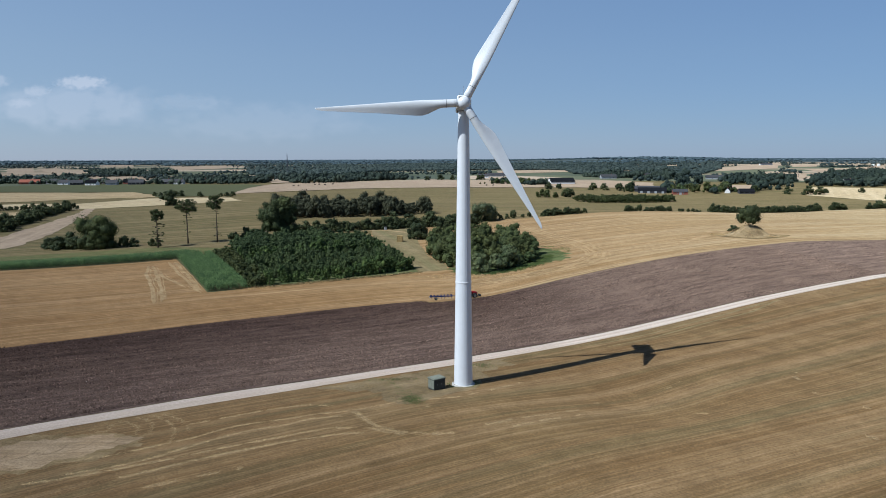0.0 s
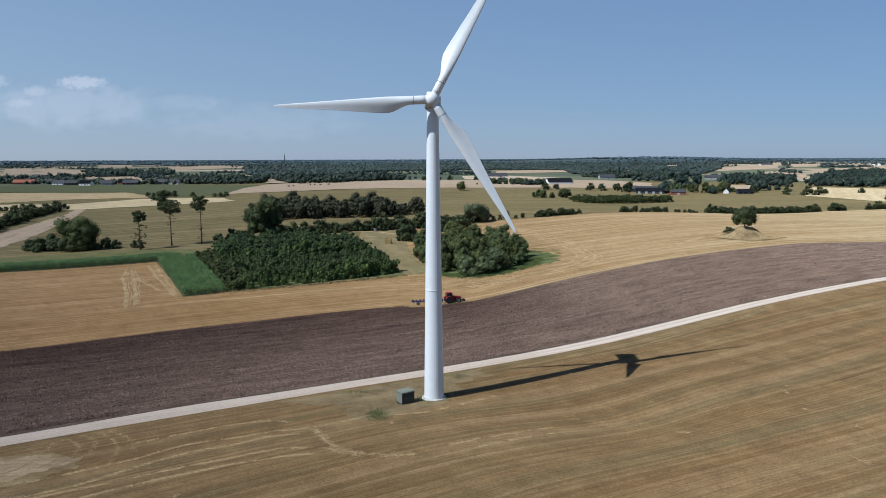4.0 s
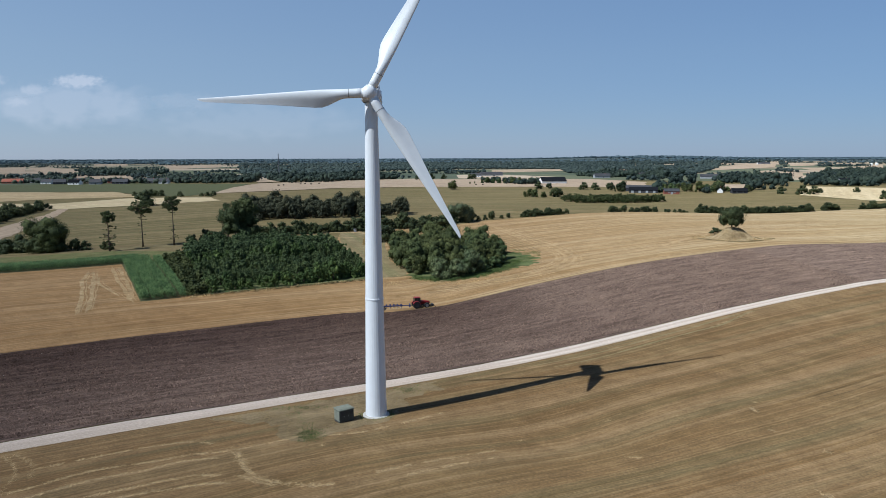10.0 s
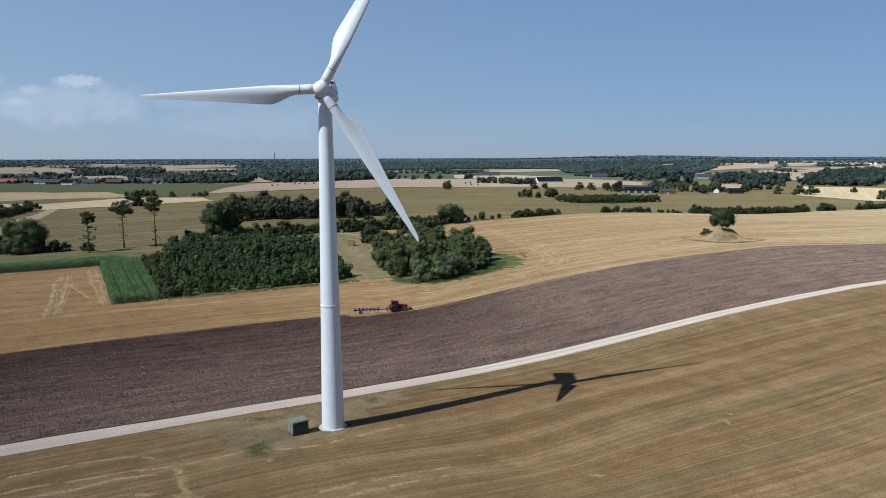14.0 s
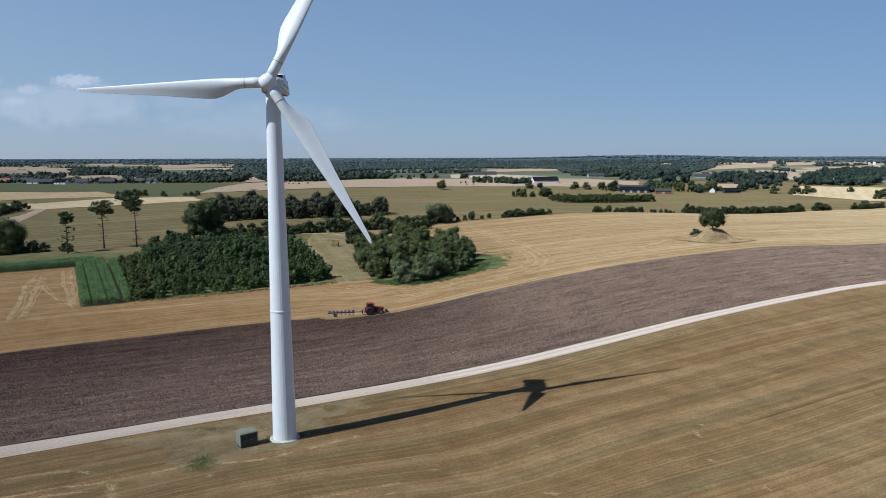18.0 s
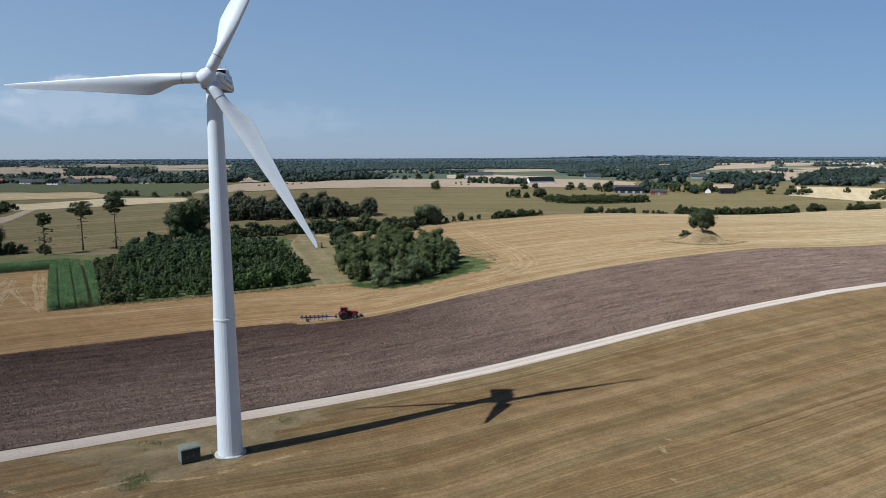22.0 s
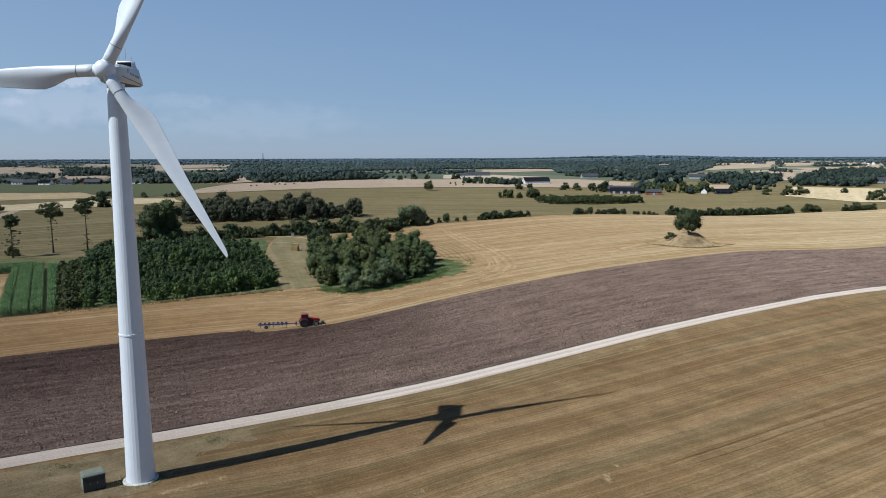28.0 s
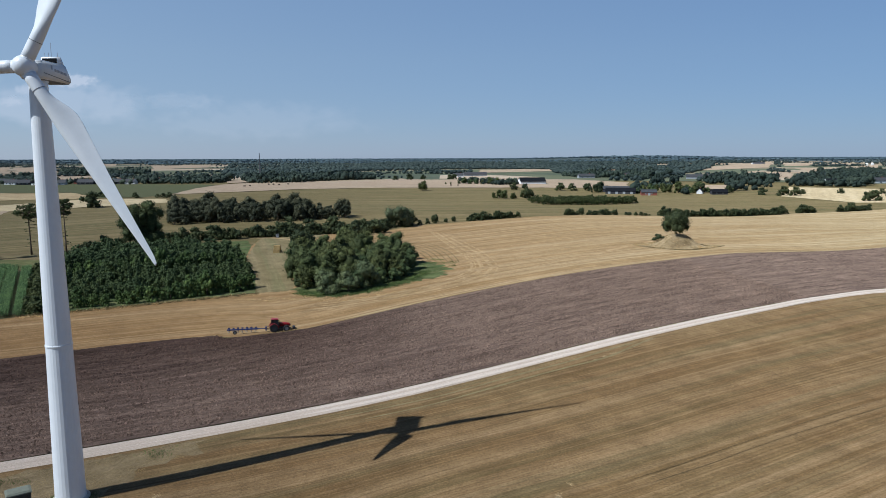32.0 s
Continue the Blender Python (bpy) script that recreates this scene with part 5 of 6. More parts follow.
def broad_lobes(rng, h, w, low=0.18, count=9, heart=0.30):
    out = [(0, 0, h * 0.56, w * heart, w * heart, h * (0.34 if heart < 0.35 else 0.42))]
    for k in range(count):
        g = 2 * math.pi * (k + rng.uniform(-0.3, 0.3)) / count
        z = h * rng.uniform(low + 0.16, 0.76)
        r = w * 0.5 * rng.uniform(0.40, 0.74)
        s = w * rng.uniform(0.11, 0.23)
        out.append((r * math.cos(g), r * math.sin(g), z, s, s * rng.uniform(0.8, 1.2), s * rng.uniform(0.7, 1.35)))
    for k in range(3):
        s = w * rng.uniform(0.13, 0.2)
        out.append((rng.normal(0, w * 0.12), rng.normal(0, w * 0.12), h * rng.uniform(0.8, 0.9), s, s, s * 0.8))
    return out


def tree_at(proto, x, y, scale, rng, sink=0.05, stretch=1.0):
    m = at_land(x, y, rng.uniform(0, 6.28), scale, sink) @ Matrix.Diagonal((1, 1, stretch, 1))
    return copy_thing(proto, m)


def tree_proto(name, label, category, group, seed, h, w, mat, count, leaf, low=0.18, lobes=9, trunk=True, heart=0.30, skirt=0):
    rng = np.random.default_rng(seed)
    t = thing(name, Matrix.Identity(4), label, category, group)
    lb = broad_lobes(rng, h, w, low, lobes, heart)
    for k in range(skirt):
        g = 2 * math.pi * (k + rng.uniform(-0.3, 0.3)) / skirt
        lb.append((w * 0.30 * math.cos(g), w * 0.30 * math.sin(g), h * 0.14, w * 0.17, w * 0.17, h * 0.16))
    v, f = crown_arrays(rng, lb, count, leaf)
    part("crown", np_mesh("crown", v, f, mat), None, t, "dense leafy crown")
    if trunk:
        part("trunk", trunk_mesh(rng, h * 0.6, h * 0.024, [((0, 0, h * 0.25 + 0.02 * h * i), (q[0] * 0.8, q[1] * 0.8, q[2])) for i, q in enumerate(lb[1:7])]), None, t)
    return t


def put_first(protos, x, y, scale, rng, stretch=1.0):
    """Stands the prototypes themselves at the first places, copies after that."""
    for p in protos:
        if not p.get("placed"):
            p["placed"] = 1
            p.matrix_basis = at_land(x, y, rng.uniform(0, 6.28), scale, 0.05) @ Matrix.Diagonal((1, 1, stretch, 1))
            return p
    return tree_at(protos[int(rng.integers(len(protos)))], x, y, scale, rng, 0.05, stretch)


RNG = np.random.default_rng(11)
WOOD = [tree_proto("tree", "dark green broadleaf tree in a dense wood", "tree", "trees of the woods", 20 + i, 10, 8.5 + i * 0.5, (M_LEAF, M_LEAF, M_OLIVE, M_LEAF, M_PLANT)[i], 2600, 0.24, -0.04, 16, True, 0.36) for i in range(5)]
DARKWOOD = [tree_proto("dark_tree", "tall dark tree in the wood behind the pasture strip", "tree", "trees of the dark wood", 30 + i, 10, 8.0 + i, M_DARKLEAF, 1500, 0.29, -0.04, 14) for i in range(3)]
SHRUB = [tree_proto("shrub", "rounded dark green shrub in a field hedge", "shrub", "hedge shrubs", 40 + i, 3, 4.2 + 0.5 * i, M_HEDGE, 520, 0.185, -0.14, 8, False) for i in range(3)]
YOUNG = [tree_proto("young_tree", "young green plantation tree in close rows", "tree", "young plantation trees", 60 + i, 5, 3.7 + 0.3 * i, M_YOUNG, 900, 0.145, -0.12, 9, True, 0.30, 5) for i in range(4)]
LOWYOUNG = [tree_proto("young_tree", "low blue-green young tree inside the plantation", "tree", "young plantation trees", 65 + i, 5, 3.2 + 0.4 * i, M_PLANT, 760, 0.15, -0.12, 8, True, 0.30, 4) for i in range(3)]
BANKSHRUB = [tree_proto("bank_shrub", "spreading olive green shrub along the plantation edge", "shrub", "plantation edge shrubs", 68 + i, 4, 4.4, M_LEAF, 800, 0.16, -0.14, 9, False, 0.30, 6) for i in range(2)]


def inside(poly, x, y):
    p, hit = np.asarray(poly, float), False
    for (ax, ay), (bx, by) in zip(p, np.roll(p, -1, 0)):
        if (ay > y) != (by > y) and x < (bx - ax) * (y - ay) / (by - ay) + ax:
            hit = not hit
    return hit


def fill(poly, gap, rng, jitter=0.35, turn=0.0):
    """Plan places inside an outline, on a shaken net."""
    p = np.asarray(poly, float)
    c = p.mean(0)
    r = np.hypot(*(p - c).T).max()
    out = []
    for u in np.arange(-r, r, gap):
        for v in np.arange(-r, r, gap):
            x, y = c[0] + u * math.cos(turn) - v * math.sin(turn) + rng.normal(0, gap * jitter), c[1] + u * math.sin(turn) + v * math.cos(turn) + rng.normal(0, gap * jitter)
            if inside(p, x, y):
                out.append((x, y))
    return out


def joined(name, places, source, mat, label, category, rng):
    """Many far plants in one mesh. Places: x, y, scale. Source: crown arrays."""
    vs, fs, n = [], [], 0
    for x, y, s in places:
        v, f = source[int(rng.integers(len(source)))]
        g = rng.uniform(0, 6.28)
        c, q = math.cos(g), math.sin(g)
        k = s * rng.uniform(0.85, 1.15, 3)
        vs.append(np.c_[(v[:, 0] * c - v[:, 1] * q) * k[0] + x, (v[:, 0] * q + v[:, 1] * c) * k[1] + y, v[:, 2] * k[2] + float(land(x, y))])
        fs.append(f + n)
        n += len(v)
    return tagged(new(name, np_mesh(name, np.vstack(vs), np.vstack(fs), mat)), label, category, kind="stuff")


# young plantation: the front rows tree by tree, the rest as one
PLANTATION = [(-61.5, 91), (-40, 102), (-13, 114), (-19, 137), (-29, 158), (-35, 176), (-58, 184), (-83, 176), (-88, 142)]
spots = sorted(fill(PLANTATION, 2.45, RNG, 0.25, 0.442), key=lambda q: q[1] - 0.474 * q[0])
young_far = []
for k, (x, y) in enumerate(spots):
    deep_in = ((y - 91) * 48.5 - (x + 61.5) * 23) / 53.7
    from_west = ((x + 61.5) * 51 + (y - 91) * 26.5) / 57.5
    lump = 1 + 0.35 * noise.noise(Vector((x * 0.09, y * 0.09, 4.4)))
    if 6.5 < deep_in < 8.6 and from_west > 8:
        continue
    if from_west < 7:
        put_first(BANKSHRUB, x, y, RNG.uniform(0.55, 1.05) * lump, RNG, RNG.uniform(0.8, 1.25))
    elif deep_in <= 6.5:
        put_first(YOUNG, x, y, RNG.uniform(0.66, 1.12) * lump, RNG, RNG.uniform(0.85, 1.3))
    elif deep_in < 34:
        put_first(LOWYOUNG, x, y, RNG.uniform(0.72, 1.05) * lump, RNG, RNG.uniform(0.8, 1.25))
    elif deep_in < 46:
        put_first(YOUNG + LOWYOUNG, x, y, RNG.uniform(0.75, 1.15) * lump, RNG, RNG.uniform(0.9, 1.5))
    else:
        young_far.append((x, y, RNG.uniform(0.72, 1.2)))
YOUNG_SRC = [crown_arrays(np.random.default_rng(80 + i), broad_lobes(np.random.default_rng(90 + i), 5, 3.9, -0.1, 6), 260, 0.24) for i in range(4)]
joined("plantation_rows", young_far, YOUNG_SRC, M_PLANT, "dark green young plantation trees in close rows", "trees", RNG)

# small wood beside the path
GROVE = [(-8, 136), (-3.5, 122), (2, 114), (9, 111.5), (17, 112.5), (25, 120.5), (30, 133), (28, 150), (22, 166), (8, 178), (-8, 168)]
for x, y in fill(GROVE, 4.2, RNG, 0.25, 0.3):
    edge = min(math.hypot(x - a, y - b) for a, b in GROVE)
    put_first(WOOD, x, y, RNG.uniform(0.58, 0.86) * (0.9 if edge < 5 else 1.16), RNG, RNG.uniform(0.92, 1.22))
WILLOW = [tree_proto("willow_shrub", "pale silvery willow at the wood's front edge", "tree", "pale willows", 130 + i, 6, 7.5, M_WILLOW, 2200, 0.19, -0.08, 11) for i in range(2)]
for x, y, s in ((8.0, 109.6, 1.05), (14.0, 110.3, 0.95), (18, 115, 1.2)):
    put_first(WILLOW, x, y, s, RNG)

# tall wood behind, and the dense tall group
TALLWOOD = [(-95, 264), (-78, 266), (-60, 269), (-35, 278), (-12, 290), (-10, 304), (-40, 306), (-70, 304), (-106, 306)]
for x, y in fill(TALLWOOD, 5.2, RNG, 0.25, 0.4):
    put_first(DARKWOOD, x, y, RNG.uniform(0.75, 1.08) * (0.82 if x > -32 else 1.0), RNG, RNG.uniform(0.9, 1.2))
TALL = [tree_proto("tall_tree", "tall dark dense tree behind the plantation", "tree", "tall dark trees", 150 + i, 19, 10.5, M_NEEDLE, 6500, 0.27, -0.10, 20) for i in range(2)]
for x, y, s in ((-76, 185, 0.96), (-71.5, 189, 1.0), (-80.5, 190, 0.92), (-75, 193, 1.0)):
    put_first(TALL, x, y, s, RNG)

# tall sparse pines
def pine(seed, x, y, h, spread, flat):
    rng = np.random.default_rng(seed)
    t = thing("pine", at_land(x, y), "tall sparse pine with bare trunk and flat crown", "tree", "tall pines")
    lobes, limbs = [], []
    for k in range(96):
        top = k < (76 if flat else 54)
        u = rng.uniform(0.72, 0.98) if top else rng.uniform(0.16, 0.74)
        g = rng.uniform(0, 6.28)
        if top:
            r = spread * math.sqrt(rng.uniform(0.02, 1.0)) * math.sqrt(max(0.1, 1 - ((u - 0.84) / 0.17) ** 2)) * (1.0 if flat else 0.75)
            s = spread * rng.uniform(0.13, 0.22)
        else:
            r = spread * rng.uniform(0.10, 0.5 if flat else 0.85)
            s = spread * (rng.uniform(0.05, 0.10) if flat else rng.uniform(0.07, 0.14))
        p = (r * math.cos(g), r * math.sin(g), h * u - (0 if top else 0.25 * r))
        lobes.append((*p, s, s, s * (0.75 if top else 0.5)))
        limbs.append(((0, 0, h * u - 0.2 * r), p))
    v, f = crown_arrays(rng, lobes, 6000, 0.185, 0.0)
    part("crown", np_mesh("crown", v, f, M_NEEDLE), None, t, "thin dark needle crown")
    part("trunk", trunk_mesh(rng, h * 0.97, 0.24, limbs), None, t)


pine(1, -118.5, 166, 15.5, 3.6, False)
pine(2, -110.5, 177, 18.6, 4.2, True)
pine(3, -98.9, 179, 19.8, 3.7, True)

OAK = tree_proto("oak", "broad round oak at the field edge", "tree", "", 170, 16, 17, M_LEAF, 9500, 0.30, 0.02, 24, True, 0.43, 7)
put_first([OAK], -146, 172.5, 0.96, RNG, 0.9)
MOUND_TREE = tree_proto("mound_tree", "round dense tree on the grassy burial mound", "tree", "", 179, 8, 10.0, M_HEDGE, 7000, 0.20, 0.05, 26, True, 0.47)
put_first([MOUND_TREE], 121.2, 171.8, 0.98, RNG)
ROUND = tree_proto("field_tree", "wide round broadleaf tree in a field hedge", "tree", "", 172, 9.0, 15.5, M_LEAFPALE, 4200, 0.30, 0.0, 15)
put_first([ROUND], 18, 258, 1.0, RNG)
LONE = tree_proto("lone_tree", "single round tree standing in open pasture", "tree", "", 173, 9.5, 11, M_LEAF, 1500, 0.5, 0.05, 10)
put_first([LONE], 17, 604, 1.0, RNG)


def hedge(points, gap, size, group_rng, thick=1.0):
    for x, y in smooth_line(points, gap):
        put_first(SHRUB, x + group_rng.normal(0, thick), y + group_rng.normal(0, thick), group_rng.uniform(0.7, 1.25) * size, group_rng, group_rng.uniform(0.85, 1.3))


hedge([(-174, 183), (-165, 179), (-156, 175.5)], 1.6, 1.15, RNG, 1.0)
hedge([(-140, 172), (-130, 172), (-121, 171)], 3.5, 0.75, RNG)
hedge([(-92, 184), (-84, 187)], 3, 1.1, RNG)
hedge([(-72, 206), (-55, 213), (-40, 222), (-22, 230), (-4, 240), (12, 250)], 1.5, 0.95, RNG, 1.2)
hedge([(-30, 226), (-18, 233), (-8, 238)], 2.5, 1.25, RNG, 1.4)
hedge([(-4, 220), (4, 232), (10, 240)], 3.0, 1.1, RNG, 1.6)
hedge([(-15, 190), (-13, 194)], 2.0, 1.6, RNG, 0.6)
hedge([(12, 252), (24, 262), (34, 268)], 3.4, 0.75, RNG, 0.4)
hedge([(34, 268), (44, 273), (51, 275)], 5.5, 0.55, RNG, 0.3)
for a, b, s in (((52, 276), (76, 288), 1.05), ((105, 302), (113, 304), 1.0), ((118, 306), (134, 309), 0.95), ((140, 310), (154, 312), 0.62), ((160, 313), (171, 315), 1.35),
                ((173, 316), (254, 364), 1.15), ((266, 371), (278, 374), 1.2), ((298, 379), (322, 388), 1.25)):
    hedge([a, b], 1.5, s * 0.68, RNG, 0.5)
hedge([(-248, 262), (-262, 312), (-280, 370), (-296, 424)], 3.2, 1.35, RNG, 2.2)
hedge([(-352, 417), (-344, 421.5), (-326, 429)], 2.6, 0.95, RNG, 0.8)
put_first(SHRUB, 115.4, 172.3, 0.82, RNG, 0.72)
for x, y, s in ((-262, 541, 1.35), (-257, 538, 1.3), (-251, 536, 1.2), (-268, 543, 1.2), (-274, 545, 1.0), (-280, 546, 0.9), (-229, 524, 1.0), (-196, 515, 1.0), (-202, 518, 1.1), (-208, 520, 0.9), (-221, 434, 2.5)):
    put_first(SHRUB, x, y, s, RNG)
for x, y in fill([(79, 512), (98, 517), (103, 528), (84, 526)], 5.5, RNG, 0.2):
    put_first(WOOD, x, y, RNG.uniform(0.78, 0.95), RNG)
for x, y, s in ((56, 752, 0.75), (62, 757, 0.85), (69, 752, 1.05), (77, 756, 1.1), (84, 751, 1.0), (93, 755, 0.95), (101, 751, 0.9), (108, 756, 0.85), (115, 752, 0.8), (122, 756, 0.75), (46, 740, 0.5), (40, 735, 0.45)):
    put_first(WOOD, x, y, s, RNG)
for x, y, s in ((229, 604, 1.1), (236, 611, 1.35), (243, 603, 1.2), (249, 613, 1.45), (255, 604, 1.3), (262, 612, 1.4), (268, 603, 1.2), (274, 610, 1.15), (279, 600, 0.95), (247, 625, 1.4), (260, 628, 1.45), (238, 622, 1.3), (285, 606, 1.1), (291, 612, 1.15), (297, 604, 0.9), (281, 618, 1.25)):
    put_first(WOOD, x, y, s, RNG)
put_first(SHRUB, 109, 526, 2.0, RNG)
put_first(SHRUB, 113, 529, 1.6, RNG)
CONIFER_STRIP = [(103, 472), (116, 440), (150, 442), (190, 464), (188, 478), (150, 484)]
LOW_SRC = [crown_arrays(np.random.default_rng(280 + i), broad_lobes(np.random.default_rng(290 + i), 5, 3.9, -0.1, 4), 70, 0.5) for i in range(4)]
joined("conifer_strip", [(x, y, RNG.uniform(0.8, 1.2)) for x, y in fill(CONIFER_STRIP, 3.1, RNG, 0.15, 0.2)], LOW_SRC, M_LEAF, "dark green strip of young conifers across the pasture", "trees", RNG)

# ---- maize: rows of long leaves ----
def maize(outline, heading, name):
    rng = np.random.default_rng(31)
    pts = []
    p = np.asarray(outline, float)
    c = p.mean(0)
    r = np.hypot(*(p - c).T).max()
    ux, uy = math.cos(heading), math.sin(heading)
    for j, v in enumerate(np.arange(-r, r, 0.52)):
        if j % 7 == 3 or (j % 7 == 4 and rng.uniform() < 0.25):
            continue
        for u in np.arange(-r, r, 0.5):
            x, y = c[0] + u * ux - v * uy + rng.normal(0, 0.1), c[1] + u * uy + v * ux + rng.normal(0, 0.1)
            if inside(p, x, y):
                pts.append((x, y))
    pts = np.array(pts)
    k = 9
    n = len(pts) * k
    g = rng.uniform(0, 6.28, n)
    base = np.repeat(np.c_[pts, land(pts[:, 0], pts[:, 1])], k, 0)
    base[:, 2] += rng.uniform(0.3, 2.0, n)
    out = np.c_[np.cos(g), np.sin(g), np.zeros(n)]
    side = np.c_[-np.sin(g), np.cos(g), np.zeros(n)] * 0.07
    ln = rng.uniform(0.3, 0.55, (n, 1))
    q = np.stack([base - side, base + side, base + out * ln * 0.6 + side + [0, 0, 0.35], base + out * ln * 0.6 - side + [0, 0, 0.35], base + out * ln + [0, 0, 0.1]], 1)
    i = np.arange(n) * 5
    f = np.stack([np.c_[i, i + 1, i + 2], np.c_[i, i + 2, i + 3], np.c_[i + 3, i + 2, i + 4]], 1).reshape(-1, 3)
    tagged(new(name, np_mesh(name, q.reshape(-1, 3), f, M_CORNLEAF)), "tall green maize standing in rows", "crop", kind="stuff")


maize([(-70.3, 83.0), (-60.6, 89.6), (-88.8, 141), (-98.3, 133.6)], 2.09, "maize_block")
maize([(-98, 133.8), (-92, 141), (-99, 143.5), (-145, 112), (-196, 71), (-190, 66.5), (-138, 104.6)], 0.66, "maize_strip")


# ---- mound grass, weeds and stray straw ----
def tufts(name, places, blade, per, mat, label, category, seed, spread=0.3, flat=1.0):
    rng = np.random.default_rng(seed)
    pts = np.array(places)
    n = len(pts) * per
    base = np.repeat(np.c_[pts, land(pts[:, 0], pts[:, 1])], per, 0) + np.c_[rng.normal(0, spread, (n, 2)), np.zeros(n)]
    base[:, 2] = land(base[:, 0], base[:, 1]) + 0.05
    g = rng.uniform(0, 6.28, n)
    side = np.c_[np.cos(g), np.sin(g), np.zeros(n)] * blade * 0.16
    lean = np.c_[rng.normal(0, 0.45 + 0.9 * (1 - flat), (n, 2)), np.full(n, flat)] * blade * rng.uniform(0.5, 1.2, (n, 1))
    q = np.stack([base - side, base + side, base + lean], 1).reshape(-1, 3)
    tagged(new(name, np_mesh(name, q, np.arange(n * 3).reshape(-1, 3), mat)), label, category, kind="stuff")


MOUND_FOOT = [(108, 177.5), (110, 171.5), (113.5, 167), (119, 164.2), (126, 165), (132, 168.5), (139.5, 174.6), (133, 178), (126, 181), (116, 182), (110, 180.5)]
mound_spots = [q for q in [(RNG.uniform(105, 142), RNG.uniform(163, 182)) for _ in range(620)] if inside(np.array(MOUND_FOOT), *q) and noise.noise(Vector((q[0] * 0.25, q[1] * 0.25, 4.0))) > -0.2]
drape("mound_turf", ragged(MOUND_FOOT, 1.0, 0.3), M_MOUND, 0.08, 1.25, "rough dry turf on the burial mound", "mound", turn=0.3, mound=True)
tufts("mound_grass", mound_spots, 0.42, 13, M_STRAW, "tall dry straw-coloured grass on the mound", "grass", 7, 0.5)
foot_spots = [tuple(q + RNG.normal(0, 0.22, 2)) for q in smooth_line(MOUND_FOOT[:7], 0.12)]
tufts("mound_margin", foot_spots, 0.3, 4, M_STRAW, "pale unmown grass along the mound's foot", "grass", 27, 0.2)
straw_spots = []
for line in STRAW_LINES + TURN_LINES + STRAY_BITS:
    pts = smooth_line(line, 0.05)
    keep = np.array([noise.noise(Vector((q[0] * 0.5, q[1] * 0.5, 2.0))) for q in pts]) > -0.12
    straw_spots += [tuple(q + RNG.normal(0, 0.15, 2)) for q in pts[keep]]
for arc in ARCS:
    straw_spots += [tuple(q + RNG.normal(0, 0.14, 2)) for q in smooth_line(arc, 0.16)]
for line in TURN_LINES[:1] + TURN_LINES[6:7]:
    straw_spots += [tuple(q + RNG.normal(0, 0.34, 2)) for q in smooth_line(line, 0.09)]
for line in STRAW_LINES[1:5]:
    straw_spots += [tuple(q + RNG.normal(0, 0.14, 2)) for q in smooth_line(line, 0.10)]
tufts("loose_straw", straw_spots, 0.19, 6, M_LOOSE, "loose pale straw left in rows on the field", "straw", 14, 0.12, 0.12)
litter_spots = [tuple(q + RNG.normal(0, 0.7, 2)) for line in LITTER for q in smooth_line(line, 0.05) if noise.noise(Vector((q[0] * 0.3, q[1] * 0.3, 7.0))) > -0.15]
fringe_spots = [tuple(q + RNG.normal(0, 0.4, 2)) for q in smooth_line([(-60, 88), (-48, 95.5), (-35.6, 101.8), (-28.6, 105.3), (-18.9, 109.1), (-10.9, 111)], 0.16)]
tufts("dry_fringe", fringe_spots, 0.42, 6, M_STRAW, "tall dry grass along the plantation's edge", "grass", 28, 0.3)
tufts("straw_litter", litter_spots, 0.34, 5, M_STRAW, "pale straw litter before the small wood", "straw", 18, 0.3, 0.25)
weed_spots = [(RNG.normal(-7.7, 0.8), RNG.normal(-8.0, 1.1)) for _ in range(60)] + [(RNG.normal(3.6, 1.0), RNG.normal(13.0, 0.9)) for _ in range(24)] + [(2.1 * math.cos(g), 2.1 * math.sin(g)) for g in RNG.uniform(0, 6.28, 30)] + \
             [tuple(q + RNG.normal(0, 0.45, 2)) for q in smooth_line([(-13.4, 5.4), (-11, 0.6), (-9.1, -3.8), (-8, -6.9), (-6, -10.4)], 0.7)] + [(RNG.normal(-12, 1.8), RNG.normal(5.2, 0.4)) for _ in range(22)]
tufts("weeds", weed_spots, 0.22, 13, M_MEADOWBLADES, "green weeds round the turbine foot", "weeds", 9, 0.4)
fringe = [tuple(q + RNG.normal(0, 0.5, 2)) for q in smooth_line([(-64, 88), (-40, 100), (-11, 112)], 0.35)]
tufts("grass_fringe", fringe, 0.45, 16, M_DRYBLADES, "dry grass fringe before the plantation", "grass", 10, 0.35)
fringe = [tuple(q + RNG.normal(0, 1.1, 2)) for q in smooth_line([(0, 112), (6, 108), (14, 108), (22, 113), (29, 121), (34, 134)], 0.16)]
tufts("wood_fringe", fringe, 0.42, 22, M_MEADOWBLADES, "green tall grass before the small wood", "grass", 12, 0.6)

lawn = [(x, y) for x, y in fill([(20, 112), (29, 119), (38, 131), (43, 142), (43, 152), (33, 160), (30, 140)], 0.7, RNG, 0.4) if noise.noise(Vector((x * 0.22, y * 0.22, 2.0))) > -0.05]
tufts("lawn_grass", lawn, 0.28, 7, M_MEADOWBLADES, "short green grass beside the small wood", "grass", 15, 0.35)

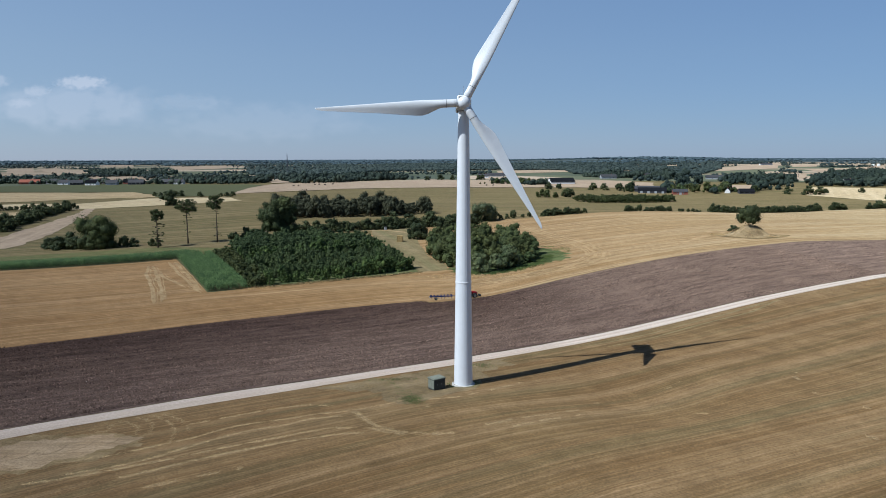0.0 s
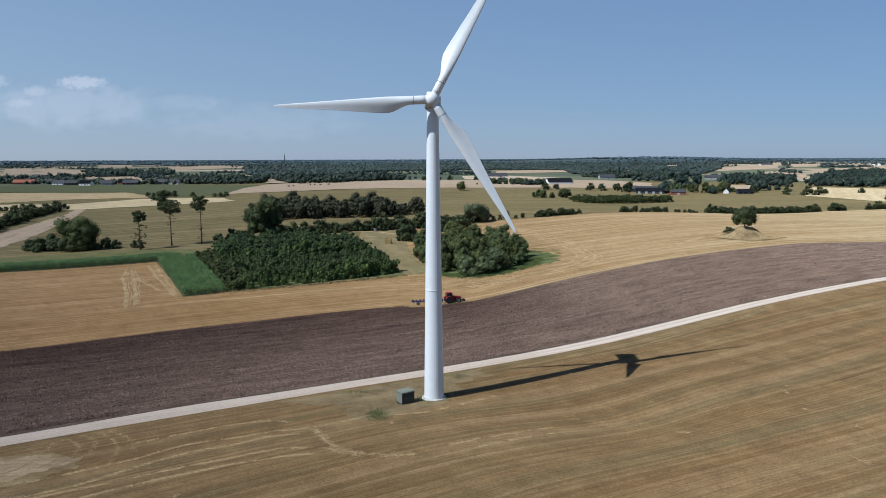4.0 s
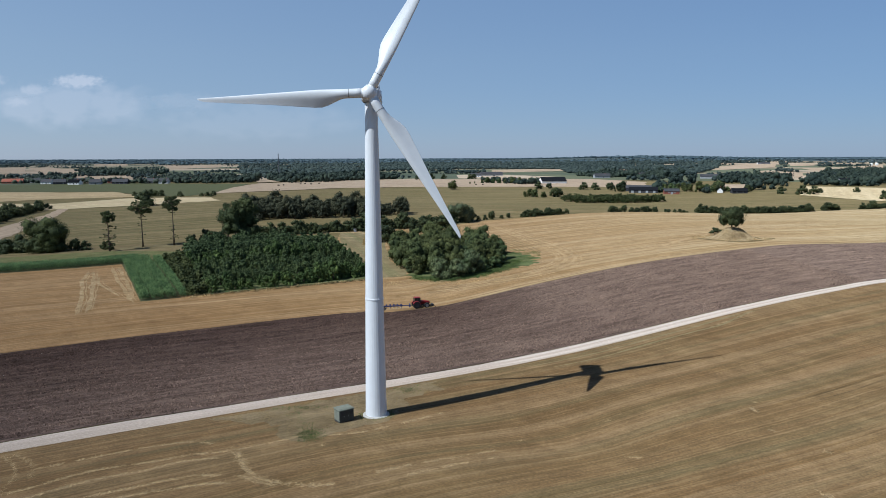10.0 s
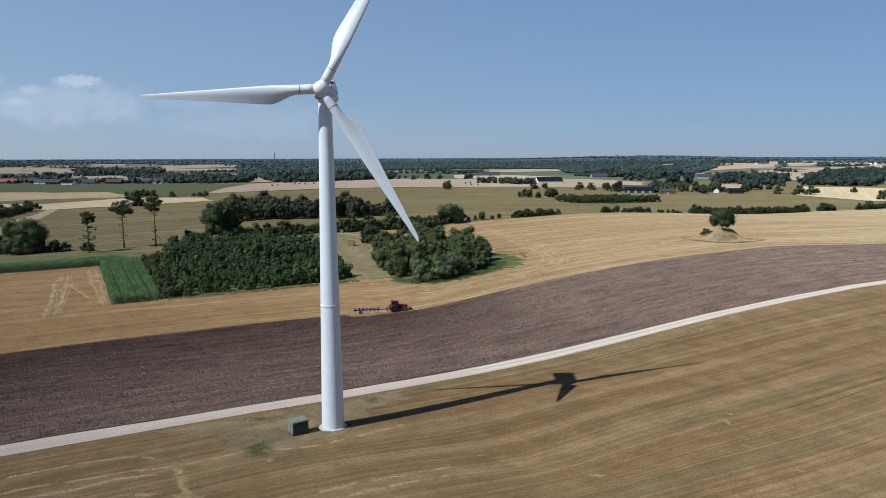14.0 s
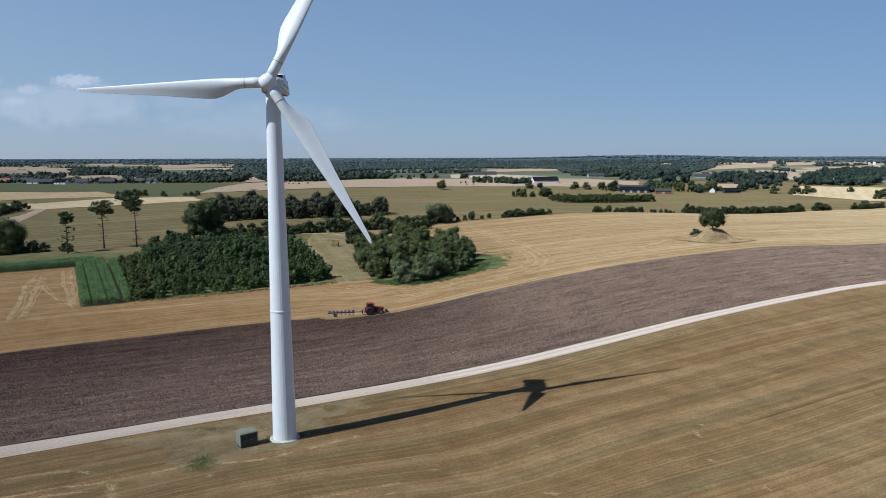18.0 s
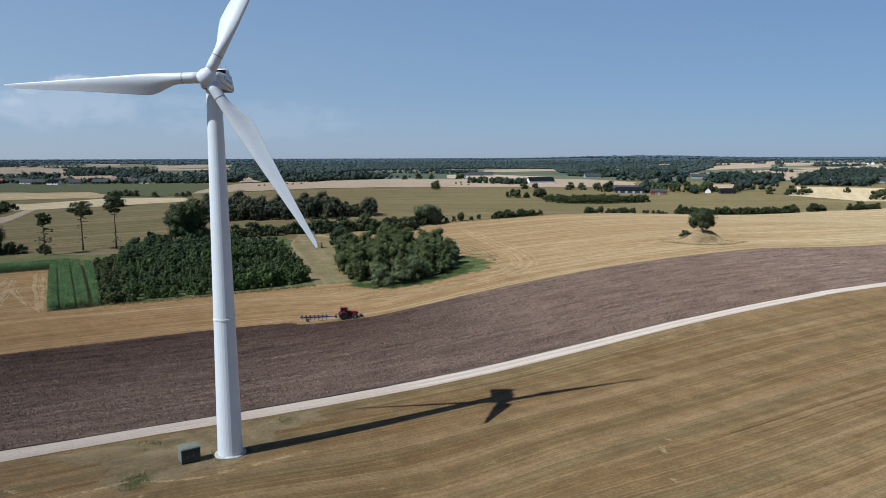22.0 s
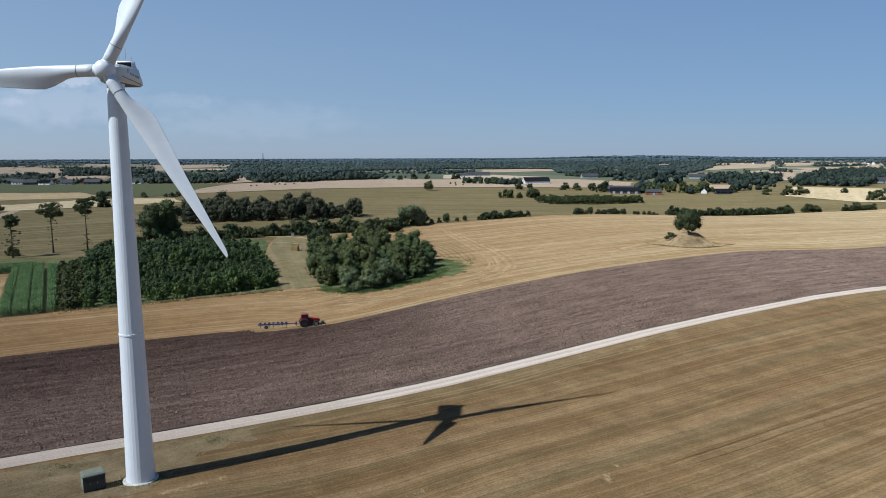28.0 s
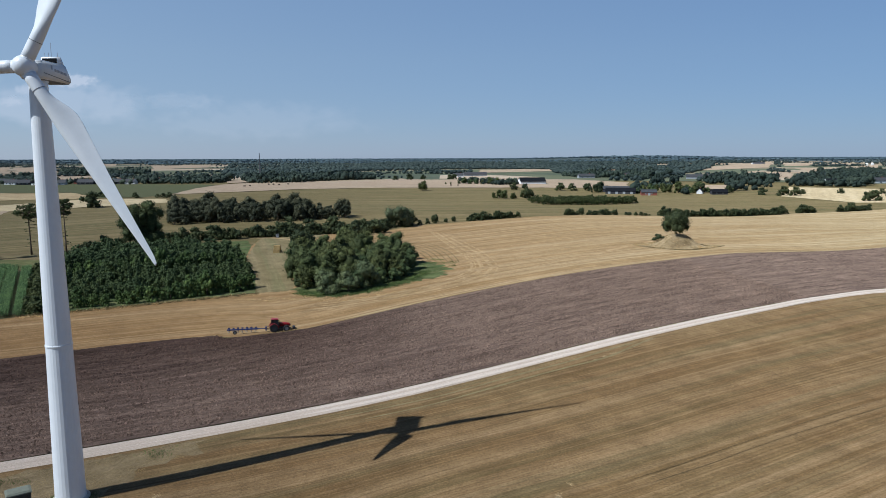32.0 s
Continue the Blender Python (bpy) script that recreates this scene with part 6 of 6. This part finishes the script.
VERGE = [(-24, 0.5), (-14, 6.4), (-3.3, 11.8), (8, 17.0), (9, 13), (4.5, 8), (3, 2), (2, -3), (-3, -6), (-8, -11), (-12, -8), (-13, -3), (-18, -2)]
verge_spots = [q for q in fill(VERGE, 0.42, RNG, 0.4) if math.hypot(*q) > 2.3 and noise.noise(Vector((q[0] * 0.4, q[1] * 0.4, 6.0))) > -0.2]
tufts("verge_grass", verge_spots, 0.17, 6, M_DRYBLADES, "short dry grass round the turbine foot", "grass", 16, 0.22, 0.6)

# ---- straw bales and hide by the path ----
def bale_mesh():
    bm = boxed((-1.2, -0.6, 0), (1.2, 0.6, 0.9), 0.09)
    for x in (-0.6, 0, 0.6):
        box(bm, (x - 0.02, -0.612, 0.02), (x + 0.02, 0.612, 0.905))
    return bm_mesh("straw_bale", bm, M_BALE)


bale = bale_mesh()
for k, (dx, dy, lv, g) in enumerate(((0, 0, 0, 0.1), (0.3, 1.3, 0, 0.15), (0.1, 0.1, 1, 0.05), (0.2, 1.3, 1, 0.2), (0.1, 0.7, 2, 0.1))):
    ob = new("straw_bale", bale)
    ob.matrix_basis = at_land(-22.2 + dx, 180 + dy, g) @ Matrix.Translation((0, 0, 0.9 * lv))
    tagged(ob, "golden rectangular straw bale in a stack", "bale", "stacked straw bales")
hide = thing("hunting_hide", at_land(-31.5, 219.5, 0.3, 0.75), "small pale wooden hide at the path's end", "hut")
part("cabin", boxed((-0.7, -0.7, 0.5), (0.7, 0.7, 2.3), 0.02), M_GATE, hide, "pale boarded cabin")
part("roof", boxed((-0.85, -0.85, 2.3), (0.85, 0.85, 2.4), 0.01), M_GREYROOF, hide)
for x in (-0.6, 0.6):
    for y in (-0.6, 0.6):
        part("leg", boxed((x - 0.06, y - 0.06, -0.2), (x + 0.06, y + 0.06, 0.5)), M_TIMBER, hide)
for x, y in ((-150, 668), (-146, 672), (-138, 664), (-131, 676), (-168, 640), (-164, 646), (46, 705), (54, 708), (-316, 405), (-312.5, 402), (-309, 406)):
    bm = ring_tube(bmesh.new(), [[(0.8 * r * math.cos(a), yy, 0.8 + 0.8 * r * math.sin(a)) for a in [2 * math.pi * i / 14 for i in range(14)]] for r, yy in ((0.94, -1.0), (1, -0.9), (1, 0.9), (0.94, 1.0))])
    ob = new("round_bale", bm_mesh("round_bale", bm, M_BARK))
    ob.matrix_basis = at_land(x, y, RNG.uniform(0, 3))
    tagged(ob, "dark round bale on the stubble rise", "bale", "round bales on the rise")
del bm


# ---- farm buildings and village ----
def house(name, x, y, turn, w, d, eave, ridge, wall_mat, roof_mat, label, windows=4, door=True, chimney=False, gates=0, group=""):
    h = thing(name, at_land(x, y, turn), label, "building", group)
    bm = bmesh.new()
    v = [bm.verts.new(p) for p in ((-w / 2, -d / 2, -1), (w / 2, -d / 2, -1), (w / 2, d / 2, -1), (-w / 2, d / 2, -1), (-w / 2, -d / 2, eave), (w / 2, -d / 2, eave),
                                   (w / 2, d / 2, eave), (-w / 2, d / 2, eave), (-w / 2, 0, ridge - 0.15), (w / 2, 0, ridge - 0.15))]
    for f in ((0, 1, 5, 4), (2, 3, 7, 6), (1, 2, 6, 9, 5), (3, 0, 4, 8, 7), (3, 2, 1, 0), (4, 5, 9, 8), (6, 7, 8, 9)):
        bm.faces.new([v[i] for i in f])
    part("wall", bm, wall_mat, h)
    slope = (ridge - eave) / (d / 2)
    bm = bmesh.new()
    for s in (-1, 1):
        o = d / 2 + 0.5
        q = [(-w / 2 - 0.4, s * o, eave - 0.5 * slope), (w / 2 + 0.4, s * o, eave - 0.5 * slope), (w / 2 + 0.4, 0, ridge), (-w / 2 - 0.4, 0, ridge)]
        ring_tube(bm, [q, [(a, b, c + 0.22) for a, b, c in q]])
    bmesh.ops.recalc_face_normals(bm, faces=bm.faces[:])
    part("roof", bm, roof_mat, h)
    for i in range(windows):
        cx = -w / 2 + w * (i + 0.75) / (windows + 0.5)
        win = part("window", boxed((cx - 0.55, -d / 2 - 0.06, 1.0), (cx + 0.55, -d / 2 + 0.04, 2.2), 0.02), M_WALLWHITE, h, "white window frame")
        part("pane", boxed((cx - 0.45, -d / 2 - 0.09, 1.1), (cx + 0.45, -d / 2 - 0.05, 2.1)), M_PANE, win)
    if door:
        part("door", boxed((-0.5 + w * 0.06, -d / 2 - 0.08, -0.2), (0.5 + w * 0.06, -d / 2 + 0.03, 2.05), 0.02), M_TIMBER, h)
    for i in range(gates):
        cx = -w / 2 + w * (i + 0.5) / gates
        part("gate", boxed((cx - 1.2, -d / 2 - 0.1, -0.3), (cx + 1.2, -d / 2 + 0.04, 2.3), 0.03), M_GATE, h, "pale grey sliding gate")
    if chimney:
        part("chimney", boxed((w * 0.2, -0.35, ridge - 0.5), (w * 0.2 + 0.7, 0.35, ridge + 1.1), 0.03), M_BRICK, h)
    return h


house("machinery_barn", 145, 770, 0.12, 31, 18, 3.1, 7.6, M_WALLWHITE, M_SLATE, "long white barn with a dark low roof", 0, False, gates=0)
house("cattle_shed", 211, 602, -0.30, 28, 11, 2.8, 5.6, M_TIMBER, M_SLATE, "dark timber shed with pale gates", 0, False, gates=4)
house("farm_wing", 216, 625, -0.30, 32, 11, 3.2, 6.0, M_TIMBER, M_GREYROOF, "long farm wing with grey roof", 4, True)
house("brick_barn", 231, 577, -0.15, 14, 8, 3.0, 5.2, M_BRICK, M_GREYROOF, "red brick barn with grey roof", 2, True, gates=1)
house("white_house", 284, 590, 1.1, 7.0, 5.2, 2.2, 5.0, M_WALLWHITE, M_SLATE, "white gabled farmhouse with dark roof", 3, True, True)
house("dark_barn", 297, 577, -0.1, 14, 8, 2.2, 4.8, M_TIMBER, M_SLATE, "low dark barn beside the farmhouse", 2, True)
village = ((-540, 780, 0.2, M_BRICK, M_REDTILE, "red tiled village house", 24), (-480, 752, 0.0, M_WALLWHITE, M_GREYROOF, "white village house with grey roof", 13),
           (-459, 742, 0.3, M_TIMBER, M_GREYROOF, "dark timber village house with grey roof", 14), (-434, 730, -0.1, M_WALLWHITE, M_SLATE, "bright white village house", 14),
           (-412, 735, 0.2, M_GATE, M_GREYROOF, "grey village house with grey roof", 13), (-385, 742, 0.1, M_TIMBER, M_GREYROOF, "dark village house with grey roof", 18),
           (-352, 750, -0.2, M_TIMBER, M_GREYROOF, "dark shed with grey roof", 20), (-405, 770, 0.1, M_BRICK, M_SLATE, "brick village house with dark roof", 16),
           (-450, 775, 0.3, M_WALLWHITE, M_GREYROOF, "white village house with grey roof", 16), (-520, 800, 0.1, M_GATE, M_GREYROOF, "grey village house with grey roof", 18),
           (-310, 760, 0.2, M_TIMBER, M_SLATE, "dark barn at the village edge", 18), (-332, 742, 0.0, M_WALLWHITE, M_GREYROOF, "low white shed at the village edge", 12))
for x, y, g, wm, rm, lab, w in village:
    house("village_house", x, y, g, w, 8, 3.0, 6.2, wm, rm, lab, 3, True, True, group="village houses")
for x, y, g, wm, rm, lab, w in ((96, 768, 0.2, M_WALLWHITE, M_GREYROOF, "white cottage among trees", 10),
                                (470, 700, 0.2, M_WALLWHITE, M_SLATE, "white house among eastern trees", 14), (535, 720, 0.1, M_WALLWHITE, M_GREYROOF, "long white house among eastern trees", 24),
                                (60, 1020, -0.1, M_WALLWHITE, M_GREYROOF, "white far house with grey roof", 16),
                                (90, 1100, 0.2, M_GATE, M_GREYROOF, "long grey roofed far shed", 40), (330, 1010, 0.1, M_BRICK, M_GREYROOF, "grey roofed brick far farmhouse", 18), (250, 960, 0.1, M_GATE, M_GREYROOF, "grey roofed far shed", 24),
                                (400, 900, -0.3, M_GATE, M_GREYROOF, "long greenhouse-like grey shed", 40), (1000, 2050, 0.1, M_WALLWHITE, M_GREYROOF, "white far farm building", 40)):
    house("far_house", x, y, g, w, 9, 3.4, 6.6, wm, rm, lab, 3, True, True, group="far houses")
for k in range(5):
    s = thing("silo", at_land(1180 + k * 28, 1800 + (k % 2) * 20), "white round silo on a far farm", "silo", "far silos")
    part("shell", ring_tube(bmesh.new(), [circle(r, z, 16) for r, z in ((4, -1), (4, 5), (2.8, 6.8), (0.6, 7.5))]), M_WALLWHITE, s)

mast = thing("radio_mast", at_land(-302, 1197), "thin grey lattice radio mast on the skyline", "mast")
for k in range(3):
    g = 2 * math.pi * k / 3
    part("leg", rod(bmesh.new(), (1.6 * math.cos(g), 1.6 * math.sin(g), -1), (0.35 * math.cos(g), 0.35 * math.sin(g), 40), 0.38, 0.28), M_MAST, mast)
bm = bmesh.new()
for k in range(20):
    z0, z1 = 2 * k, 2 * k + 2
    for j in range(3):
        g, g1 = 2 * math.pi * j / 3, 2 * math.pi * (j + 1) / 3
        r0, r1 = 1.6 - 1.25 * z0 / 40, 1.6 - 1.25 * z1 / 40
        rod(bm, (r0 * math.cos(g), r0 * math.sin(g), z0), (r1 * math.cos(g1), r1 * math.sin(g1), z1), 0.16, 0.16, 4)
part("lattice", bm, M_MAST, mast)
part("aerial", rod(bmesh.new(), (0, 0, 39.5), (0, 0, 44), 0.15, 0.06), M_MAST, mast)

# ---- far woods ----

def far_crowns(lumps, sprays, leaf, seed, broad=1.0):
    """Low leafy crowns for woods far off, one unit high."""
    rng = np.random.default_rng(seed)
    out = []
    for _ in range(12):
        wide = rng.uniform(0.85, 1.45) * broad
        lobes = []
        for k in range(lumps):
            s = (rng.uniform(0.24, 0.36) if lumps > 1 else rng.uniform(0.36, 0.46)) * wide
            lobes.append((rng.normal(0, 0.24) if k else 0, rng.normal(0, 0.24) if k else 0, 0.40 + rng.uniform(-0.12, 0.28) * (k > 0), s, s, rng.uniform(0.30, 0.46)))
        out.append(crown_arrays(rng, lobes, sprays, leaf, 0.84, 0.35, ICO1))
    return out


NEAR_CROWNS, FAR_CROWNS = far_crowns(3, 38, 0.13, 1), far_crowns(1, 10, 0.15, 2)
SKY_CROWNS = far_crowns(1, 8, 0.12, 3, 2.3)
WOODS = ([(-177, 703), (-133, 735), (-90, 842), (-60, 880), (-94, 1100), (-280, 1060), (-262, 960), (-222, 820)],
         [(-330, 760), (-270, 722), (-225, 735), (-232, 800), (-282, 920), (-420, 960), (-400, 850)],
         [(-640, 1000), (-560, 840), (-520, 860), (-600, 1040)], [(-640, 1150), (-507, 1141), (-587, 1391), (-784, 1546), (-835, 1490)],
         [(225, 600), (262, 572), (276, 590), (268, 640), (316, 752), (273, 726), (240, 660)], [(349, 752), (364, 715), (398, 690), (487, 858), (482, 1000), (413, 930)],
         [(324, 618), (368, 622), (395, 680), (356, 680)], [(415, 680), (470, 640), (640, 844), (626, 1009), (510, 856)],
         [(626, 1009), (660, 889), (903, 1304), (760, 1250)], [(57, 755), (86, 790), (84, 740), (115, 735), (122, 752), (90, 800), (60, 790)],
         [(230, 1068), (300, 850), (420, 1080), (455, 1260), (330, 1250)], [(-700, 760), (-590, 770), (-560, 830), (-720, 900)], [(480, 560), (560, 540), (700, 640), (640, 700)])
FIELDS_CLEAR = ([(-1236, 1828), (-1190, 1916), (-900, 1438), (-970, 1370)], [(-1162, 1836), (-1146, 1911), (-896, 1597), (-702, 1225), (-700, 1139)], [(-629, 1059), (-580, 1192), (-487, 980), (-515, 890)],
                [(-1268, 2411), (-1175, 2477), (-1026, 2154), (-1153, 2145)], [(-885, 2092), (-796, 2384), (-640, 1913), (-729, 1702)], [(111, 1535), (374, 1752), (317, 1420), (95, 1270)],
                [(445, 1656), (482, 1649), (385, 1257), (346, 1259)], [(649, 1665), (1211, 2393), (866, 1653), (561, 1364)], [(617, 1290), (698, 1374), (665, 1146), (528, 890), (532, 1091)],
                [(1064, 2034), (1189, 2098), (1052, 1811), (941, 1767)], [(844, 1540), (1000, 1631), (1241, 1842), (995, 1417), (768, 1319)],
                [(-215, 700), (-50, 880), (5, 1095), (92, 1250), (178, 1008), (277, 787), (249, 700), (100, 640), (-230, 520)], [(-60, 1180), (130, 1260), (330, 1120), (260, 900), (60, 1050)])
wood_spots = []
for w in WOODS:
    wood_spots += [(x, y, 3.6 + min(9, RNG.gamma(2.0, 1.6))) for x, y in fill(w, 7.6, RNG, 0.55) if noise.noise(Vector((x * 0.014, y * 0.010, 9.0))) > -0.36]
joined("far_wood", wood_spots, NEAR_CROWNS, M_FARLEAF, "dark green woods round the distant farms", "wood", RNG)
for x, y, s in ((112, 655, 1.6), (124, 660, 1.5), (160, 650, 1.7), (172, 648, 1.6), (186, 640, 2.0), (-10, 880, 2.0), (8, 905, 1.9), (-28, 860, 1.7), (46, 900, 2.0), (52, 908, 1.9), (300, 640, 2.2), (330, 560, 1.5), (342, 545, 1.8),
                (350, 540, 1.7), (367, 560, 1.3), (402, 560, 1.4), (430, 545, 1.5), (372, 470, 1.8), (378, 472, 1.8), (394, 478, 1.6), (200, 640, 2.4), (196, 632, 2.2), (190, 620, 2.0), (290, 605, 2.2), (312, 592, 2.0)):
    put_first(SHRUB, x, y, s, RNG)


def hides_field(x, y):
    """True where a tree would stand on open farmland or close before it."""
    return any(inside(q, x * k, y * k) for q in FIELDS_CLEAR for k in (1.0, 1.08, 1.18, 1.3))


mid_spots, far_spots = [], []
for _ in range(30000):
    r = math.sqrt(RNG.uniform(880 ** 2, 2700 ** 2))
    g = RNG.uniform(-0.66, 0.66)
    x, y = r * math.sin(g), r * math.cos(g)
    band = noise.noise(Vector((x * 0.0024, y * 0.0060, 3.1))) + 0.45 * noise.noise(Vector((x * 0.009, y * 0.014, 7.7)))
    if band < (0.30 if g < 0 else 0.20) - 0.42 * (0.14 < g < 0.36) or hides_field(x, y):
        continue
    mid_spots.append((x, y, RNG.uniform(3.5, 10)))
mid_spots = mid_spots[:5200]
# hedgerows between the far fields
for row in range(15):
    y0, lean = 900 * 1.085 ** row, RNG.uniform(-0.12, 0.12)
    for x in np.arange(-0.72 * y0, 0.72 * y0, 5.5 + 0.3 * row):
        y = y0 + lean * x + 30 * noise.noise(Vector((x * 0.004, row * 3.7, 5.0)))
        if noise.noise(Vector((x * 0.006, row * 7.3, 8.0))) < -0.05 or hides_field(x, y):
            continue
        mid_spots.append((float(x) + RNG.normal(0, 3), float(y) + RNG.normal(0, 4), RNG.uniform(3.0, 8.5)))
# unbroken woodland from behind the farms to the hill
WOOD_FRONT = ((-0.30, -0.268, -0.20, -0.088, -0.03, 0.065, 0.183, 0.195, 0.25, 0.302, 0.353, 0.385, 0.40), (1300, 1040, 1120, 1575, 1600, 1690, 1610, 1290, 1120, 1060, 1080, 1250, 1700))
FAR_YARDS = ((90, 1100), (330, 1010), (250, 960), (400, 900), (60, 1020), (-302, 1197))
carpet_spots = []
for _ in range(11000):
    g = RNG.uniform(-0.30, 0.40)
    front = float(np.interp(g, *WOOD_FRONT))
    r = front + (2780 - front) * RNG.uniform(0, 1) ** 1.25
    x, y = r * math.sin(g), r * math.cos(g)
    if noise.noise(Vector((x * 0.005, y * 0.004, 21.0))) < -0.34 or any(abs(x * b / y - a) < 24 and y < b + 15 for a, b in FAR_YARDS):
        continue
    carpet_spots.append((x, y, RNG.uniform(5.0, 9.5)))
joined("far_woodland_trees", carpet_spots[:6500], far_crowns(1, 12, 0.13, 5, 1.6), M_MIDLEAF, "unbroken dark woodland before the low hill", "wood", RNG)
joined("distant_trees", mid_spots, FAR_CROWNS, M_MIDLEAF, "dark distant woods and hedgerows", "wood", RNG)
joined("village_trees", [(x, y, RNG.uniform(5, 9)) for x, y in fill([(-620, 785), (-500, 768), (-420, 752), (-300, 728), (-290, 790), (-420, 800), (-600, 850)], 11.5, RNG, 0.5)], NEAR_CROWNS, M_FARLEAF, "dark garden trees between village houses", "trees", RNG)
for _ in range(10500):
    r = math.sqrt(RNG.uniform(2500 ** 2, 4750 ** 2))
    g = RNG.uniform(-0.66, 0.66)
    x, y = r * math.sin(g), r * math.cos(g)
    if noise.noise(Vector((x * 0.0012, y * 0.003, 1.1))) < -0.2 or y > 4800:
        continue
    hill = 1.0 + 0.5 * math.exp(-((g - 0.29) / 0.10) ** 2 - ((r - 3300) / 900) ** 2)
    far_spots.append((x, y, RNG.uniform(7, 10) * hill))
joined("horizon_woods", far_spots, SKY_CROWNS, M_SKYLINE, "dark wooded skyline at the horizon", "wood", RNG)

# ---- clouds low over the horizon ----
def cloud_mesh():
    """A shallow rounded bank of vapour, one unit across each way from its middle."""
    g = np.linspace(-1, 1, 25)
    x, z = np.meshgrid(g, g)
    v = np.c_[x.ravel(), -0.4 * np.cos(x.ravel() * 1.5) * np.cos(z.ravel() * 1.5), z.ravel()]
    i = (np.arange(24)[:, None] * 25 + np.arange(24)[None]).ravel()
    return v, np.c_[i, i + 1, i + 26, i + 25]


for k, (cx, cz, w, h, thick) in enumerate(((-2440, 560, 250, 66, 0.62), (-3060, 575, 170, 70, 0.34), (-2790, 510, 140, 50, 0.36), (-2935, 430, 140, 44, 0.36), (-2600, 410, 900, 230, 0.33), (-1804, 440, 400, 80, 0.16),
                                           (-1300, 300, 1100, 190, 0.14))):
    v, f = cloud_mesh()
    ob = new("cloud", np_mesh("cloud", v * [w, 0.6 * h, h], f, cloud_material(w, h, thick, k), None, True))
    ob.location = (cx, 4600 + 30 * k, cz)
    tagged(ob, "small soft white fair-weather cloud" if thick > 0.35 else "thin pale veil of cloud low in the sky", "cloud", "low clouds", "structure")
